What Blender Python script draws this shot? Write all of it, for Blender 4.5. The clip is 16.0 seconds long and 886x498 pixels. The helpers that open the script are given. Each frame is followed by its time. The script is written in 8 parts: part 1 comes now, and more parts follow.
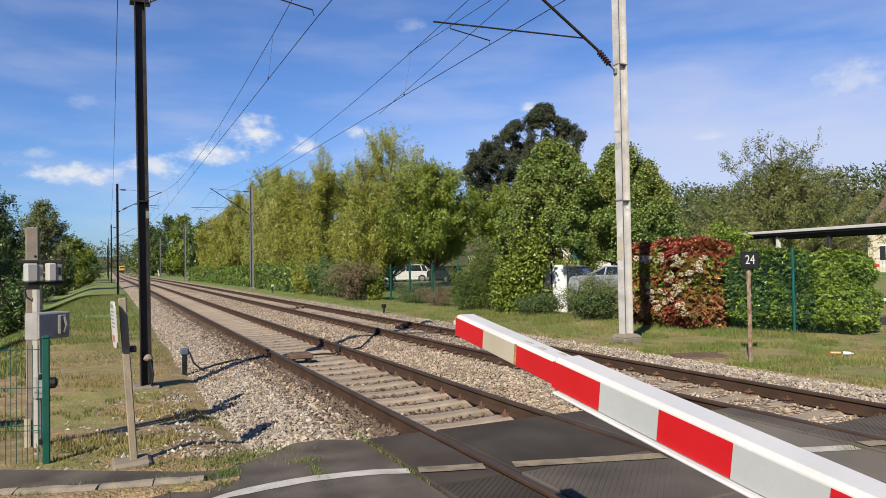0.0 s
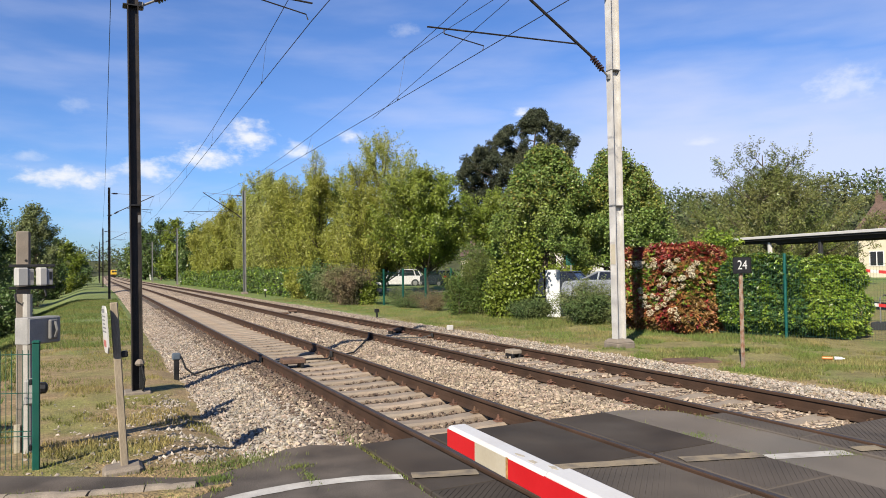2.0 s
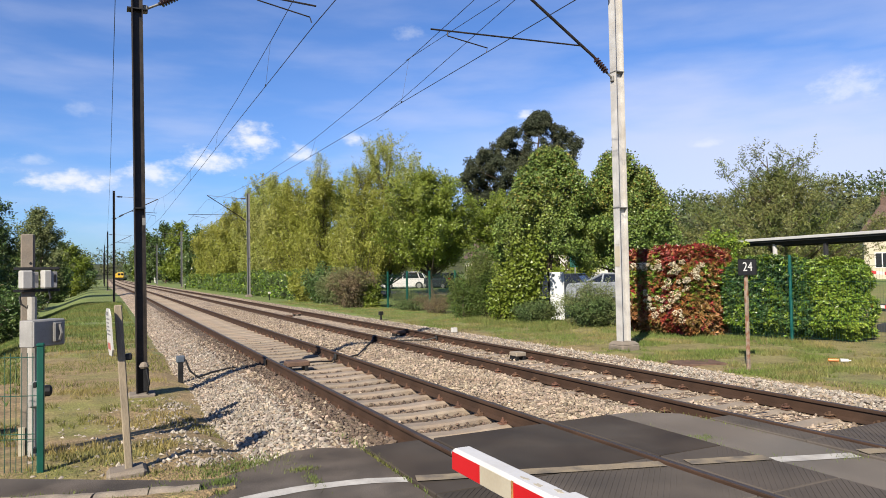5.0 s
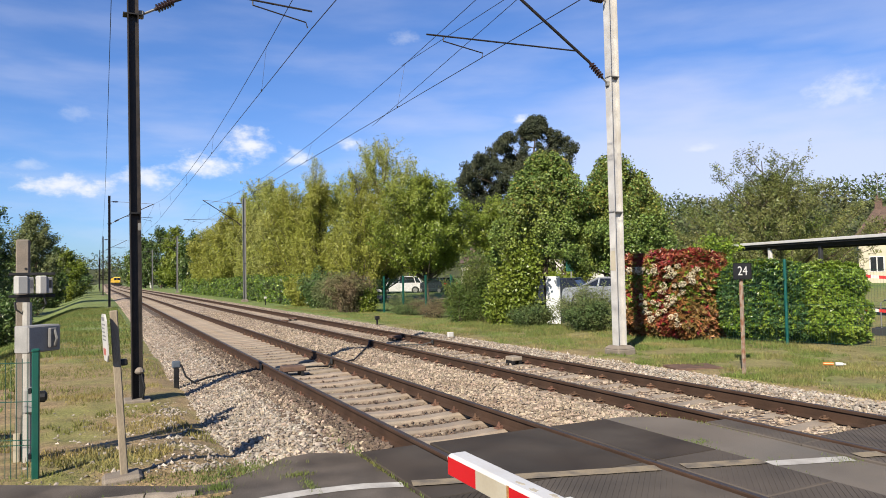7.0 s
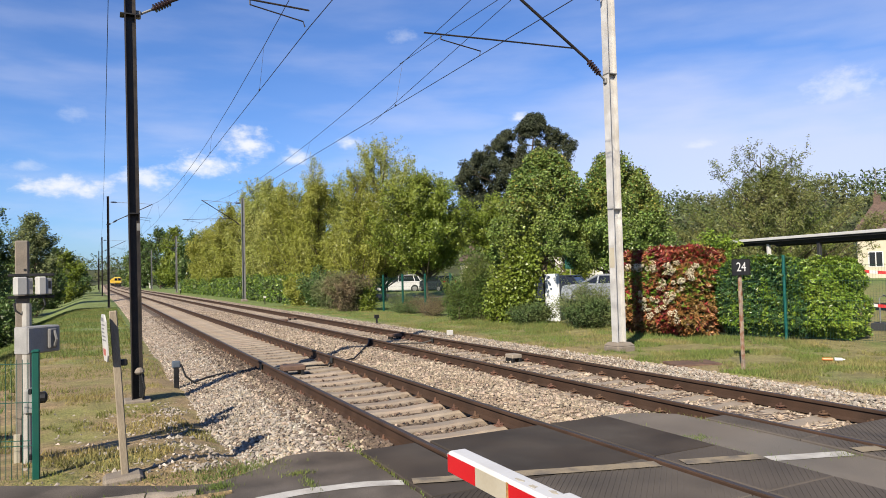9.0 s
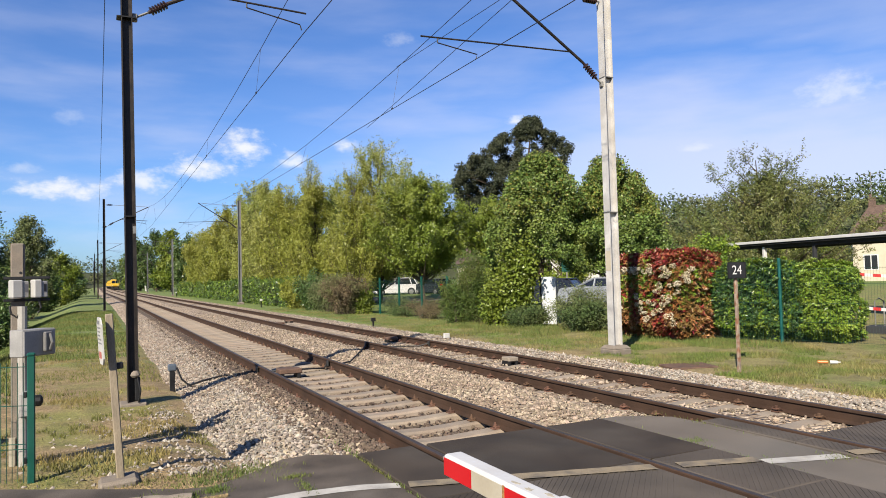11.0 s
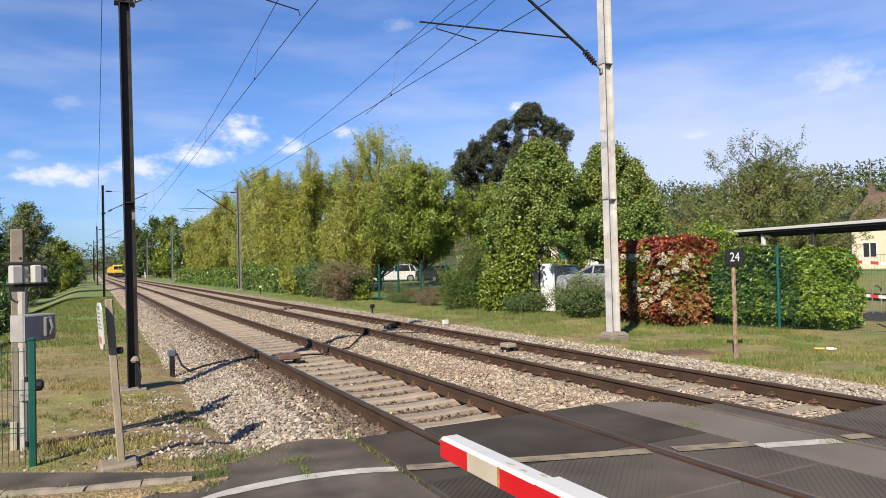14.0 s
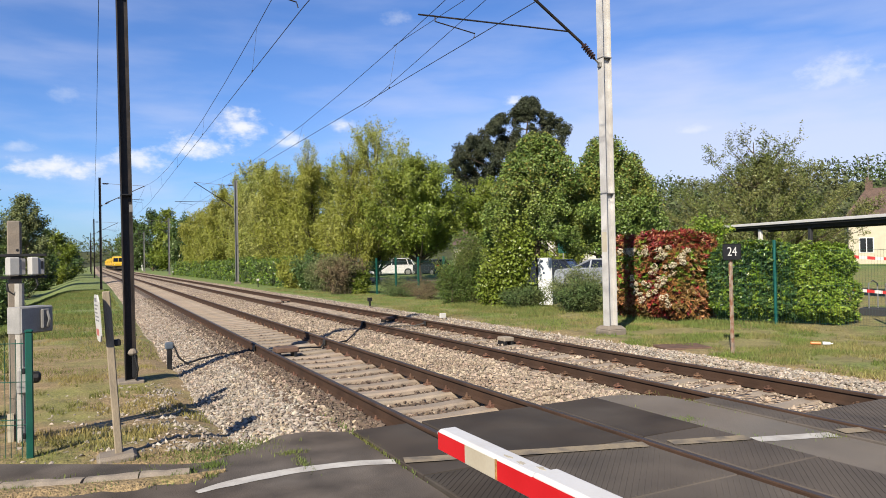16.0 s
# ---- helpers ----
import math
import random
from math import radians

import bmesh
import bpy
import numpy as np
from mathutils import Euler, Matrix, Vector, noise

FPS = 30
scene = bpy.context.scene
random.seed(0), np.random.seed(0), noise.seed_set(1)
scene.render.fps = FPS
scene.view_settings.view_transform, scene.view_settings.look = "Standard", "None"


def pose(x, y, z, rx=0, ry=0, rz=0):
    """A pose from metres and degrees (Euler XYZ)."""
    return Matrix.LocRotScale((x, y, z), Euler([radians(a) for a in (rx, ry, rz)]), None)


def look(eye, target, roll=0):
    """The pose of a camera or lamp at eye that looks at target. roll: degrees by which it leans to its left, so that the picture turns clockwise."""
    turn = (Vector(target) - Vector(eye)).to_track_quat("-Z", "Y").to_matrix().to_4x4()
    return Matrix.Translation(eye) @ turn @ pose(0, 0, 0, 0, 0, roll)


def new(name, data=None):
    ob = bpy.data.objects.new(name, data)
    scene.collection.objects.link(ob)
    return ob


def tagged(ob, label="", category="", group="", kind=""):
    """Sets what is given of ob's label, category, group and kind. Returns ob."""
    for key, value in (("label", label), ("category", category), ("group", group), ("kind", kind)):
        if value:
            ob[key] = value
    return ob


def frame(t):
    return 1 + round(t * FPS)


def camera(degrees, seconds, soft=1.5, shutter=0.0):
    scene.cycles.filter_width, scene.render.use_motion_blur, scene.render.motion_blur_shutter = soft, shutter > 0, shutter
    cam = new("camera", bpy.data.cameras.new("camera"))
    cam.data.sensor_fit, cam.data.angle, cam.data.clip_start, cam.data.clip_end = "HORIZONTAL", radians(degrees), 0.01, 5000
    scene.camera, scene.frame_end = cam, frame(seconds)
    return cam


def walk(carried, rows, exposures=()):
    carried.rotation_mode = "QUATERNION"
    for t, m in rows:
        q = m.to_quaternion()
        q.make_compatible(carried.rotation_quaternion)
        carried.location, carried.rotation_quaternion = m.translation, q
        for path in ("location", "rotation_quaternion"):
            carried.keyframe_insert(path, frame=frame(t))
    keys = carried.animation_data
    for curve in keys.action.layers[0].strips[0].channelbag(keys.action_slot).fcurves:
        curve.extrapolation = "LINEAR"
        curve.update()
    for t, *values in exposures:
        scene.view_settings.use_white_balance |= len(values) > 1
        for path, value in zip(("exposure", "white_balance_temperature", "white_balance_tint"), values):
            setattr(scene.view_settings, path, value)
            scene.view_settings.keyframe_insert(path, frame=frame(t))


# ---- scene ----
cam = camera(65.0, 16.0, soft=0.9)
PATH = [
    (0, (-0.325, 2.486, 1.745), (0.538, 4.289, 1.788), -1.0),
    (0.5, (-0.325, 2.495, 1.748), (0.548, 4.294, 1.799), -0.7),
    (1, (-0.331, 2.503, 1.746), (0.549, 4.298, 1.797), -0.7),
    (1.5, (-0.33, 2.5, 1.744), (0.55, 4.295, 1.8), -0.8),
    (2, (-0.327, 2.495, 1.748), (0.554, 4.289, 1.804), -0.9),
    (2.5, (-0.329, 2.497, 1.75), (0.551, 4.293, 1.801), -0.9),
    (3, (-0.322, 2.502, 1.746), (0.553, 4.3, 1.793), -0.8),
    (3.5, (-0.317, 2.512, 1.746), (0.552, 4.313, 1.793), -0.8),
    (4, (-0.322, 2.519, 1.743), (0.544, 4.321, 1.795), -0.9),
    (6.5, (-0.32, 2.491, 1.746), (0.561, 4.285, 1.819), -1.1),
    (7, (-0.324, 2.496, 1.747), (0.557, 4.29, 1.823), -1.1),
    (7.5, (-0.323, 2.489, 1.748), (0.554, 4.284, 1.831), -0.9),
    (8, (-0.325, 2.483, 1.748), (0.553, 4.278, 1.829), -1.2),
    (8.5, (-0.323, 2.481, 1.744), (0.555, 4.277, 1.822), -1.4),
    (9, (-0.324, 2.486, 1.745), (0.559, 4.279, 1.816), -1.5),
    (11.5, (-0.326, 2.471, 1.746), (0.567, 4.259, 1.826), -1.5),
    (12, (-0.327, 2.455, 1.745), (0.567, 4.243, 1.82), -1.5),
    (12.5, (-0.332, 2.452, 1.743), (0.563, 4.24, 1.818), -1.5),
    (13, (-0.33, 2.458, 1.736), (0.565, 4.245, 1.798), -1.3),
    (13.5, (-0.327, 2.452, 1.736), (0.568, 4.239, 1.786), -1.2),
    (14, (-0.327, 2.448, 1.736), (0.566, 4.237, 1.778), -1.4),
    (14.5, (-0.328, 2.449, 1.731), (0.567, 4.237, 1.768), -1.4),
    (15, (-0.326, 2.445, 1.732), (0.571, 4.233, 1.767), -1.4),
    (15.5, (-0.327, 2.447, 1.73), (0.57, 4.235, 1.761), -1.3),
    (16, (-0.33, 2.452, 1.731), (0.569, 4.238, 1.755), -1.2),
]
walk(cam, [(t, look(eye, target, roll)) for t, eye, target, roll in PATH], exposures=[(0, 0.93), (0.8, 1.03), (1.8, 1.11), (3, 1.14), (16, 1.14)])

# ---- world, sun ----
SUN = Vector((-0.608, -0.544, 0.578)).normalized()
sun_data = bpy.data.lights.new("sun", "SUN")
sun_data.energy, sun_data.angle, sun_data.color = 5.0, radians(0.53), (1.0, 0.895, 0.735)
sun_lamp = new("sun", sun_data)
sun_lamp.matrix_world = look((0, 0, 60), Vector((0, 0, 60)) - SUN)


def make_world():
    w = bpy.data.worlds.new("sky")
    scene.world = w
    w.use_nodes = True
    nt = w.node_tree
    N, L = nt.nodes, nt.links
    N.clear()
    out = N.new("ShaderNodeOutputWorld")
    bg = N.new("ShaderNodeBackground")
    bg.inputs["Strength"].default_value = 0.048
    sky = N.new("ShaderNodeTexSky")
    sky.sky_type, sky.sun_disc = "NISHITA", False
    sky.sun_elevation, sky.sun_rotation = math.asin(SUN.z), math.atan2(SUN.x, SUN.y)
    sky.air_density, sky.dust_density, sky.ozone_density = 1.0, 0.6, 2.0
    tc = N.new("ShaderNodeTexCoord")
    sep = N.new("ShaderNodeSeparateXYZ")
    L.new(tc.outputs["Generated"], sep.inputs[0])

    def m(op, a, b=None, c=None):
        n = N.new("ShaderNodeMath")
        n.operation = op
        for i, v in enumerate((a, b, c)):
            if v is None:
                continue
            if isinstance(v, (int, float)):
                n.inputs[i].default_value = v
            else:
                L.new(v, n.inputs[i])
        return n.outputs[0]

    az = m("ARCTAN2", sep.outputs[0], sep.outputs[1])
    el = m("ARCSINE", sep.outputs[2])
    comb = N.new("ShaderNodeCombineXYZ")
    L.new(az, comb.inputs[0])
    L.new(m("MULTIPLY", el, 1.6), comb.inputs[1])

    def noise_of(scale, detail, rough=0.55):
        n = N.new("ShaderNodeTexNoise")
        n.inputs["Scale"].default_value = scale
        n.inputs["Detail"].default_value = detail
        n.inputs["Roughness"].default_value = rough
        L.new(comb.outputs[0], n.inputs["Vector"])
        return n.outputs["Fac"]

    billow = noise_of(38, 6, 0.6)
    # small fair-weather clouds: azimuth, elevation, half width, half height (degrees), density
    mask = None
    for a, e, hw, hh, dens in CLOUDS:
        dx = m("MULTIPLY", m("SUBTRACT", az, radians(a)), 1 / radians(hw))
        dy = m("MULTIPLY", m("SUBTRACT", el, radians(e)), 1 / radians(hh))
        # flatter underside
        dy = m("MULTIPLY", dy, m("ADD", 1.25, m("MULTIPLY", m("SIGN", dy), -0.25)))
        d = m("SQRT", m("ADD", m("MULTIPLY", dx, dx), m("MULTIPLY", dy, dy)))
        c = m("SUBTRACT", 1.0, d)
        c = m("ADD", c, m("MULTIPLY", m("SUBTRACT", billow, 0.5), 1.9))
        mr = N.new("ShaderNodeMapRange")
        mr.interpolation_type = "SMOOTHSTEP"
        L.new(c, mr.inputs[0])
        mr.inputs[1].default_value, mr.inputs[2].default_value = 0.1, 1.05
        mr.inputs[4].default_value = dens
        near = m("LESS_THAN", d, 1.6)
        c = m("MULTIPLY", mr.outputs[0], near)
        mask = c if mask is None else m("MAXIMUM", mask, c)
    # thin high veil
    stretch = N.new("ShaderNodeCombineXYZ")
    L.new(az, stretch.inputs[0])
    L.new(m("MULTIPLY", el, 4.5), stretch.inputs[1])
    vn = N.new("ShaderNodeTexNoise")
    vn.inputs["Scale"].default_value, vn.inputs["Detail"].default_value = 3.2, 7
    L.new(stretch.outputs[0], vn.inputs["Vector"])
    veil = N.new("ShaderNodeMapRange")
    veil.interpolation_type = "SMOOTHSTEP"
    L.new(vn.outputs["Fac"], veil.inputs[0])
    veil.inputs[1].default_value, veil.inputs[2].default_value, veil.inputs[4].default_value = 0.38, 0.75, 0.5
    low = N.new("ShaderNodeMapRange")
    L.new(el, low.inputs[0])
    low.inputs[1].default_value, low.inputs[2].default_value = radians(30), radians(6)
    mix0 = N.new("ShaderNodeMix")
    mix0.data_type = "RGBA"
    side = N.new("ShaderNodeMapRange")
    side.interpolation_type = "SMOOTHSTEP"
    L.new(az, side.inputs[0])
    side.inputs[1].default_value, side.inputs[2].default_value, side.inputs[3].default_value, side.inputs[4].default_value = radians(8), radians(50), 0.0, 0.75
    band = N.new("ShaderNodeMapRange")
    band.interpolation_type = "SMOOTHSTEP"
    L.new(m("ADD", el, m("MULTIPLY", m("SUBTRACT", vn.outputs["Fac"], 0.5), 0.22)), band.inputs[0])
    band.inputs[1].default_value, band.inputs[2].default_value = radians(17), radians(8)
    haze = m("MULTIPLY", side.outputs[0], band.outputs[0])
    L.new(m("MAXIMUM", m("MULTIPLY", veil.outputs[0], low.outputs[0]), haze), mix0.inputs["Factor"])
    tint = N.new("ShaderNodeMix")
    tint.data_type, tint.blend_type = "RGBA", "MULTIPLY"
    tint.inputs["Factor"].default_value = 1.0
    L.new(sky.outputs[0], tint.inputs["A"])
    tint.inputs["B"].default_value = (0.66, 0.95, 1.47, 1)
    L.new(tint.outputs["Result"], mix0.inputs["A"])
    mix0.inputs["B"].default_value = (7.3, 7.6, 9.4, 1)
    mix = N.new("ShaderNodeMix")
    mix.data_type = "RGBA"
    L.new(mask, mix.inputs["Factor"])
    L.new(mix0.outputs["Result"], mix.inputs["A"])
    mix.inputs["B"].default_value = (9.0, 9.2, 9.6, 1)
    L.new(mix.outputs["Result"], bg.inputs["Color"])
    L.new(bg.outputs[0], out.inputs[0])


CLOUDS = [(-2.3, 6.9, 4.6, 1.3, 0.95), (10.6, 10.4, 2.6, 2.0, 0.95), (7.2, 8.7, 3.4, 1.6, 0.95), (3.1, 7.7, 3.0, 1.5, 0.85),
          (14.4, 9.5, 2.0, 1.1, 0.85), (18.8, 10.7, 1.5, 0.9, 0.8), (32.7, 12.5, 1.3, 0.8, 0.8), (56.5, 12.4, 3.4, 1.9, 0.5),
          (23.3, 19, 1.7, 0.9, 0.25), (-1.7, 12.1, 1.5, 0.8, 0.2), (-4.8, 8.4, 1.6, 0.8, 0.35), (46.8, 9.4, 1.6, 0.6, 0.4), (-10, 10.3, 1.8, 0.9, 0.35)]
make_world()


# ---- materials ----
def material(name, base, rough=0.8, metal=0.0, vary=0.25, scale=8.0, fine=60.0, bump=0.3, other=None, other_scale=1.5,
             other_amount=0.5, island=0.0, obj_random=0.0, spec=0.4, dist=0.01, translucent=0.0, ramp_lo=0.4, ramp_hi=0.65, stretch=(1, 1, 1)):
    """Principled material: two noises of value, an optional second colour in patches, random per piece, and bump."""
    base = tuple(0.52 * v for v in base)
    other = tuple(0.52 * v for v in other) if other else None
    mt = bpy.data.materials.new(name)
    mt.use_nodes = True
    nt = mt.node_tree
    N, L = nt.nodes, nt.links
    p = N["Principled BSDF"]
    p.inputs["Roughness"].default_value, p.inputs["Metallic"].default_value = rough, metal
    p.inputs["Specular IOR Level"].default_value = spec
    tc = N.new("ShaderNodeTexCoord")
    vec = tc.outputs["Object"]
    if stretch != (1, 1, 1):
        mp = N.new("ShaderNodeMapping")
        mp.inputs["Scale"].default_value = stretch
        L.new(vec, mp.inputs[0])
        vec = mp.outputs[0]

    def nz(s, d=4):
        n = N.new("ShaderNodeTexNoise")
        n.inputs["Scale"].default_value, n.inputs["Detail"].default_value = s, d
        L.new(vec, n.inputs["Vector"])
        return n.outputs["Fac"]

    def mixc(fac, a, b, blend="MIX"):
        n = N.new("ShaderNodeMix")
        n.data_type, n.blend_type = "RGBA", blend
        for sock, v in (("Factor", fac), ("A", a), ("B", b)):
            if isinstance(v, (int, float)):
                n.inputs[sock].default_value = v
            elif isinstance(v, tuple):
                n.inputs[sock].default_value = (*v, 1)
            else:
                L.new(v, n.inputs[sock])
        return n.outputs["Result"]

    def mr(v, a, b, c, d):
        n = N.new("ShaderNodeMapRange")
        L.new(v, n.inputs[0])
        for i, x in enumerate((a, b, c, d)):
            n.inputs[i + 1].default_value = x
        return n.outputs[0]

    col = tuple(base)
    if other:
        col = mixc(mr(nz(other_scale, 5), ramp_lo, ramp_hi, 0, other_amount), col, tuple(other))
    big, small = nz(scale), nz(fine, 3)
    for src, amt in ((big, vary), (small, vary * 0.8)):
        v = N.new("ShaderNodeCombineColor")
        val = mr(src, 0.3, 0.7, 1 - amt, 1 + amt)
        for i in range(3):
            L.new(val, v.inputs[i])
        col = mixc(1.0, col, v.outputs[0], "MULTIPLY")
    for amt, node, sock in ((island, "ShaderNodeNewGeometry", "Random Per Island"), (obj_random, "ShaderNodeObjectInfo", "Random")):
        if amt:
            g = N.new(node)
            hsv = N.new("ShaderNodeHueSaturation")
            L.new(mr(g.outputs[sock], 0, 1, 1 - amt, 1 + amt), hsv.inputs["Value"])
            wn = N.new("ShaderNodeTexWhiteNoise")
            wn.noise_dimensions = "1D"
            L.new(g.outputs[sock], wn.inputs["W"])
            L.new(mr(wn.outputs["Value"], 0, 1, 0.5 - amt * 0.035, 0.5 + amt * 0.035), hsv.inputs["Hue"])
            L.new(col if not isinstance(col, tuple) else mixc(0.0, col, col), hsv.inputs["Color"])
            col = hsv.outputs[0]
    L.new(col, p.inputs["Base Color"])
    L.new(mr(big, 0.3, 0.7, max(0.05, rough - 0.1), min(1, rough + 0.1)), p.inputs["Roughness"])
    if bump:
        b = N.new("ShaderNodeBump")
        b.inputs["Strength"].default_value, b.inputs["Distance"].default_value = bump, dist
        L.new(small, b.inputs["Height"])
        L.new(b.outputs[0], p.inputs["Normal"])
    if translucent:
        t = N.new("ShaderNodeBsdfTranslucent")
        L.new(mixc(1.0, col, (1.25, 1.2, 0.55), "MULTIPLY"), t.inputs["Color"])
        ms = N.new("ShaderNodeMixShader")
        ms.inputs[0].default_value = translucent
        L.new(p.outputs[0], ms.inputs[1])
        L.new(t.outputs[0], ms.inputs[2])
        L.new(ms.outputs[0], N["Material Output"].inputs[0])
    return mt


def leafy(name, base, other, amount=0.5, scale=0.9, island=0.35, tr=0.3, rough=0.5, lo=0.42, hi=0.62):
    return material(name, base, rough=rough, vary=0.12, scale=1.2, fine=6, bump=0, other=other, other_scale=scale,
                    other_amount=amount, island=island, translucent=0.65 * tr, spec=0.3, ramp_lo=lo, ramp_hi=hi)


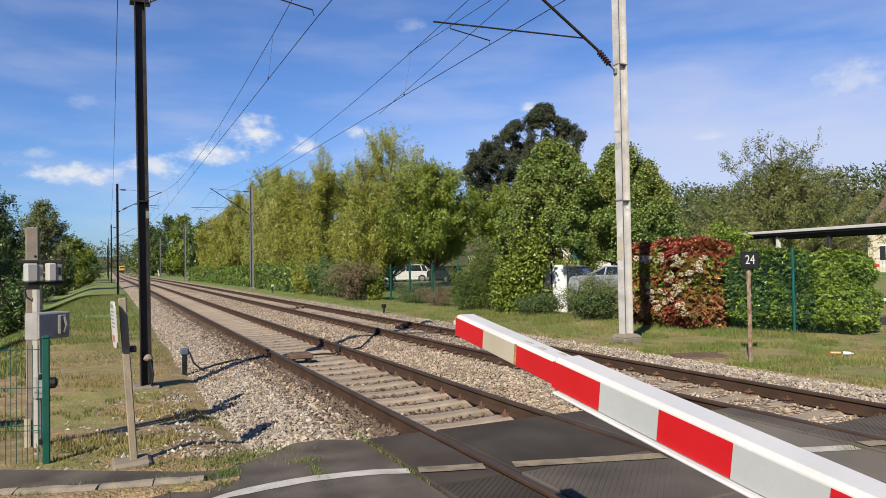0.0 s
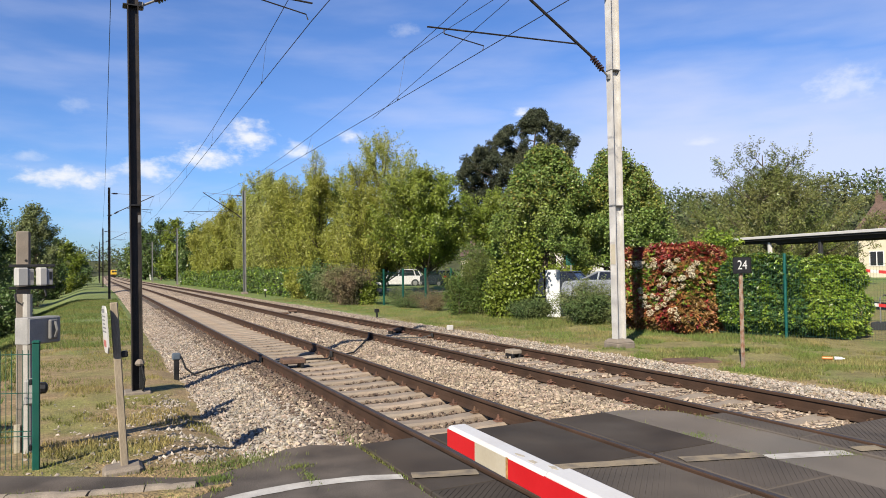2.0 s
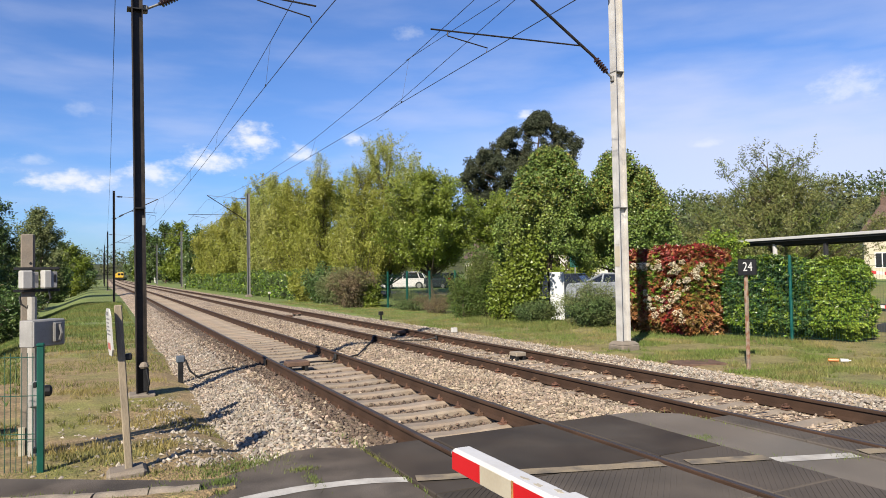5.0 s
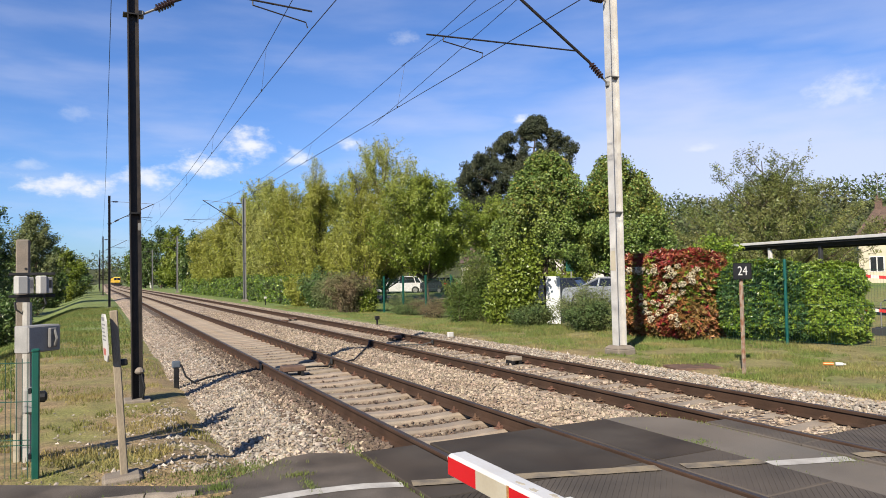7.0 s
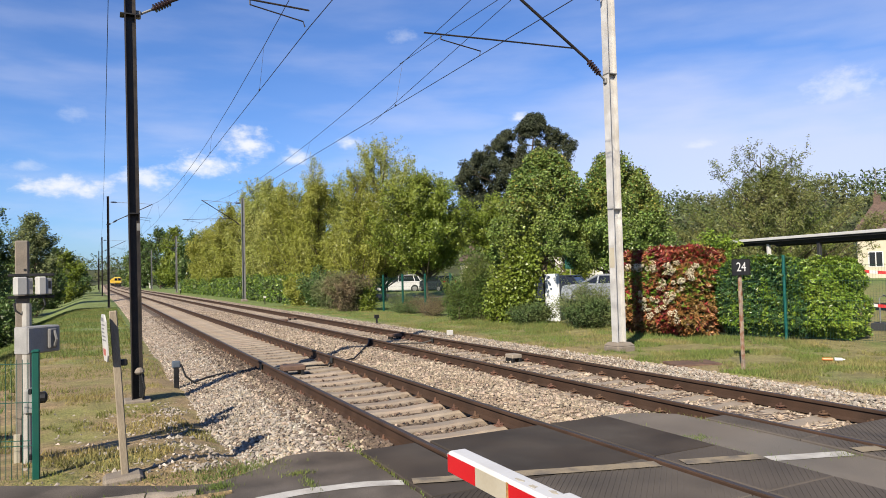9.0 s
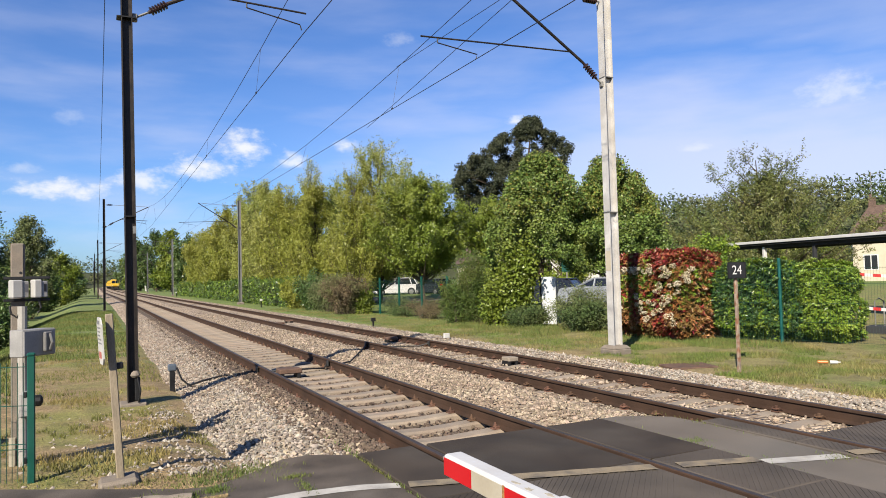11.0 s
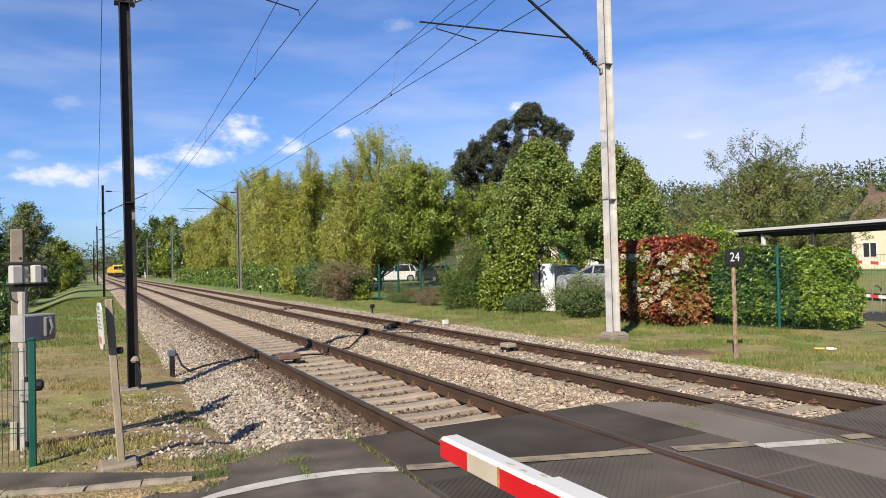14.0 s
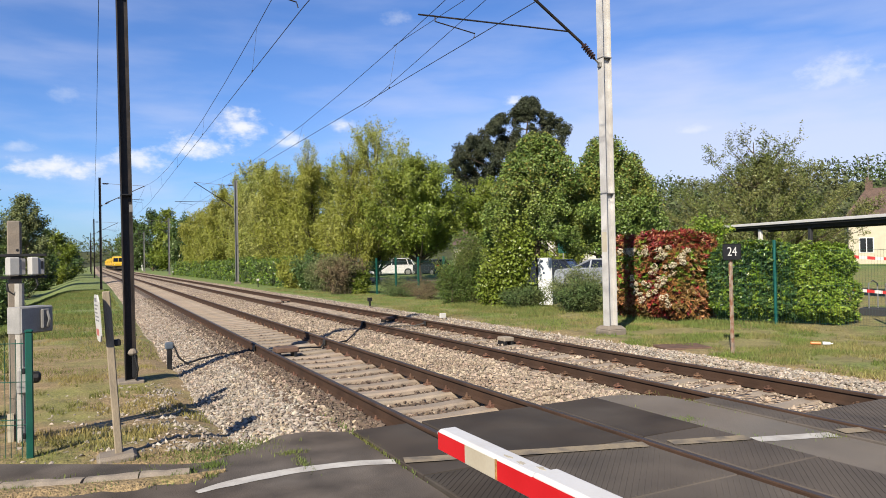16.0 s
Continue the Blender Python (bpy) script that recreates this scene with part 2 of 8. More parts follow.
M = dict(
    asphalt=material("asphalt", (0.122, 0.10, 0.082), 0.95, spec=0.2, vary=0.42, scale=2.2, fine=110, bump=1.0, other=(0.145, 0.132, 0.12), other_scale=0.7, dist=0.004),
    asphalt_light=material("worn asphalt", (0.215, 0.186, 0.158), 0.95, spec=0.2, vary=0.14, scale=1.3, fine=220, bump=0.6, other=(0.17, 0.165, 0.155), other_scale=0.8, dist=0.004),
    rubber=material("crossing panel rubber", (0.07, 0.057, 0.047), 0.9, spec=0.15, vary=0.24, scale=1.5, fine=160, bump=0.5, other=(0.085, 0.078, 0.07), other_scale=0.9, dist=0.003, obj_random=0.12),
    rubber_worn=material("worn crossing panel", (0.142, 0.121, 0.104), 0.88, spec=0.18, vary=0.2, scale=1.5, fine=160, bump=0.4, other=(0.095, 0.085, 0.075), other_scale=0.9, dist=0.003, obj_random=0.1),
    ground=material("verge grass and soil", (0.175, 0.165, 0.055), 0.95, vary=0.42, scale=3.5, fine=40, bump=1.0, other=(0.36, 0.25, 0.14), other_scale=0.75, other_amount=0.9, dist=0.03, ramp_lo=0.38, ramp_hi=0.6),
    ballast=material("ballast bed", (0.40, 0.345, 0.28), 0.9, vary=0.35, scale=4, fine=28, bump=1.0, other=(0.22, 0.15, 0.10), other_scale=0.9, other_amount=0.5, dist=0.05),
    ballast_grimy_shade=material("grimy rust-stained ballast with painted shade", (0.15, 0.108, 0.078), 0.95, vary=0.45, scale=6, fine=34, bump=1.0, other=(0.26, 0.20, 0.15), other_scale=3, other_amount=0.6, dist=0.05),
    stone=material("ballast stone", (0.43, 0.35, 0.265), 0.9, vary=0.22, scale=9, fine=60, bump=0.3, other=(0.28, 0.205, 0.145), other_scale=1.1, other_amount=0.6, island=0.5),
    stone_white=material("pale ballast stone", (0.43, 0.385, 0.325), 0.9, vary=0.2, scale=9, fine=60, bump=0.3, other=(0.39, 0.315, 0.25), other_scale=1.5, other_amount=0.6, island=0.48),
    stone_rust=material("rust-stained ballast stone", (0.165, 0.118, 0.086), 0.9, vary=0.25, scale=9, fine=60, bump=0.3, island=0.35),
    rail_side=material("rail rust", (0.078, 0.045, 0.03), 0.85, 0.0, spec=0.15, vary=0.22, scale=3, fine=90, bump=0.3, other=(0.06, 0.04, 0.03), other_scale=2, dist=0.003),
    rail_top=material("rail running surface", (0.10, 0.08, 0.068), 0.5, 0.4, vary=0.15, scale=2, fine=60, bump=0.05, stretch=(1, 0.05, 1)),
    sleeper=material("concrete sleeper", (0.38, 0.32, 0.255), 0.9, vary=0.16, scale=4, fine=90, bump=0.4, other=(0.36, 0.27, 0.19), other_scale=2.2, other_amount=0.6, obj_random=0.12, dist=0.005),
    clip=material("rusty rail clip", (0.165, 0.085, 0.052), 0.85, 0.1, vary=0.3, scale=20, fine=120, bump=0.3, obj_random=0.3),
    black=material("black rubber cable", (0.018, 0.018, 0.018), 0.6, vary=0.2, bump=0.1),
    mast_dark=material("weathered dark steel", (0.028, 0.024, 0.022), 0.55, 0.3, vary=0.35, scale=5, fine=60, bump=0.2, other=(0.07, 0.05, 0.04), other_scale=3, dist=0.003),
    galv=material("galvanised steel", (0.78, 0.765, 0.735), 0.5, 0.2, vary=0.14, scale=3, fine=70, bump=0.15, other=(0.5, 0.46, 0.41), other_scale=2.5, other_amount=0.45, dist=0.002),
    galv_dull=material("dull galvanised steel", (0.30, 0.295, 0.28), 0.55, 0.4, vary=0.15, scale=5, fine=70, bump=0.15),
    insul=material("brown glazed porcelain", (0.032, 0.014, 0.012), 0.4, vary=0.25, scale=12, fine=60, bump=0.05),
    wire=material("weathered copper wire", (0.045, 0.042, 0.042), 0.5, 0.4, vary=0.2, bump=0),
    concrete=material("weathered concrete", (0.29, 0.24, 0.19), 0.9, vary=0.2, scale=6, fine=90, bump=0.5, other=(0.22, 0.20, 0.17), other_scale=5, other_amount=0.7, dist=0.006),
    kerb=material("worn concrete kerb", (0.40, 0.335, 0.26), 0.9, vary=0.2, scale=5, fine=80, bump=0.5, other=(0.22, 0.19, 0.15), other_scale=4, other_amount=0.7, dist=0.006),
    wood_grey=material("weathered timber post", (0.38, 0.31, 0.215), 0.85, vary=0.22, scale=6, fine=60, bump=0.4, other=(0.21, 0.18, 0.145), other_scale=4, stretch=(4, 4, 0.6), dist=0.004),
    box_grey=material("grey painted cabinet", (0.44, 0.43, 0.41), 0.5, 0.1, vary=0.1, scale=6, fine=60, bump=0.1, other=(0.25, 0.25, 0.245), other_scale=5, other_amount=0.4),
    box_white=material("off-white plastic", (0.56, 0.555, 0.53), 0.5, vary=0.07, scale=6, bump=0.05, other=(0.5, 0.48, 0.44), other_scale=6, other_amount=0.4),
    pipe=material("pale plastic pipe", (0.46, 0.44, 0.40), 0.6, vary=0.1, bump=0.05),
    dark_metal=material("dark metal fitting", (0.03, 0.03, 0.032), 0.5, 0.5, vary=0.2, bump=0.1),
    green_paint=material("dark green powder coat", (0.008, 0.105, 0.075), 0.4, vary=0.1, scale=4, bump=0.05, other=(0.012, 0.08, 0.06), other_scale=6),
    fence_green=material("green fence wire", (0.008, 0.06, 0.042), 0.45, vary=0.1, bump=0),
    teal=material("teal green fence post", (0.01, 0.12, 0.105), 0.45, vary=0.1, bump=0.03),
    sign_white=material("white sign enamel", (0.74, 0.73, 0.70), 0.45, vary=0.06, scale=6, bump=0.03, other=(0.6, 0.56, 0.5), other_scale=9, other_amount=0.4),
    sign_red=material("faded red print", (0.55, 0.16, 0.13), 0.5, vary=0.1, bump=0),
    sign_ink=material("faded dark print", (0.16, 0.16, 0.18), 0.6, vary=0.1, bump=0),
    sign_faint=material("faint grey print", (0.26, 0.26, 0.28), 0.6, vary=0.2, scale=30, bump=0),
    box_dark=material("darker grey cabinet door", (0.23, 0.225, 0.215), 0.55, 0.1, vary=0.14, scale=6, fine=60, bump=0.1),
    sign_black=material("black enamel plate", (0.016, 0.016, 0.018), 0.45, vary=0.2, bump=0.05),
    text_white=material("white lettering", (0.70, 0.70, 0.70), 0.5, vary=0.05, bump=0),
    rust_post=material("rusty peeling post", (0.42, 0.33, 0.25), 0.8, 0.1, vary=0.2, scale=10, fine=80, bump=0.3, other=(0.30, 0.12, 0.055), other_scale=9, other_amount=0.9, ramp_lo=0.46, ramp_hi=0.6),
    barrier_white=material("white barrier enamel", (0.80, 0.80, 0.79), 0.35, vary=0.03, scale=3, bump=0.02, other=(0.68, 0.62, 0.52), other_scale=4, other_amount=0.3, ramp_lo=0.55, ramp_hi=0.75),
    barrier_red=material("red reflective film", (0.68, 0.012, 0.018), 0.4, vary=0.04, scale=5, bump=0.02),
    barrier_cream=material("aged cream reflective film", (0.62, 0.56, 0.43), 0.5, vary=0.05, scale=5, bump=0.02, other=(0.5, 0.42, 0.3), other_scale=8, other_amount=0.3),
    barrier_grey=material("pale grey reflective film", (0.55, 0.585, 0.575), 0.45, vary=0.03, scale=5, bump=0.02),
    rust_edge=material("rusty joint strip", (0.42, 0.22, 0.07), 0.8, vary=0.3, scale=30, bump=0.1),
    line_white=material("white road paint", (0.62, 0.60, 0.56), 0.8, vary=0.15, scale=6, fine=120, bump=0.3, other=(0.40, 0.37, 0.33), other_scale=5, other_amount=0.5),
    line_dirty=material("dirty worn road paint", (0.42, 0.34, 0.225), 0.85, vary=0.25, scale=6, fine=120, bump=0.3, other=(0.12, 0.105, 0.09), other_scale=6, other_amount=0.9),
    bark=material("tree bark", (0.115, 0.085, 0.06), 0.95, vary=0.3, scale=6, fine=30, bump=0.8, stretch=(2, 2, 0.5), dist=0.03),
    grass=leafy("grass blades", (0.20, 0.215, 0.045), (0.43, 0.32, 0.125), 0.75, 0.6, 0.35, 0.2, 0.7),
    grass_lawn=leafy("mown lawn blades", (0.165, 0.225, 0.046), (0.36, 0.29, 0.12), 0.8, 0.8, 0.35, 0.2, 0.7),
    grass_lush=leafy("lush grass blades", (0.155, 0.225, 0.05), (0.29, 0.25, 0.08), 0.7, 0.5, 0.3, 0.3, 0.7),
    leaf_pear=leafy("pear tree leaves", (0.15, 0.235, 0.048), (0.31, 0.345, 0.07), 0.5, 0.5, 0.5, 0.10, 0.42),
    leaf_pear_young=leafy("young pear leaves", (0.32, 0.30, 0.06), (0.36, 0.25, 0.07), 0.5, 0.7, 0.35, 0.2, 0.5),
    leaf_lime=leafy("fresh lime leaves", (0.215, 0.295, 0.038), (0.30, 0.335, 0.06), 0.6, 0.3, 0.22, 0.32, 0.4),
    leaf_olive=leafy("young olive-green leaves", (0.37, 0.405, 0.07), (0.44, 0.43, 0.10), 0.7, 0.25, 0.15, 0.45, 0.45),
    leaf_pop=leafy("poplar leaves", (0.44, 0.49, 0.12), (0.54, 0.53, 0.18), 0.6, 0.3, 0.15, 0.45, 0.45),
    leaf_dark=leafy("dark green leaves", (0.095, 0.165, 0.045), (0.17, 0.22, 0.06), 0.5, 0.5, 0.45, 0.18, 0.42),
    leaf_pine=leafy("dark pine needles", (0.052, 0.068, 0.034), (0.10, 0.105, 0.05), 0.5, 0.6, 0.35, 0.08, 0.7),
    leaf_laurel=leafy("glossy hedge leaves", (0.195, 0.325, 0.036), (0.31, 0.40, 0.05), 0.6, 1.2, 0.5, 0.15, 0.34),
    leaf_laurel_dark=leafy("deep green hedge leaves", (0.06, 0.135, 0.04), (0.11, 0.19, 0.045), 0.5, 1.2, 0.45, 0.12, 0.38),
    leaf_red=leafy("red photinia leaves", (0.29, 0.035, 0.032), (0.36, 0.11, 0.05), 0.6, 1.6, 0.5, 0.12, 0.36),
    leaf_bronze=leafy("bronze photinia leaves", (0.40, 0.16, 0.06), (0.24, 0.20, 0.06), 0.7, 1.4, 0.5, 0.12, 0.36),
    flower=leafy("cream photinia blossom", (0.85, 0.76, 0.56), (0.72, 0.58, 0.38), 0.5, 2.0, 0.15, 0.2, 0.7),
    leaf_maple=leafy("bright maple leaves", (0.235, 0.36, 0.045), (0.34, 0.42, 0.06), 0.5, 1.0, 0.5, 0.14, 0.36),
    leaf_juniper=leafy("dark juniper sprays", (0.09, 0.145, 0.04), (0.17, 0.19, 0.06), 0.5, 1.0, 0.35, 0.12, 0.7),
    leaf_conifer=leafy("feathery conifer sprays", (0.11, 0.18, 0.033), (0.19, 0.19, 0.045), 0.5, 1.0, 0.35, 0.14, 0.6),
    leaf_grey=leafy("grey-green shrub leaves", (0.19, 0.235, 0.085), (0.29, 0.30, 0.14), 0.5, 1.0, 0.35, 0.2, 0.6),
    leaf_brown=leafy("brown budding shrub twigs", (0.228, 0.166, 0.096), (0.158, 0.210, 0.061), 0.6, 1.0, 0.35, 0.15, 0.7),
    leaf_ash=leafy("sparse ash leaves", (0.17, 0.21, 0.055), (0.28, 0.265, 0.10), 0.6, 0.4, 0.4, 0.22, 0.42),
    leaf_far=leafy("distant woodland leaves", (0.10, 0.15, 0.05), (0.16, 0.155, 0.07), 0.7, 0.05, 0.35, 0.2, 0.7),
    # near-black fill: the shade deep inside the hedges, put into the colour
    core=material("dark fill for inner shade", (0.030, 0.034, 0.016), 0.95, vary=0.3, scale=4, fine=20, bump=0.5),
    # dark green with the shade under the hill's crowns put into the colour
    core_wood=material("woodland floor with painted shade", (0.07, 0.085, 0.03), 0.95, vary=0.4, scale=0.2, fine=1.5, bump=0.6, dist=1.0),
    car_white=material("white car paint", (0.78, 0.78, 0.78), 0.22, vary=0.02, bump=0, spec=0.5),
    car_blue=material("blue car paint", (0.012, 0.035, 0.22), 0.22, vary=0.02, bump=0, spec=0.5),
    car_dark=material("dark grey car paint", (0.03, 0.035, 0.045), 0.22, vary=0.02, bump=0, spec=0.5),
    car_silver=material("silver car paint", (0.42, 0.45, 0.50), 0.28, 0.4, vary=0.02, bump=0, spec=0.5),
    glass=material("dark tinted car glass", (0.012, 0.014, 0.017), 0.08, vary=0.02, bump=0, spec=0.6),
    tyre=material("tyre rubber", (0.02, 0.02, 0.02), 0.8, vary=0.1, bump=0.1),
    rim=material("alloy rim", (0.5, 0.5, 0.5), 0.35, 0.8, vary=0.05, bump=0),
    lamp_red=material("red lamp lens", (0.5, 0.01, 0.015), 0.2, vary=0.03, bump=0),
    train_yellow=material("yellow rail vehicle paint", (0.80, 0.50, 0.04), 0.4, vary=0.08, scale=1, fine=8, bump=0.05),
    train_dark=material("grimy underframe", (0.03, 0.026, 0.023), 0.8, vary=0.2, bump=0.1),
    roof_tile=material("brown roof tiles", (0.15, 0.098, 0.075), 0.9, vary=0.25, scale=3, fine=12, bump=0.8, dist=0.05),
    render_cream=material("cream rendered wall", (0.66, 0.60, 0.46), 0.9, vary=0.08, scale=2, fine=40, bump=0.2),
    render_white=material("white rendered wall", (0.72, 0.70, 0.66), 0.9, vary=0.08, scale=2, fine=40, bump=0.2),
    roof_edge=material("white roof trim", (0.74, 0.74, 0.74), 0.5, vary=0.05, bump=0.03),
    roof_under=material("dark roof underside", (0.03, 0.032, 0.038), 0.7, vary=0.1, bump=0.1),
    tape_red=material("red barrier tape", (0.62, 0.03, 0.03), 0.5, vary=0.05, bump=0),
    tape_white=material("white barrier tape", (0.75, 0.74, 0.72), 0.5, vary=0.05, bump=0),
    slab_white=material("pale board", (0.78, 0.82, 0.84), 0.6, vary=0.08, scale=3, bump=0.1),
    orange=material("orange plastic", (0.75, 0.22, 0.03), 0.45, vary=0.05, bump=0),
    rusty_plate=material("rusty steel cover", (0.19, 0.115, 0.08), 0.85, 0.2, vary=0.25, scale=6, fine=60, bump=0.3),
    teal_bin=material("green plastic bin", (0.02, 0.28, 0.16), 0.5, vary=0.05, bump=0),
    blue_grey=material("blue-grey plastic cap", (0.10, 0.13, 0.17), 0.5, vary=0.1, bump=0),
)




def ground_material():
    """Dry trodden soil and thin grass by the crossing, lusher grass along the line."""
    nt = M["ground"].node_tree
    N, L = nt.nodes, nt.links
    p = N["Principled BSDF"]
    tc = N.new("ShaderNodeTexCoord")
    sep = N.new("ShaderNodeSeparateXYZ")
    L.new(tc.outputs["Object"], sep.inputs[0])

    def nz(s, d):
        n = N.new("ShaderNodeTexNoise")
        n.inputs["Scale"].default_value, n.inputs["Detail"].default_value = s, d
        L.new(tc.outputs["Object"], n.inputs["Vector"])
        return n.outputs["Fac"]

    def mr(v, a, b, c, d):
        n = N.new("ShaderNodeMapRange")
        L.new(v, n.inputs[0])
        for i, x in enumerate((a, b, c, d)):
            n.inputs[i + 1].default_value = x
        return n.outputs[0]

    def mul(a, b):
        n = N.new("ShaderNodeMath")
        n.operation = "MULTIPLY"
        L.new(a, n.inputs[0])
        L.new(b, n.inputs[1])
        return n.outputs[0]

    def mix(f, a, b):
        n = N.new("ShaderNodeMix")
        n.data_type = "RGBA"
        L.new(f, n.inputs["Factor"])
        for k, v in (("A", a), ("B", b)):
            if isinstance(v, tuple):
                n.inputs[k].default_value = (*v, 1)
            else:
                L.new(v, n.inputs[k])
        return n.outputs["Result"]
    mx = N.new("ShaderNodeMath")
    mx.operation = "MAXIMUM"
    far = mr(sep.outputs[1], 17, 32, 0.0, 1.0)
    L.new(far, mx.inputs[0])
    L.new(mr(sep.outputs[0], 9, 10.2, 0.0, 0.6), mx.inputs[1])
    away = mx.outputs[0]
    green = mix(away, (0.155, 0.15, 0.042), (0.095, 0.145, 0.03))
    soil = mix(nz(7, 6), (0.295, 0.205, 0.112), (0.14, 0.094, 0.05))
    col = mix(mul(mul(mr(nz(0.8, 6), 0.34, 0.53, 0.0, 0.95), mr(far, 0, 1, 0.9, 0.22)), mr(sep.outputs[0], 9, 10.2, 1.0, 0.6)), green, soil)
    hs = N.new("ShaderNodeHueSaturation")
    L.new(col, hs.inputs["Color"])
    L.new(mul(mr(nz(26, 5), 0.3, 0.7, 0.6, 1.35), mr(nz(3, 4), 0.3, 0.7, 0.75, 1.2)), hs.inputs["Value"])
    L.new(hs.outputs[0], p.inputs["Base Color"])


ground_material()


def ballast_material():
    """Crushed stone seen from afar: each cell a stone of its own tone, the shade in the gaps painted darker."""
    mt = M["ballast"]
    nt = mt.node_tree
    N, L = nt.nodes, nt.links
    p = N["Principled BSDF"]
    tc = N.new("ShaderNodeTexCoord")
    vo = N.new("ShaderNodeTexVoronoi")
    vo.inputs["Scale"].default_value = 13
    L.new(tc.outputs["Object"], vo.inputs["Vector"])
    sep = N.new("ShaderNodeSeparateColor")
    L.new(vo.outputs["Color"], sep.inputs[0])
    rp = N.new("ShaderNodeValToRGB")
    e = rp.color_ramp.elements
    e[0].position, e[0].color = 0.0, (0.13, 0.085, 0.056, 1)
    e[1].position, e[1].color = 1.0, (0.47, 0.39, 0.30, 1)
    mid = e.new(0.45)
    mid.color = (0.27, 0.205, 0.145, 1)
    L.new(sep.outputs[0], rp.inputs[0])
    big = N.new("ShaderNodeTexNoise")
    big.inputs["Scale"].default_value, big.inputs["Detail"].default_value = 0.7, 5
    L.new(tc.outputs["Object"], big.inputs["Vector"])
    gap_shade = N.new("ShaderNodeMapRange")
    L.new(vo.outputs["Distance"], gap_shade.inputs[0])
    gap_shade.inputs[1].default_value, gap_shade.inputs[2].default_value, gap_shade.inputs[3].default_value, gap_shade.inputs[4].default_value = 0.35, 0.8, 1.0, 0.6
    tone = N.new("ShaderNodeMapRange")
    L.new(big.outputs["Fac"], tone.inputs[0])
    tone.inputs[1].default_value, tone.inputs[2].default_value, tone.inputs[3].default_value, tone.inputs[4].default_value = 0.3, 0.7, 0.75, 1.2
    mul = N.new("ShaderNodeMath")
    mul.operation = "MULTIPLY"
    L.new(gap_shade.outputs[0], mul.inputs[0])
    L.new(tone.outputs[0], mul.inputs[1])
    hs = N.new("ShaderNodeHueSaturation")
    L.new(rp.outputs[0], hs.inputs["Color"])
    L.new(mul.outputs[0], hs.inputs["Value"])
    L.new(hs.outputs[0], p.inputs["Base Color"])
    bp = N.new("ShaderNodeBump")
    bp.inputs["Strength"].default_value, bp.inputs["Distance"].default_value = 1.0, 0.06
    bp.invert = True
    L.new(vo.outputs["Distance"], bp.inputs["Height"])
    L.new(bp.outputs[0], p.inputs["Normal"])


ballast_material()


# ---- mesh helpers ----
def mesh_of(bm, name, mat, smooth=False):
    me = bpy.data.meshes.new(name)
    bm.to_mesh(me)
    bm.free()
    for mt in (mat if isinstance(mat, (list, tuple)) else [mat]):
        me.materials.append(mt)
    if smooth:
        me.polygons.foreach_set("use_smooth", [True] * len(me.polygons))
    return me


def part(name, bm, mat, parent, label="", smooth=False):
    ob = new(name, mesh_of(bm, name, mat, smooth))
    ob.parent = parent
    return tagged(ob, label)


def piece(name, me, parent, m=None):
    ob = new(name, me)
    ob.parent = parent
    if m is not None:
        ob.matrix_basis = m
    return ob


def thing(name, label, category, at=(0, 0, 0), rz=0.0, group="", kind=""):
    ob = new(name)
    ob.empty_display_size = 0.2
    ob.matrix_basis = pose(*at, 0, 0, rz)
    return tagged(ob, label, category, group, kind)


def single(name, bm, mat, label, category, at=(0, 0, 0), rz=0.0, group="", kind="", smooth=False):
    ob = new(name, mesh_of(bm, name, mat, smooth))
    ob.matrix_basis = pose(*at, 0, 0, rz)
    return tagged(ob, label, category, group, kind)


def box(bm, x0, x1, y0, y1, z0, z1, bevel=0.0, m=None, mat=0, seg=1):
    geo = bmesh.ops.create_cube(bm, size=1)
    vs = geo["verts"]
    for v in vs:
        v.co = Vector((x0 + (v.co.x + 0.5) * (x1 - x0), y0 + (v.co.y + 0.5) * (y1 - y0), z0 + (v.co.z + 0.5) * (z1 - z0)))
    faces = {f for v in vs for f in v.link_faces}
    for f in faces:
        f.material_index = mat
    if bevel:
        edges = list({e for v in vs for e in v.link_edges})
        r = bmesh.ops.bevel(bm, geom=edges, offset=bevel, segments=seg, affect="EDGES", profile=0.5)
        vs = list({v for f in r["faces"] for v in f.verts} | {v for v in vs if v.is_valid})
    if m is not None:
        bmesh.ops.transform(bm, matrix=m, verts=[v for v in vs if v.is_valid])
    return bm


def tube(bm, pts, radii, seg=8, cap=True):
    """A tapered tube along a line of points."""
    pts = [Vector(p) for p in pts]
    if isinstance(radii, (int, float)):
        radii = [radii] * len(pts)
    rings = []
    for i, p in enumerate(pts):
        d = (pts[min(i + 1, len(pts) - 1)] - pts[max(i - 1, 0)]).normalized()
        u = d.cross(Vector((0, 0, 1)) if abs(d.z) < 0.9 else Vector((1, 0, 0))).normalized()
        v = d.cross(u)
        rings.append([bm.verts.new(p + radii[i] * (math.cos(a) * u + math.sin(a) * v)) for a in (2 * math.pi * k / seg for k in range(seg))])
    for a, b in zip(rings, rings[1:]):
        for k in range(seg):
            bm.faces.new((a[k], a[(k + 1) % seg], b[(k + 1) % seg], b[k]))
    if cap:
        bm.faces.new(rings[0][::-1])
        bm.faces.new(rings[-1])
    return bm


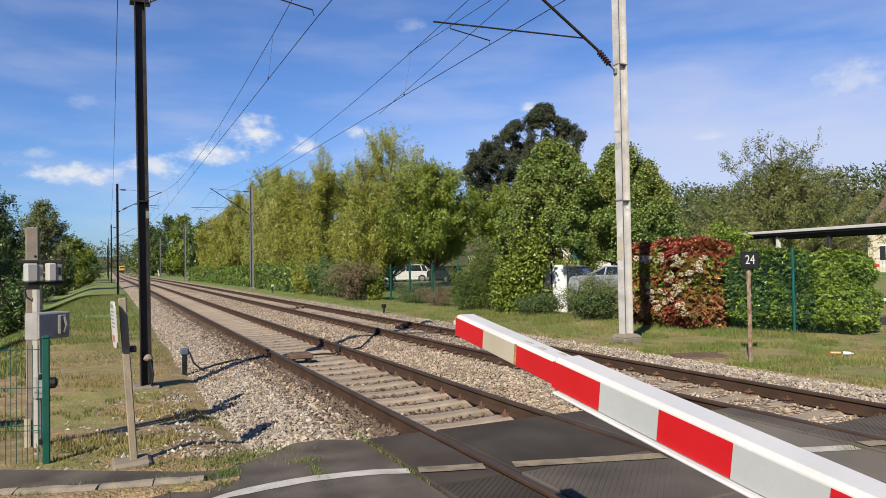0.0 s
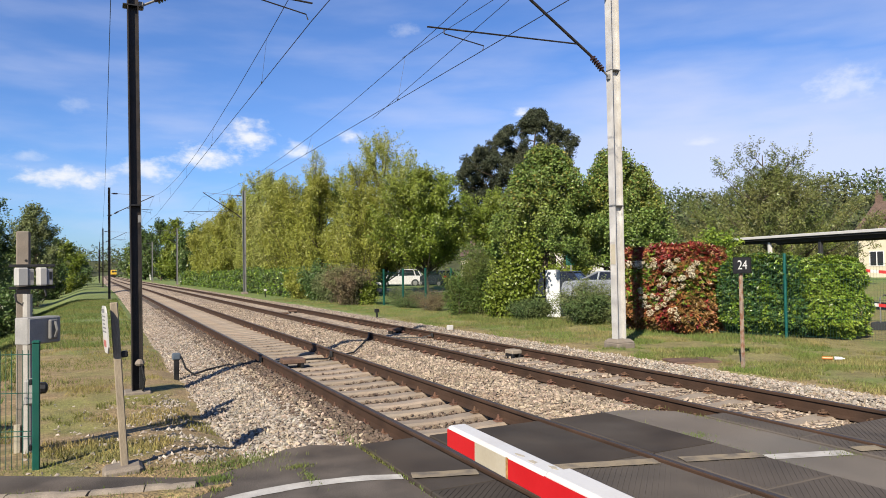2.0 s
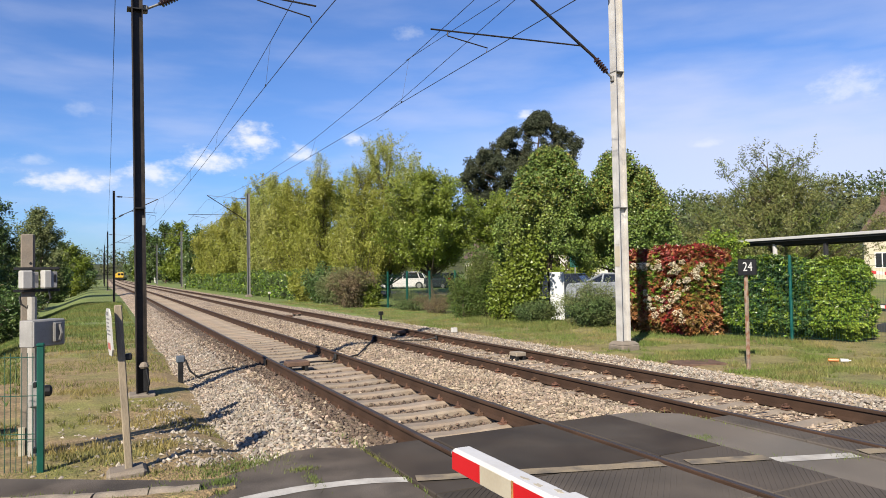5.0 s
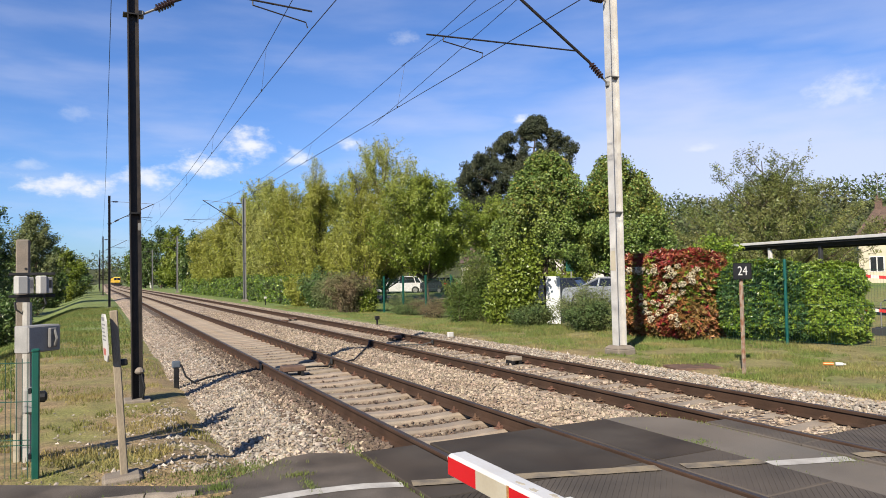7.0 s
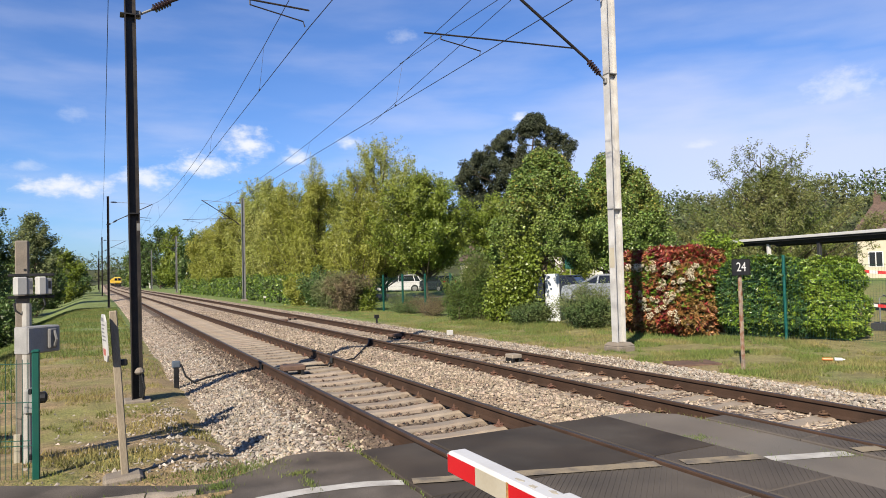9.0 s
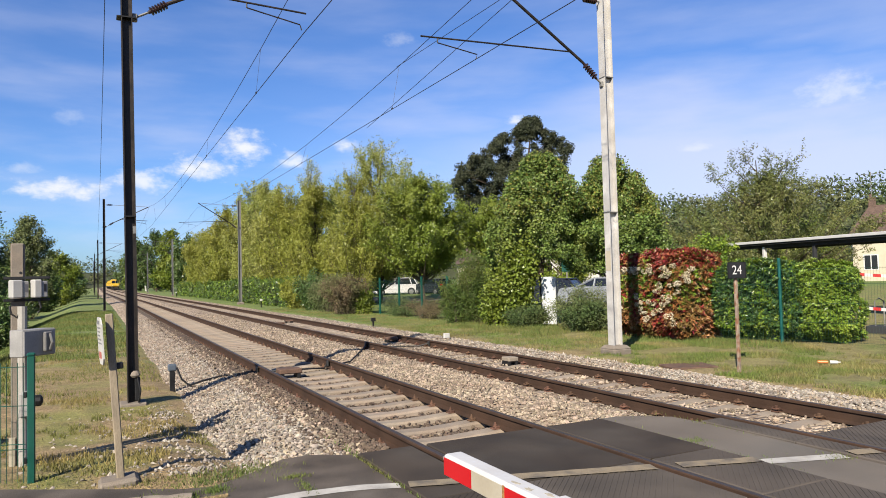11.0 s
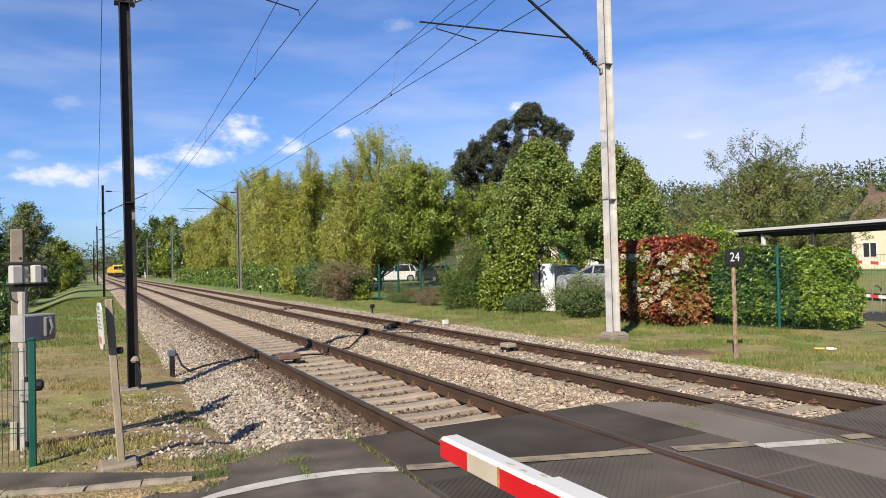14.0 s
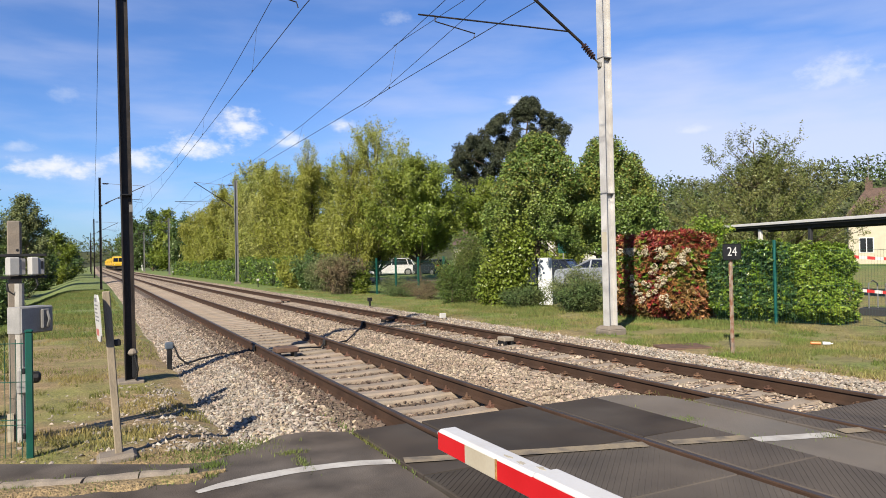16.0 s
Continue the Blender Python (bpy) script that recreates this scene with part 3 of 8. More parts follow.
def lathe(bm, base, axis, profile, seg=12):
    """A turned shape: profile rows of (distance along the axis, radius)."""
    base, axis = Vector(base), Vector(axis).normalized()
    u = axis.cross(Vector((0, 0, 1)) if abs(axis.z) < 0.9 else Vector((1, 0, 0))).normalized()
    v = axis.cross(u)
    rings = [[bm.verts.new(base + axis * h + r * (math.cos(a) * u + math.sin(a) * v)) for a in (2 * math.pi * k / seg for k in range(seg))] for h, r in profile]
    for a, b in zip(rings, rings[1:]):
        for k in range(seg):
            bm.faces.new((a[k], a[(k + 1) % seg], b[(k + 1) % seg], b[k]))
    bm.faces.new(rings[0][::-1])
    bm.faces.new(rings[-1])
    return bm


def np_mesh(name, verts, faces, mat, smooth=False):
    """A mesh from numpy arrays, faces all of one size."""
    me = bpy.data.meshes.new(name)
    verts, faces = np.asarray(verts, dtype=np.float32), np.asarray(faces, dtype=np.int32)
    me.vertices.add(len(verts))
    me.vertices.foreach_set("co", verts.ravel())
    k = faces.shape[1]
    me.loops.add(faces.size)
    me.loops.foreach_set("vertex_index", faces.ravel())
    me.polygons.add(len(faces))
    me.polygons.foreach_set("loop_start", np.arange(0, faces.size, k, dtype=np.int32))
    me.polygons.foreach_set("loop_total", np.full(len(faces), k, dtype=np.int32))
    me.polygons.foreach_set("use_smooth", np.full(len(faces), smooth, dtype=bool))
    me.update(calc_edges=True)
    me.materials.append(mat)
    return me


def leaves(name, pos, out, size, mat, rng, up=0.25, wild=0.9, slim=0.55, far=False):
    """Leaf blades at the positions, facing roughly along 'out': each a small folded diamond, or one pointed blade where it stands far off."""
    n = len(pos)
    nrm = out + wild * rng.normal(size=(n, 3)) + np.array([0, 0, up])
    nrm /= np.linalg.norm(nrm, axis=1, keepdims=True) + 1e-9
    t = rng.normal(size=(n, 3))
    t -= nrm * np.sum(t * nrm, axis=1, keepdims=True)
    t /= np.linalg.norm(t, axis=1, keepdims=True) + 1e-9
    b = np.cross(nrm, t)
    s = size * rng.uniform(0.65, 1.35, size=(n, 1))
    a, tip = pos - t * s * 0.5, pos + t * s * 0.5 - nrm * s * 0.08
    if far:
        v = np.stack([a - b * s * slim * 0.5, a + b * s * slim * 0.5, tip], axis=1).reshape(-1, 3)
        return np_mesh(name, v, np.arange(3 * n).reshape(-1, 3), mat)
    l, r = pos + b * s * slim * 0.5 + nrm * s * 0.08, pos - b * s * slim * 0.5 + nrm * s * 0.08
    v = np.stack([a, l, tip, r], axis=1).reshape(-1, 3)
    i = np.arange(n)[:, None] * 4
    f = np.concatenate([i + np.array([[0, 1, 2]]), i + np.array([[0, 2, 3]])], axis=1).reshape(-1, 3)
    return np_mesh(name, v, f, mat)


def shell(rng, blobs, n, inner=0.35):
    """Points through a cluster of ellipsoids (cx, cy, cz, rx, ry, rz), thinning outwards, with the way outwards."""
    blobs = np.asarray(blobs, dtype=float)
    w = blobs[:, 3] * blobs[:, 4] + blobs[:, 3] * blobs[:, 5] + blobs[:, 4] * blobs[:, 5]
    k = rng.choice(len(blobs), size=n, p=w / w.sum())
    d = rng.normal(size=(n, 3))
    d /= np.linalg.norm(d, axis=1, keepdims=True)
    r = rng.uniform(inner, 1.0, size=(n, 1)) ** 0.5 * rng.uniform(0.8, 1.25, size=(n, 1))
    return blobs[k, :3] + d * r * blobs[k, 3:], d * 0.6


def bend(y):
    """The lines swing gently to one side in the distance."""
    s = min(1.0, max(0.0, (y - 55) / 160))
    return -1.2 * s * s * (3 - 2 * s)


# ---- ground ----
def smooth(a, b, v):
    s = min(1.0, max(0.0, (v - a) / (b - a)))
    return s * s * (3 - 2 * s)


def ground_z(x, y):
    bx = x - bend(y)
    z = -0.2
    if bx > 4.5:
        z = -0.36 + 0.28 * smooth(8.2, 9.4, bx) + 0.5 * smooth(14, 40, bx)
    else:
        z += 0.15 * smooth(12.5, 9.9, y)
        z -= 0.16 * smooth(0.6, 1.3, bx) + 0.12 * smooth(12.5, 9.9, y) * smooth(0.3, 1.0, bx)
        far = smooth(13, 24, y)
        z -= far * (1.1 * smooth(-1.6, -5.5, bx) + 1.0 * smooth(-6, -22, bx))
    if y > 9.2 or x < -3 or x > 10.2:
        z += 0.05 * (1 - 0.8 * smooth(22, 34, y)) * noise.noise(Vector((x * 0.35, y * 0.35, 0))) + 0.02 * (1 - smooth(22, 34, y)) * noise.noise(Vector((x * 1.7, y * 1.7, 3)))
    if y < 10 and -60 < x < 60:
        z = min(z, z - 0.25 * smooth(9.5, 8.6, y)) if bx < 9 else z
    return z


def build_ground():
    def steps(edges):
        out = []
        for a, b, d in edges:
            out += list(np.arange(a, b, d))
        return out + [edges[-1][1]]
    xs = steps([(-1600, -200, 350), (-200, -40, 20), (-40, -8, 4), (-8, 16, 0.4), (16, 60, 4), (60, 240, 20), (240, 1600, 340)])
    ys = steps([(-600, -60, 135), (-60, -6, 9), (-6, 26, 0.4), (26, 70, 2), (70, 240, 10), (240, 600, 40), (600, 2600, 400)])
    verts = [(x, y, ground_z(x, y)) for y in ys for x in xs]
    n = len(xs)
    faces = [(j * n + i, j * n + i + 1, (j + 1) * n + i + 1, (j + 1) * n + i) for j in range(len(ys) - 1) for i in range(n - 1)]
    ob = new("ground", np_mesh("ground", verts, faces, M["ground"], True))
    tagged(ob, "uneven grass verge with dry bare soil patches", "ground", kind="structure")


build_ground()


def bed_z(bx):
    pts = [(0.7, -0.42), (1.0, -0.27), (1.75, -0.12), (2.15, -0.095), (2.46, -0.09), (2.54, -0.21), (4.3, -0.21), (4.7, -0.13), (5.2, -0.06), (5.75, -0.11),
           (6.1, -0.15), (7.9, -0.15), (8.2, -0.10), (8.7, -0.06), (9.3, -0.12), (9.5, -0.3)]
    for (a, za), (b, zb) in zip(pts, pts[1:]):
        if a <= bx <= b:
            return za + (zb - za) * (bx - a) / (b - a)
    return pts[0][1] if bx < pts[0][0] else pts[-1][1]


def build_bed():
    xs = [0.7, 0.85, 1.0, 1.2, 1.4, 1.6, 1.75, 2.0, 2.15, 2.3, 2.46, 2.54, 2.9, 3.4, 3.9, 4.3, 4.5, 4.7, 4.95, 5.2, 5.5, 5.75, 6.1, 6.5, 7.0, 7.5, 7.9, 8.2, 8.45, 8.7, 9.0, 9.3, 9.5]
    ys = list(np.arange(7.2, 30, 0.25)) + list(np.arange(30, 80, 1.0)) + list(np.arange(80, 720, 8))
    verts, faces = [], []
    for y in ys:
        for x in xs:
            yy = y
            if x < 5.3:
                yy = max(y, 9.0 + 0.001 * y)
            wob = 0.05 * noise.noise(Vector((x * 0.9, yy * 0.5, 7)))
            verts.append((x + bend(yy) + wob, yy, bed_z(x) + 0.02 * noise.noise(Vector((x * 3, yy * 3, 1)))))
    n = len(xs)
    faces = [(j * n + i, j * n + i + 1, (j + 1) * n + i + 1, (j + 1) * n + i) for j in range(len(ys) - 1) for i in range(n - 1)]
    me = np_mesh("ballast_bed", verts, faces, M["ballast"], True)
    # rail lane: grime and rust, with the shade between sleepers also in the colour
    me.materials.append(M["ballast_grimy_shade"])
    lane = [2.5 <= xs[i] < 4.2 or 2.1 <= xs[i] < 2.5 for j in range(len(ys) - 1) for i in range(n - 1)]
    me.polygons.foreach_set("material_index", [int(v) for v in lane])
    ob = new("ballast_bed", me)
    tagged(ob, "beige crushed-stone ballast bed under both tracks", "ballast", kind="structure")


build_bed()


def stones(name, mat, label, spots, size, seed, fine=True):
    """Loose angular stones, one mesh."""
    rng = np.random.default_rng(seed)
    if fine:
        bm = bmesh.new()
        bmesh.ops.create_icosphere(bm, subdivisions=1, radius=1)
        base_v = np.array([v.co[:] for v in bm.verts])
        base_f = np.array([[v.index for v in f.verts] for f in bm.faces])
        bm.free()
    else:
        base_v = np.array([(1, 0, 0), (0, 1, 0), (-1, 0, 0), (0, -1, 0), (0.3, 0.2, 1), (0, 0, -1)], dtype=float)
        base_f = np.array([(0, 1, 4), (1, 2, 4), (2, 3, 4), (3, 0, 4), (1, 0, 5), (2, 1, 5), (3, 2, 5), (0, 3, 5)])
    spots = np.asarray(spots)
    n = len(spots)
    kinds = []
    for k in range(24):
        v = base_v * (1 + 0.5 * rng.uniform(-1, 1, size=(len(base_v), 1))) * rng.uniform(0.42, 1.3, size=(1, 3))
        kinds.append(v)
    kinds = np.array(kinds)
    pick = rng.integers(0, 24, n)
    v = kinds[pick]
    ang = rng.uniform(0, 2 * math.pi, n)
    c, s = np.cos(ang), np.sin(ang)
    tilt = rng.uniform(-0.7, 0.7, n)
    ct, st = np.cos(tilt), np.sin(tilt)
    x, y, z = v[..., 0], v[..., 1], v[..., 2]
    y, z = y * ct[:, None] - z * st[:, None], y * st[:, None] + z * ct[:, None]
    x, y = x * c[:, None] - y * s[:, None], x * s[:, None] + y * c[:, None]
    sz = 0.9 * size * rng.uniform(0.45, 1.4, (n, 1))
    v = np.stack([x * sz, y * sz, z * sz * 0.8], axis=2) + spots[:, None, :]
    f = base_f[None] + (np.arange(n) * len(base_v))[:, None, None]
    ob = new(name, np_mesh(name, v.reshape(-1, 3), f.reshape(-1, 3), mat))
    return tagged(ob, label, "stones", kind="stuff")


def build_stones():
    rng = np.random.default_rng(5)
    white, beige, rust, small = [], [], [], []
    def scatter(x0, x1, y0, y1, dens):
        n = int((x1 - x0) * (y1 - y0) * dens)
        for x, y in zip(rng.uniform(x0, x1, n), rng.uniform(y0, y1, n)):
            if x < 5.0 and y < 9.12:
                continue
            if x < 5.7 and y < 9.12 - 0.2:
                continue
            if abs(x - 2.62) < 0.07 or abs(x - 4.125) < 0.07 or abs(x - 6.21) < 0.07 or abs(x - 7.71) < 0.07:
                continue
            z = bed_z(x) + rng.uniform(-0.006, 0.022) + (0.015 if 2.5 < x < 4.3 else 0.0)
            inside_a, inside_b = 2.5 < x < 4.55, 5.8 < x < 8.1
            if inside_a:
                u = ((y - 9.16) / 0.6) % 1.0
                if u < 0.46 or rng.random() < 0.15:
                    continue
            if inside_b:
                u = ((y - 7.45) / 0.6) % 1.0
                if u < 0.42 or (y < 14 and rng.random() < 0.55):
                    continue
            d = min(abs(x - r) for r in (2.62, 4.125, 6.21, 7.71))
            if (2.2 < x < 2.62 and rng.random() < 0.92) or (1.85 < x <= 2.2 and rng.random() < 0.4) or (inside_a and rng.random() < 0.93) or (d < 0.4 and rng.random() < 0.3) or (4.12 < x < 4.5 and rng.random() < 0.4):
                rust.append((x, y, z))
            elif x < 2.0 or x > 8.3:
                (white if rng.random() < 0.75 else beige).append((x, y, z))
            else:
                beige.append((x, y, z))
    scatter(0.75, 2.6, 9.1, 15, 1050)
    scatter(0.75, 2.6, 15, 24, 400)
    scatter(0.75, 2.6, 24, 42, 130)
    scatter(4.2, 6.2, 28, 44, 110)
    scatter(7.9, 9.35, 24, 40, 110)
    scatter(0.35, 0.8, 9.6, 26, 60)
    scatter(2.6, 4.2, 9.1, 24, 330)
    scatter(4.2, 6.2, 9.05, 16, 680)
    scatter(4.2, 6.2, 16, 28, 270)
    scatter(5.85, 9.3, 7.3, 13, 480)
    scatter(6.2, 9.35, 13, 24, 320)
    scatter(8.2, 9.6, 5.2, 13, 480)
    # strays on the verge
    n = 5200
    for x, y in zip(rng.uniform(-1.0, 1.1, n), rng.uniform(9.55, 14.5, n)):
        patch = 0.5 + 1.1 * noise.noise(Vector((x * 1.8, y * 1.8, 4)))
        if rng.random() < patch * (0.10 + 0.95 * smooth(-0.3, 0.85, x)):
            small.append((x, y, ground_z(x, y) + 0.002))
    stones("verge_stones", M["stone_white"], "small stones trodden into the verge", small, 0.022, 4, False)
    for name, mt, label, spots, size, seed in (("pale_ballast_stones", "stone_white", "loose pale grey crushed ballast stones", white, 0.0255, 1),
                                               ("beige_ballast_stones", "stone", "loose beige crushed ballast stones", beige, 0.026, 2),
                                               ("rusty_ballast_stones", "stone_rust", "brown rust-stained ballast stones along the rails", rust, 0.027, 3)):
        stones(name, M[mt], label, [p for p in spots if p[1] < 12.2], size, seed)
        stones(name, M[mt], label, [p for p in spots if p[1] >= 12.2], size * 1.12, seed + 10, False)


build_stones()


# ---- road and crossing deck ----
def build_road():
    # approach on the camera's side, one sheet with thickness; its far edge rounds into the verge
    bm = bmesh.new()
    outline = [(-60, -14), (1.93, -14), (1.93, 9.12), (1.55, 9.36), (1.28, 9.33), (0.95, 9.02), (0.55, 8.75), (0.30, 8.82), (-1.2, 9.72), (-14, 14.2), (-60, 30)]
    for cap in (0,):
        vs = [bm.verts.new((x, y, 0.0)) for x, y in outline]
        bm.faces.new(vs)
    r = bmesh.ops.extrude_face_region(bm, geom=bm.faces[:])
    bmesh.ops.translate(bm, verts=[v for v in r["geom"] if isinstance(v, bmesh.types.BMVert)], vec=(0, 0, -0.3))
    bmesh.ops.recalc_face_normals(bm, faces=bm.faces)
    single("road", bm, M["asphalt"], "dark patched asphalt road approaching the level crossing", "road", kind="structure", at=(0, 0, 0.008))
    # strip between the tracks
    bm = bmesh.new()
    vs = [bm.verts.new((x, y, 0.012)) for x, y in [(5.0, -14), (5.76, -14), (5.8, 6.7), (5.86, 8.2), (5.78, 8.75), (5.5, 9.0), (5.25, 9.12), (5.0, 9.12)]]
    bm.faces.new(vs)
    r = bmesh.ops.extrude_face_region(bm, geom=bm.faces[:])
    bmesh.ops.translate(bm, verts=[v for v in r["geom"] if isinstance(v, bmesh.types.BMVert)], vec=(0, 0, -0.25))
    bmesh.ops.recalc_face_normals(bm, faces=bm.faces)
    single("road_middle", bm, M["asphalt_light"], "worn grey asphalt strip between the two tracks", "road", kind="structure")
    # far side
    bm = bmesh.new()
    vs = [bm.verts.new((x, y, 0.005)) for x, y in [(8.35, -14), (60, -24), (60, -10), (12, 4.2), (8.35, 6.6)]]
    bm.faces.new(vs)
    r = bmesh.ops.extrude_face_region(bm, geom=bm.faces[:])
    bmesh.ops.translate(bm, verts=[v for v in r["geom"] if isinstance(v, bmesh.types.BMVert)], vec=(0, 0, -0.25))
    bmesh.ops.recalc_face_normals(bm, faces=bm.faces)
    single("road_beyond", bm, M["asphalt_light"], "asphalt road leaving the crossing beyond the tracks", "road", kind="structure")
    # painted edge line, broken where it crosses the rails
    d = Vector((5.06, -1.61, 0)).normalized()
    n = Vector((-d.y, d.x, 0))
    p0 = Vector((0.8, 8.20, 0))

    def stripe(x0, x1, mat, w, z, name="road_line"):
        bm = bmesh.new()
        a, b = p0 + d * ((x0 - p0.x) / d.x), p0 + d * ((x1 - p0.x) / d.x)
        k = max(2, int((b - a).length / 0.12))
        rows = []
        for i in range(k + 1):
            c = a + (b - a) * i / k
            e1, e2 = 0.012 * noise.noise(c * 6), 0.012 * noise.noise(c * 6 + Vector((9, 0, 0)))
            rows.append((bm.verts.new(c + n * (w / 2 + e1) + Vector((0, 0, z))), bm.verts.new(c - n * (w / 2 + e2) + Vector((0, 0, z)))))
        for (a1, a2), (b1, b2) in zip(rows, rows[1:]):
            bm.faces.new((a1, a2, b2, b1))
        single(name, bm, mat, "painted road edge line, worn", "road marking", kind="structure")
    bm = bmesh.new()
    rows = []
    for i in range(25):
        u = i / 24
        c = Vector((1.93, 7.93, 0)) * (1 - u) ** 3 + Vector((1.45, 8.17, 0)) * 3 * u * (1 - u) ** 2 + Vector((0.85, 8.17, 0)) * 3 * u * u * (1 - u) + Vector((0.34, 7.97, 0)) * u ** 3
        w = 0.075 * (1 - 0.5 * max(0, u - 0.8) / 0.2)
        e1, e2 = 0.014 * noise.noise(c * 7), 0.014 * noise.noise(c * 7 + Vector((9, 0, 0)))
        q = Vector((0.25 - 0.55 * u, 1, 0)).normalized()
        rows.append((bm.verts.new(c + q * (w + e1) + Vector((0, 0, 0.0125))), bm.verts.new(c - q * (w + e2) + Vector((0, 0, 0.0125)))))
    for (a1, a2), (b1, b2) in zip(rows, rows[1:]):
        bm.faces.new((a1, b1, b2, a2))
    bmesh.ops.recalc_face_normals(bm, faces=bm.faces)
    single("road_line", bm, M["line_white"], "painted road edge line curving towards the kerb, worn", "road marking", kind="structure")
    stripe(1.97, 2.5, M["line_dirty"], 0.16, 0.0425)
    stripe(2.74, 4.02, M["line_dirty"], 0.16, 0.0425)
    stripe(4.24, 4.96, M["line_dirty"], 0.16, 0.0425)
    stripe(5.02, 5.78, M["line_white"], 0.16, 0.0165)
    stripe(5.84, 6.10, M["line_dirty"], 0.16, 0.0425)
    stripe(6.32, 7.6, M["line_dirty"], 0.16, 0.0425)
    # deck panels, each a ribbed slab
    deck = thing("crossing_deck", "dark ribbed rubber level-crossing deck panels between the rails", "crossing deck", kind="structure")
    rows = [(1.95, 2.545, 9.06), (2.70, 4.05, 9.06), (4.20, 4.98, 9.06), (5.82, 6.135, 8.35), (6.29, 7.635, 7.28), (7.79, 8.33, 7.28)]
    for x0, x1, top in rows:
        bm = bmesh.new()
        box(bm, x0 + 0.004, x1 - 0.004, -1.196, -0.004, -0.14, 0.031, 0.008)
        xa, xb, ya, yb = x0 + 0.02, x1 - 0.02, -1.18, -0.02
        k = int((xb - xa + yb - ya) / 0.062)
        for i in range(1, k):
            s = i * 0.062
            p = (xa + s, yb) if s < xb - xa else (xb, yb - (s - (xb - xa)))
            q = (xa, yb - s) if s < yb - ya else (xa + (s - (yb - ya)), ya)
            o = 0.007
            ring = [(p[0] - o, p[1] + o), (p[0] + o, p[1] - o), (q[0] + o, q[1] - o), (q[0] - o, q[1] + o)]
            lo = [bm.verts.new((max(xa, min(xb, u)), max(ya, min(yb, v)), 0.030)) for u, v in ring]
            hi = [bm.verts.new((max(xa, min(xb, u)), max(ya, min(yb, v)), 0.0350)) for u, v in ring]
            bm.faces.new(hi)
            for j in range(4):
                bm.faces.new((lo[j], lo[(j + 1) % 4], hi[(j + 1) % 4], hi[j]))
        bmesh.ops.recalc_face_normals(bm, faces=bm.faces)
        me = mesh_of(bm, "panel", M["rubber"] if x0 < 2 else M["rubber_worn"])
        y = top
        if x0 < 5:
            bm = bmesh.new()
            box(bm, x0 + 0.004, x1 - 0.004, 7.42 - 0.17 * (x0 - 2.7) + 0.004, top, -0.14, 0.031, 0.008)
            for v in bm.verts:
                if v.co.y < 8:
                    v.co.y = 7.42
            part("plain_panel", bm, M["rubber"], deck)
            y = 7.41
        while y > -8:
            piece("panel", me, deck, pose(0, y, 0))
            y -= 1.2
    # kerb of short stones
    kerb = thing("kerb", "low worn concrete kerb with weeds along the road edge", "kerb", kind="structure")
    line = [Vector(p) for p in ((0.36, 8.53, 0), (-0.02, 8.62, 0), (-0.42, 8.70, 0), (-1.0, 8.88, 0), (-1.9, 9.17, 0), (-2.8, 9.48, 0), (-3.7, 9.8, 0), (-4.6, 10.12, 0))]
    for i, (p, q) in enumerate(zip(line, line[1:])):
        d = q - p
        bm = bmesh.new()
        bmesh.ops.create_grid(bm, x_segments=max(3, int(d.length / 0.09)), y_segments=3, size=0.5)
        for v in bm.verts:
            v.co = Vector(((v.co.x + 0.5) * (d.length - 0.012), v.co.y * 0.17, 0.035))
            e = abs(v.co.y) / 0.085
            v.co.z += 0.012 * noise.noise(v.co * 9 + Vector((i * 3, 0, 0))) - 0.018 * e * e
            v.co.y += 0.014 * noise.noise(Vector((v.co.x * 8 + i * 5, 0, 4)))
        bmesh.ops.extrude_face_region(bm, geom=bm.faces[:])
        bm.verts.ensure_lookup_table()
        h = len(bm.verts) // 2
        for v in bm.verts[:h]:
            v.co.z = -0.2
        bmesh.ops.recalc_face_normals(bm, faces=bm.faces)
        piece("kerbstone", mesh_of(bm, "kerbstone", M["kerb"]), kerb, pose(p.x, p.y, 0.008, 0, 0, math.degrees(math.atan2(d.y, d.x))))
    # soil washed up against the kerb
    bm = bmesh.new()
    rows = []
    for i in range(60):
        x = 0.62 - 0.075 * i
        yk = 8.53 + (0.36 - x) * (0.25 if x > -1 else 0.27) - 0.06
        w = 0.34 * smooth(0.62, 0.25, x) * (0.75 + 0.6 * noise.noise(Vector((x * 3, 0, 1)))) + 0.05 * noise.noise(Vector((x * 14, 0, 8))) + 0.03
        rows.append([bm.verts.new((x, yk - w * k / 3, 0.013 + 0.02 * (k in (1, 2)) + 0.008 * noise.noise(Vector((x * 9, k, 0))) - 0.01 * (k == 3))) for k in range(4)])
    for ra, rb in zip(rows, rows[1:]):
        for k in range(3):
            bm.faces.new((ra[k], rb[k], rb[k + 1], ra[k + 1]))
    bmesh.ops.recalc_face_normals(bm, faces=bm.faces)
    single("kerb_soil", bm, M["ground"], "soil washed up along the kerb, with weeds", "soil", kind="structure")


build_road()


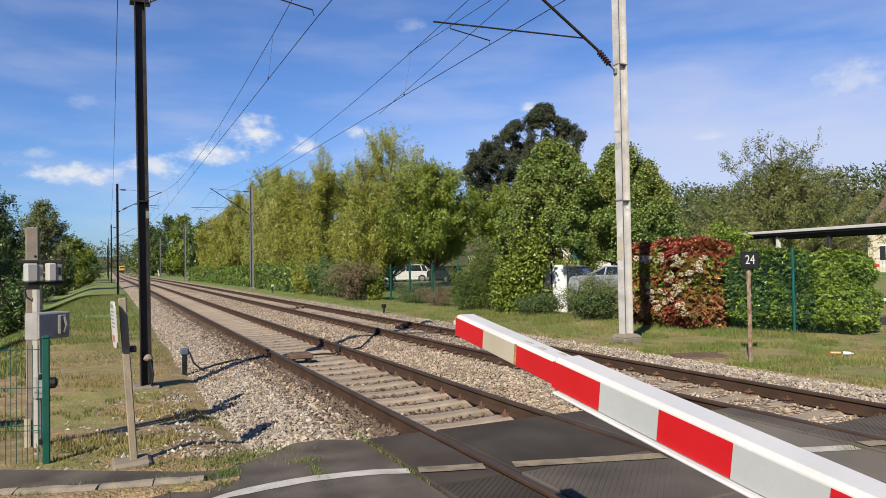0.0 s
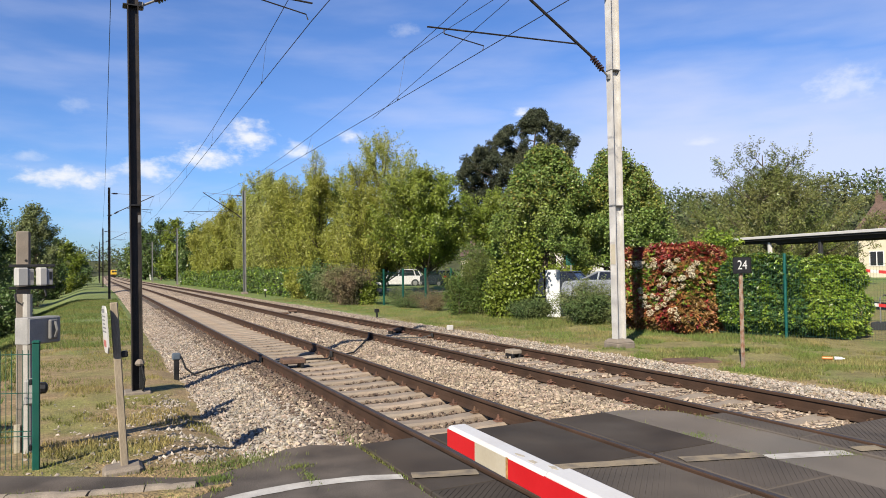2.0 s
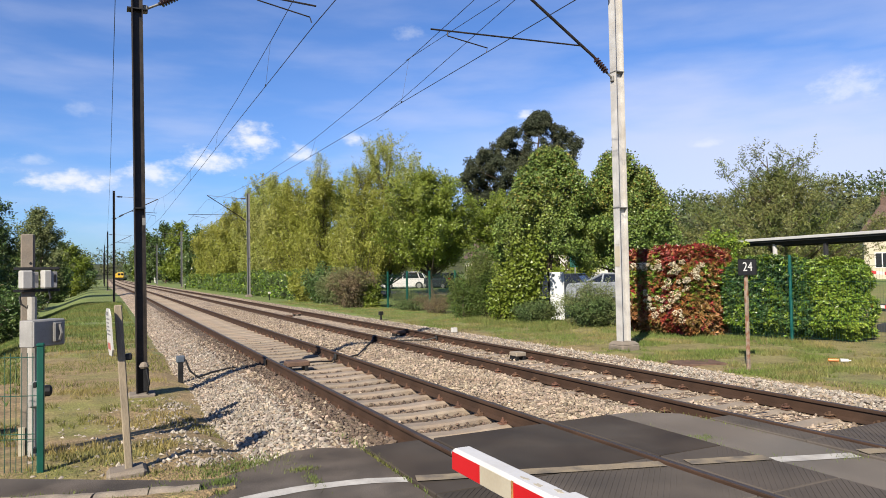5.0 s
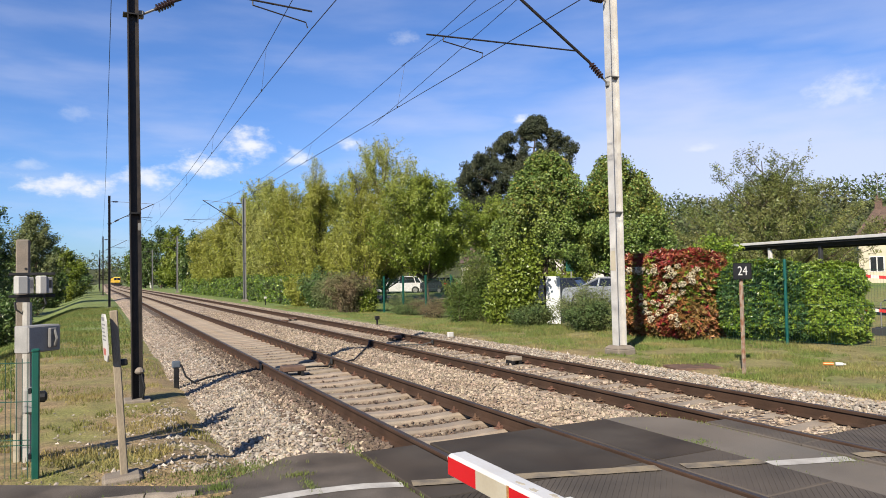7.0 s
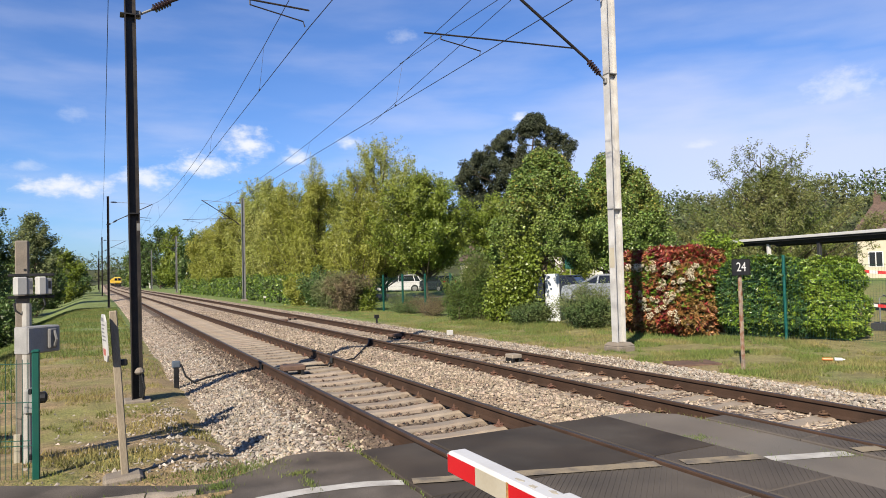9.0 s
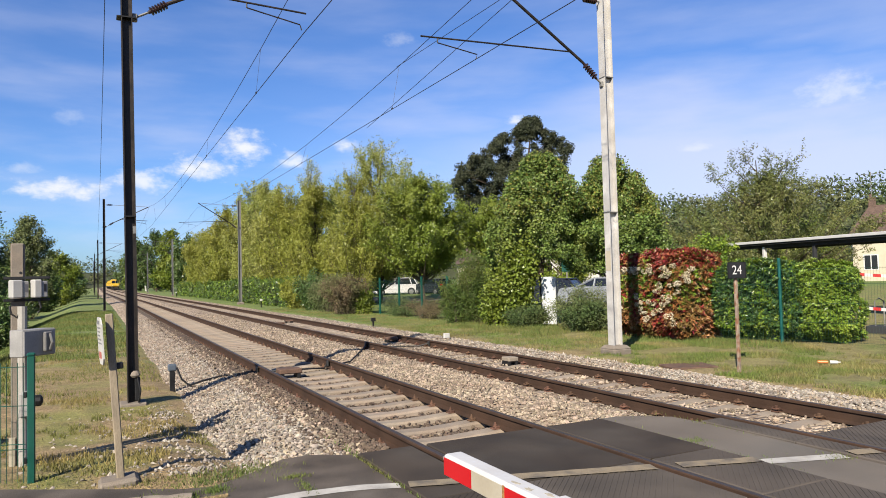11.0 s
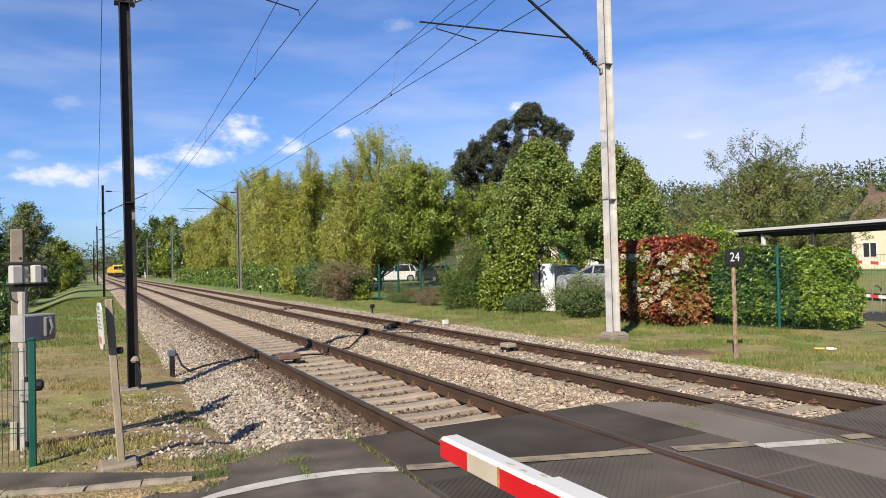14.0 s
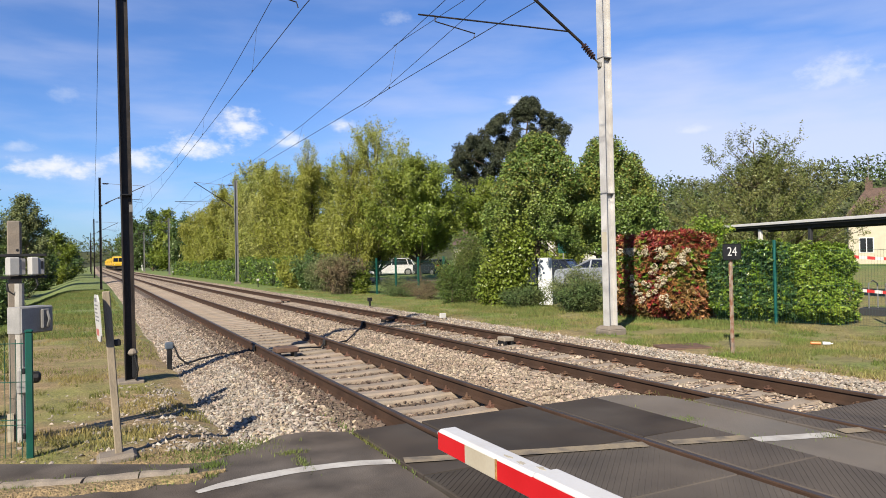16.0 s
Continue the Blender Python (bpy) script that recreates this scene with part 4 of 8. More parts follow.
# ---- tracks ----
def rail_mesh(x0, y0, y1, name):
    prof = [(-0.075, -0.13), (-0.075, -0.118), (-0.012, -0.10), (-0.010, 0.0), (-0.036, 0.008), (-0.036, 0.034), (-0.026, 0.042), (0.026, 0.042),
            (0.036, 0.034), (0.036, 0.008), (0.010, 0.0), (0.012, -0.10), (0.075, -0.118), (0.075, -0.13)]
    ys = sorted(set([y0, y1] + [y for y in list(np.arange(-8, 60, 6)) + list(np.arange(60, 230, 8)) + list(np.arange(230, 720, 40)) if y0 < y < y1]))
    verts = [(x0 + px + bend(y), y, pz) for y in ys for px, pz in prof]
    n = len(prof)
    bm = bmesh.new()
    vs = [bm.verts.new(v) for v in verts]
    for j in range(len(ys) - 1):
        for i in range(n):
            f = bm.faces.new((vs[j * n + i], vs[j * n + (i + 1) % n], vs[(j + 1) * n + (i + 1) % n], vs[(j + 1) * n + i]))
            f.material_index = 1 if i == 6 else 0
    bm.faces.new(vs[:n])
    bmesh.ops.recalc_face_normals(bm, faces=bm.faces)
    return bm


def sleeper_mesh(length, w):
    bm = bmesh.new()
    n = 8
    rows = []
    for i in range(n + 1):
        x = -length / 2 + length * i / n
        dip = 0.028 * math.exp(-(x / 0.45) ** 2)
        rows.append([bm.verts.new((x, a, b)) for a, b in ((-w / 2, -0.22), (-w / 2 + 0.015, -0.025 - dip), (-w / 2 + 0.04, -dip), (w / 2 - 0.04, -dip), (w / 2 - 0.015, -0.025 - dip), (w / 2, -0.22))])
    for a, b in zip(rows, rows[1:]):
        for k in range(5):
            bm.faces.new((a[k], a[k + 1], b[k + 1], b[k]))
    bm.faces.new(rows[0])
    bm.faces.new(rows[-1])
    bmesh.ops.recalc_face_normals(bm, faces=bm.faces)
    return bm


def clip_mesh(spring):
    bm = bmesh.new()
    box(bm, 0.075, 0.16, -0.05, 0.05, -0.13, -0.112, 0.004)
    if spring:
        pts = [(0.06, -0.045, -0.10), (0.11, -0.05, -0.075), (0.16, -0.03, -0.085), (0.165, 0.03, -0.085), (0.11, 0.05, -0.075), (0.06, 0.045, -0.10)]
        tube(bm, pts, 0.011, 6)
        box(bm, 0.098, 0.132, -0.017, 0.017, -0.13, -0.045, 0.006)
    else:
        box(bm, 0.06, 0.13, -0.035, 0.035, -0.118, -0.09, 0.008)
        lathe(bm, (0.11, 0, -0.1), (0, 0, 1), [(0, 0.022), (0.03, 0.022), (0.032, 0.014), (0.055, 0.012)], 8)
    return bm


def build_track(xc, gauge, y_first, y_top, length, width, spring, label, rail_from):
    tr = thing("railway_track", label, "railway track", kind="structure", group="tracks")
    for sgn in (-1, 1):
        part("rail", rail_mesh(xc + sgn * gauge / 2, rail_from, 700, "rail"), [M["rail_side"], M["rail_top"]], tr, "rusty brown steel rail")
    me = mesh_of(sleeper_mesh(length, width), "sleeper", M["sleeper"])
    cm = mesh_of(clip_mesh(spring), "rail_clip", M["clip"])
    k = 0
    y = y_first
    while y < 75:
        piece("sleeper", me, tr, pose(xc + bend(y), y, -0.125 + 0.004 * math.sin(k * 2.3), 0, 0, 0.5 * math.sin(k * 1.7)))
        if y < 27:
            for sgn in (-1, 1):
                for side in (0, 180):
                    piece("rail_clip", cm, tr, pose(xc + sgn * gauge / 2, y, 0, 0, 0, side))
        y += 0.6
        k += 1
    bm = bmesh.new()
    while y < 330:
        box(bm, xc - length / 2 + bend(y), xc + length / 2 + bend(y), y - width / 2, y + width / 2, -0.2, -0.13)
        y += 0.6
    tagged(part("far_sleepers", bm, M["sleeper"], tr), kind="stuff")
    return tr


build_track(3.3725, 1.505, 9.28, 9, 2.35, 0.27, False, "railway track with rusty rails on pale concrete sleepers", -8)
build_track(6.96, 1.50, 7.55, 7, 2.3, 0.30, True, "railway track with rusty rails on sleepers sunk in ballast", -8)


# ---- electrification masts and wires ----
MASTS = [14.85, 60.5, 113, 161, 209, 257]


def h_beam(bm, depth, width, z0, z1, t=0.016):
    """An H-section column drawn up from one outline."""
    d, w, k = depth / 2, width / 2, t / 2
    pts = [(-d, -w), (-d + t, -w), (-d + t, -k), (d - t, -k), (d - t, -w), (d, -w), (d, w), (d - t, w), (d - t, k), (-d + t, k), (-d + t, w), (-d, w)]
    a = [bm.verts.new((x, y, z0)) for x, y in pts]
    b = [bm.verts.new((x, y, z1)) for x, y in pts]
    for i in range(len(pts)):
        j = (i + 1) % len(pts)
        bm.faces.new((a[i], a[j], b[j], b[i]))
    bm.faces.new(b)
    bmesh.ops.recalc_face_normals(bm, faces=bm.faces)
    return bm


def insulator(bm, a, b, r=0.075, n=6):
    a, b = Vector(a), Vector(b)
    ln = (b - a).length
    prof = [(0, 0.03), (ln * 0.08, 0.03)]
    for i in range(n):
        h = ln * (0.1 + 0.8 * i / n)
        prof += [(h, 0.035), (h + ln * 0.02, r), (h + ln * 0.07, r * 0.9), (h + ln * 0.1, 0.035)]
    prof += [(ln * 0.94, 0.03), (ln, 0.03)]
    lathe(bm, a, b - a, prof, 12)


def build_mast(x, y, side, near, lean=0.0, base_z=-0.15, height=8.4):
    """A catenary mast with its cantilever; side is +1 where the track lies towards +x."""
    dark = side > 0
    steel = M["mast_dark"] if dark else M["galv"] if near else M["galv_dull"]
    label = "dark weathered steel H-section catenary mast with cantilever" if dark else "light galvanised steel catenary mast on a concrete footing"
    mast = thing("catenary_mast", label, "catenary mast", (x + bend(y), y, base_z), group="catenary masts")
    mast.matrix_basis = pose(x + bend(y), y, base_z, 0, lean, 0)
    bm = bmesh.new()
    h_beam(bm, 0.17 if dark else 0.24, 0.2, -0.1, height)
    part("column", bm, steel, mast)
    bm = bmesh.new()
    if dark:
        box(bm, -0.2, 0.2, -0.2, 0.2, -0.25, 0.01, 0.02)
    else:
        box(bm, -0.25, 0.25, -0.25, 0.25, -0.3, 0.06, 0.03)
        bmesh.ops.create_cone(bm, cap_ends=True, segments=4, radius1=0.34, radius2=0.24, depth=0.07, matrix=Matrix.Translation((0, 0, 0.095)) @ Matrix.Rotation(radians(45), 4, "Z"))
    part("footing", bm, M["concrete"], mast, "square concrete footing")
    # clamp bands
    for z in ([3.0, 6.27] if dark else [3.12, 6.2]):
        bm = bmesh.new()
        w = 0.13 if not dark else 0.15 if z > 4 else 0.088
        box(bm, -w, w, -0.104, 0.104, z - 0.012, z + 0.012, 0.003)
        part("clamp", bm, M["galv_dull"] if not dark else M["dark_metal"], mast)
    if near and dark:
        bm = bmesh.new()
        box(bm, 0.035, 0.0865, -0.103, -0.0985, 2.72, 2.84, 0.001)
        part("worn_patch", bm, M["galv_dull"], mast, "pale scuffed patch on the flange")
        bm = bmesh.new()
        box(bm, 0.02, 0.1, -0.19, -0.12, 0.05, 0.42, 0.01)
        tube(bm, [(0.07, -0.2, 0.02), (0.1, -0.24, 0.2), (0.06, -0.2, 0.42)], 0.015, 6)
        part("earth_bond", bm, M["dark_metal"], mast)
        bm = bmesh.new()
        lathe(bm, (0.03, -0.17, 0.42), (0, 0, 1), [(0, 0.05), (0.03, 0.075), (0.07, 0.06), (0.1, 0.03)], 8)
        part("earth_cap", bm, M["concrete"], mast, "pale bond cap")
    if near and not dark:
        for z0, z1, mt in ((1.55, 1.75, "sign_white"), (1.8, 2.25, "barrier_cream"), (2.3, 2.62, "sign_white")):
            bm = bmesh.new()
            box(bm, -0.126, -0.121, -0.08, 0.08, z0, z1)
            part("sticker", bm, M[mt], mast, "faded pale plate on the mast")
    s = side
    o = s * 0.125
    # cantilever in the mast's plane: strut, registration tube, steady arm
    wire_x = (3.12 - x) if dark else (6.72 - x)
    bm = bmesh.new()
    if dark:
        pi0, pi1, top = Vector((0.34, 0, 6.42)), Vector((0.66, 0, 6.62)), Vector((3.1, 0, 7.85))
        reg0, reg1, st0 = Vector((1.22, 0, 6.86)), Vector((3.02, 0, 6.77)), Vector((1.95, 0, 6.83))
    else:
        pi0, pi1, top = Vector((-0.28, 0, 6.16)), Vector((-0.64, 0, 6.48)), Vector((-3.2, 0, 8.13))
        reg0, reg1, st0 = Vector((-0.95, 0, 6.69)), Vector((-4.65, 0, 6.56)), Vector((-4.28, 0, 6.57))
    contact = Vector((wire_x, 0, (6.30 if dark else 6.22) - base_z))
    tube(bm, [pi1, top], 0.032, 8)
    part("strut", bm, M["mast_dark"], mast)
    bm = bmesh.new()
    tube(bm, [(o, 0, pi0.z - 0.12), pi0], 0.02, 6)
    box(bm, o - 0.04, o + 0.04, -0.05, 0.05, pi0.z - 0.18, pi0.z - 0.06, 0.01)
    part("hinge", bm, M["galv_dull"], mast)
    bm = bmesh.new()
    insulator(bm, pi0, pi1)
    part("insulator", bm, M["insul"], mast, "brown ribbed porcelain insulator")
    bm = bmesh.new()
    tube(bm, [reg0, reg1], 0.018, 8)
    part("registration_tube", bm, M["mast_dark"], mast)
    bm = bmesh.new()
    tube(bm, [st0 + Vector((0, 0, -0.1)), contact + Vector((-0.03 * (1 if dark else -1), 0, 0.1)), contact], 0.012, 6)
    tube(bm, [st0, st0 + Vector((0, 0, -0.1))], 0.012, 6)
    part("steady_arm", bm, M["mast_dark"], mast)
    # upper tie with its insulator
    bm = bmesh.new()
    zt = 7.95
    t0, t1 = Vector((s * 0.2, 0, zt)), Vector((s * 0.62, 0, zt))
    insulator(bm, t0, t1)
    part("insulator", bm, M["insul"], mast, "brown ribbed porcelain insulator")
    bm = bmesh.new()
    tube(bm, [(o, 0, zt), t0], 0.018, 6)
    tube(bm, [t1, top], 0.016, 6)
    part("tie_rod", bm, M["galv_dull"], mast)
    return mast


for i, y in enumerate(MASTS):
    build_mast(0.19, y, 1, i == 0, lean=-0.5 if i == 0 else 0.0, base_z=-0.15)
    build_mast(10.12, y, -1, i == 0, base_z=-0.02)


def build_wires():
    for name, cx, stag in (("a", 3.32, 0.2), ("b", 6.92, -0.2)):
        line = thing("overhead_line", "thin dark overhead contact and messenger wires with droppers", "overhead line", group="overhead lines")
        ys = [-30.8] + MASTS + [288, 333]
        con, mes = [], []
        for i, y in enumerate(ys):
            sx = stag * (1 if i % 2 == 0 else -1)
            con.append(Vector((cx + bend(y) + sx, y, 6.30 if name == "a" else 6.22)))
            mes.append(Vector((cx + bend(y) + sx * 0.2, y, 7.75)))
        con[1].x = 3.12 if name == "a" else 6.72
        bm = bmesh.new()
        tube(bm, con, 0.0085, 5)
        part("contact_wire", bm, M["wire"], line)
        bm, dr = bmesh.new(), bmesh.new()
        pts = []
        for a, b, ca, cb in zip(mes, mes[1:], con, con[1:]):
            for k in range(10):
                u = k / 10
                p = a.lerp(b, u) - Vector((0, 0, 0.95 * 4 * u * (1 - u)))
                pts.append(p)
                if k in (1, 3, 5, 7, 9) and b.y < 160:
                    tube(dr, [p, ca.lerp(cb, u)], 0.0035, 4, False)
                    q = ca.lerp(cb, u)
                    box(dr, q.x - 0.012, q.x + 0.012, q.y - 0.03, q.y + 0.03, q.z - 0.005, q.z + 0.04)
        pts.append(mes[-1])
        tube(bm, pts, 0.008, 5)
        part("messenger_wire", bm, M["wire"], line)
        tagged(part("droppers", dr, M["wire"], line), kind="stuff")
        if name == "b":
            for pts in ([(6.9, 10, 7.45), (6.9, 13.75, 7.06), (6.9, 19.5, 6.46), (6.9, 21.8, 6.23)], [(6.9, 10.2, 7.40), (6.9, 14.2, 7.23), (6.9, 19.5, 7.39)]):
                bm = bmesh.new()
                tube(bm, pts, 0.007, 5)
                part("stitch_wire", bm, M["wire"], line)
    bm = bmesh.new()
    pts = []
    ys = [-30.8] + MASTS
    for a, b in zip(ys, ys[1:]):
        for k in range(8):
            u = k / 8
            y = a + (b - a) * u
            pts.append((-0.17 + bend(y), y, 6.9 - 0.55 * 4 * u * (1 - u)))
    tube(bm, pts, 0.007, 5)
    single("feeder_wire", bm, M["wire"], "thin dark feeder wire strung along the masts", "wire")


build_wires()


# ---- moving barrier arm ----
PIVOT = (1.22, 1.24, 0.833)
ARM, BAND = 4.3, 0.279


def build_arm():
    arm = thing("crossing_barrier", "red and white striped level-crossing barrier arm, lowering", "barrier", PIVOT)
    bm = bmesh.new()
    box(bm, -0.045, 0.055, ARM - 3 * BAND - 0.15, ARM, -0.052, 0.056, 0.014, seg=2)
    part("tip_section", bm, M["barrier_white"], arm, "slimmer white outer section")
    bm = bmesh.new()
    box(bm, -0.055, 0.065, 0.0, ARM - 3 * BAND, -0.060, 0.066, 0.014, seg=2)
    part("main_section", bm, M["barrier_white"], arm)
    bm = bmesh.new()
    box(bm, -0.075, -0.03, -0.5, ARM - 3 * BAND - 0.03, -0.068, -0.056, 0.004)
    part("lower_lip", bm, M["barrier_white"], arm)
    cols = ["barrier_red", "barrier_cream", "barrier_red", "barrier_red", "barrier_grey", "barrier_red", "barrier_grey", "barrier_red", "barrier_grey", "barrier_red", "barrier_grey", "barrier_red", "barrier_grey", "barrier_red"]
    for i, c in enumerate(cols):
        y1 = ARM - i * BAND - (0.004 if i == 0 else 0)
        y0 = ARM - (i + 1) * BAND
        f = -0.0475 if i < 3 else -0.0575
        bm = bmesh.new()
        hi, lo = (0.040, -0.043) if i < 3 else (0.048, -0.050)
        box(bm, f, f + 0.004, y0 + 0.001, y1 - 0.001, lo, hi)
        part("band", bm, M[c], arm, {"barrier_red": "red reflective band", "barrier_cream": "aged cream band", "barrier_grey": "pale grey reflective band"}[c])
    bm = bmesh.new()
    y = ARM - 2 * BAND
    box(bm, -0.0495, -0.046, y - 0.006, y + 0.009, -0.043, 0.044)
    part("joint_strip", bm, M["rust_edge"], arm, "rusty joint strip")
    rng = random.Random(4)
    for k in range(5):
        bm = bmesh.new()
        cx, cy = 0.005 + 0.02 * rng.uniform(-1, 1), ARM - 2 * BAND - 0.10 * k - 0.03
        ring = [bm.verts.new((cx + rng.uniform(0.006, 0.017) * math.cos(a), cy + rng.uniform(0.012, 0.035) * math.sin(a), 0.0565)) for a in (2 * math.pi * q / 9 for q in range(9))]
        bm.faces.new(ring)
        r = bmesh.ops.extrude_face_region(bm, geom=bm.faces[:])
        bmesh.ops.translate(bm, verts=[v for v in r["geom"] if isinstance(v, bmesh.types.BMVert)], vec=(0, 0, 0.0012))
        part("rust_stain", bm, M["barrier_cream"], arm, "yellowish rust stain")
    bm = bmesh.new()
    lathe(bm, (-0.03, ARM - 0.004, 0.03), (0, 1, 0), [(0, 0.014), (0.014, 0.014), (0.018, 0.008)], 10)
    part("end_stud", bm, M["box_grey"], arm)
    return arm


barrier = build_arm()
bm = bmesh.new()
box(bm, -0.17, 0.17, -0.24, 0.24, -0.9, 0.18, 0.03)
single("barrier_machine", bm, M["box_grey"], "grey barrier drive cabinet beside the road", "cabinet", (PIVOT[0] + 0.26, PIVOT[1] - 0.1, 0.90))


# ---- left verge: posts, boxes, signs ----
def build_signal_post():
    p = thing("concrete_post", "weathered concrete post carrying electrical boxes", "post", (-1.07, 11.05, -0.2))
    bm = bmesh.new()
    box(bm, -0.062, 0.062, -0.065, 0.065, -0.3, 2.41, 0.012)
    part("post", bm, M["concrete"], p)
    for z in (1.85, 1.98, 2.1):
        bm = bmesh.new()
        lathe(bm, (0.03, -0.066, z), (0, -1, 0), [(0, 0.014), (0.003, 0.014)], 8)
        part("bolt_hole", bm, M["dark_metal"], p)
    bm = bmesh.new()
    box(bm, -0.12, 0.30, -0.115, -0.085, 2.03, 2.06, 0.004)
    box(bm, -0.12, 0.30, -0.115, -0.085, 1.80, 1.83, 0.004)
    part("bracket", bm, M["dark_metal"], p)
    for i, (x0, x1, face) in enumerate(((-0.06, 0.045, 1), (0.135, 0.215, 1))):
        bm = bmesh.new()
        box(bm, x0, x1, -0.23, -0.115, 1.835, 2.025, 0.012)
        b = part("small_box", bm, M["box_white"], p, "small off-white relay box")
        c = Vector(((x0 + x1 + 0.055) / 2, -0.17, 0))
        b.matrix_basis = Matrix.Translation(c) @ Matrix.Rotation(radians(24), 4, "Z") @ Matrix.Translation(-c)
        bm = bmesh.new()
        box(bm, x1 - 0.002, x1 + 0.055, -0.22, -0.125, 1.84, 2.01, 0.006)
        part("box_door", bm, M["box_grey"], b, "grey front door")
        bm = bmesh.new()
        box(bm, x1 + 0.018, x1 + 0.040, -0.224, -0.219, 1.90, 1.98)
        part("label_plate", bm, M["sign_black"] if i else M["sign_ink"], b, "dark label plate")
    bm = bmesh.new()
    tube(bm, [(0.05, -0.14, 1.75), (0.05, -0.14, 1.2), (0.055, -0.14, -0.1)], 0.045, 10)
    part("conduit", bm, M["pipe"], p, "pale plastic conduit")
    bm = bmesh.new()
    tube(bm, [(-0.06, -0.15, 1.76), (-0.05, -0.16, 1.68), (0.0, -0.16, 1.64), (0.04, -0.15, 1.70)], 0.012, 6)
    part("cable", bm, M["black"], p)
    bm = bmesh.new()
    tube(bm, [(0.2, -0.15, 1.82), (0.22, -0.16, 1.73), (0.19, -0.16, 1.68)], 0.011, 6)
    part("cable", bm, M["black"], p)
    bm = bmesh.new()
    box(bm, -0.08, 0.30, -0.32, -0.14, 1.25, 1.52, 0.008)
    b = part("large_box", bm, M["box_grey"], p, "large grey steel equipment box")
    c = Vector((0.11, -0.235, 0))
    b.matrix_basis = Matrix.Translation(c + Vector((0.05, -0.1, 0))) @ Matrix.Rotation(radians(44), 4, "Z") @ Matrix.Translation(-c)
    bm = bmesh.new()
    box(bm, -0.07, 0.29, -0.332, -0.315, 1.26, 1.51, 0.004)
    part("lid", bm, M["box_grey"], b)
    bm = bmesh.new()
    box(bm, 0.13, 0.22, -0.38, -0.34, 1.29, 1.49, 0.01)
    tube(bm, [(0.185, -0.38, 1.31), (0.185, -0.41, 1.38), (0.185, -0.38, 1.47)], 0.014, 6)
    part("lock", bm, M["box_dark"], b, "dark grey lock and handle")
    bm = bmesh.new()
    box(bm, 0.03, 0.16, -0.30, -0.16, 0.62, 0.88, 0.02)
    b = part("meter_box", bm, M["box_grey"], p, "small grey junction box")
    bm = bmesh.new()
    lathe(bm, (0.17, -0.24, 0.78), (1, 0, 0), [(0, 0.06), (0.05, 0.06), (0.07, 0.03)], 10)
    part("knob", bm, M["dark_metal"], b)
    bm = bmesh.new()
    box(bm, -0.078, -0.02, -0.086, -0.08, 0.0, 0.4)
    part("paint_mark", bm, M["barrier_cream"], p, "faded yellow paint mark")


build_signal_post()


def build_fence_left():
    f = thing("mesh_fence", "green welded-mesh fence with a round-capped post", "fence", (-0.875, 10.0, -0.17))
    bm = bmesh.new()
    box(bm, -0.031, 0.031, -0.031, 0.031, -0.25, 1.28, 0.008)
    box(bm, -0.036, 0.036, -0.036, 0.036, 1.275, 1.31, 0.012)
    part("post", bm, M["green_paint"], f, "dark green square steel post")
    # panel runs away from the track beside the road
    d = Vector((-0.93, 0.37, 0)).normalized()
    bm = bmesh.new()
    for i in range(52):
        p = d * (0.07 + 0.05 * i)
        tube(bm, [p + Vector((0, 0, 0.03)), p + Vector((0, 0, 1.22))], 0.003, 4)
    tagged(part("mesh_infill", bm, M["green_paint"], f), kind="stuff")
    for z in (0.06, 0.42, 0.47, 0.82, 1.18):
        bm = bmesh.new()
        q = Vector((0.05, 0.02, 0)) if z in (0.42, 0.82) else Vector((0, 0, 0))
        tube(bm, [d * 0.05 + Vector((0, 0, z)) + q * 0.4, d * 2.65 + Vector((0, 0, z)) + q * 0.4], 0.004, 4)
        part("horizontal_wire", bm, M["green_paint"], f)
    for z in (0.3, 0.9):
        bm = bmesh.new()
        box(bm, -0.06, -0.03, -0.03, 0.03, z, z + 0.05, 0.006)
        part("clamp", bm, M["dark_metal"], f)
    bm = bmesh.new()
    box(bm, -0.45, 0.45, -0.05, 0.05, 0, 0.42, 0.02)
    single("low_wall", bm, M["rusty_plate"], "low reddish-brown wall behind the fence", "wall", (-2.05, 12.9, -0.25), -10)


build_fence_left()


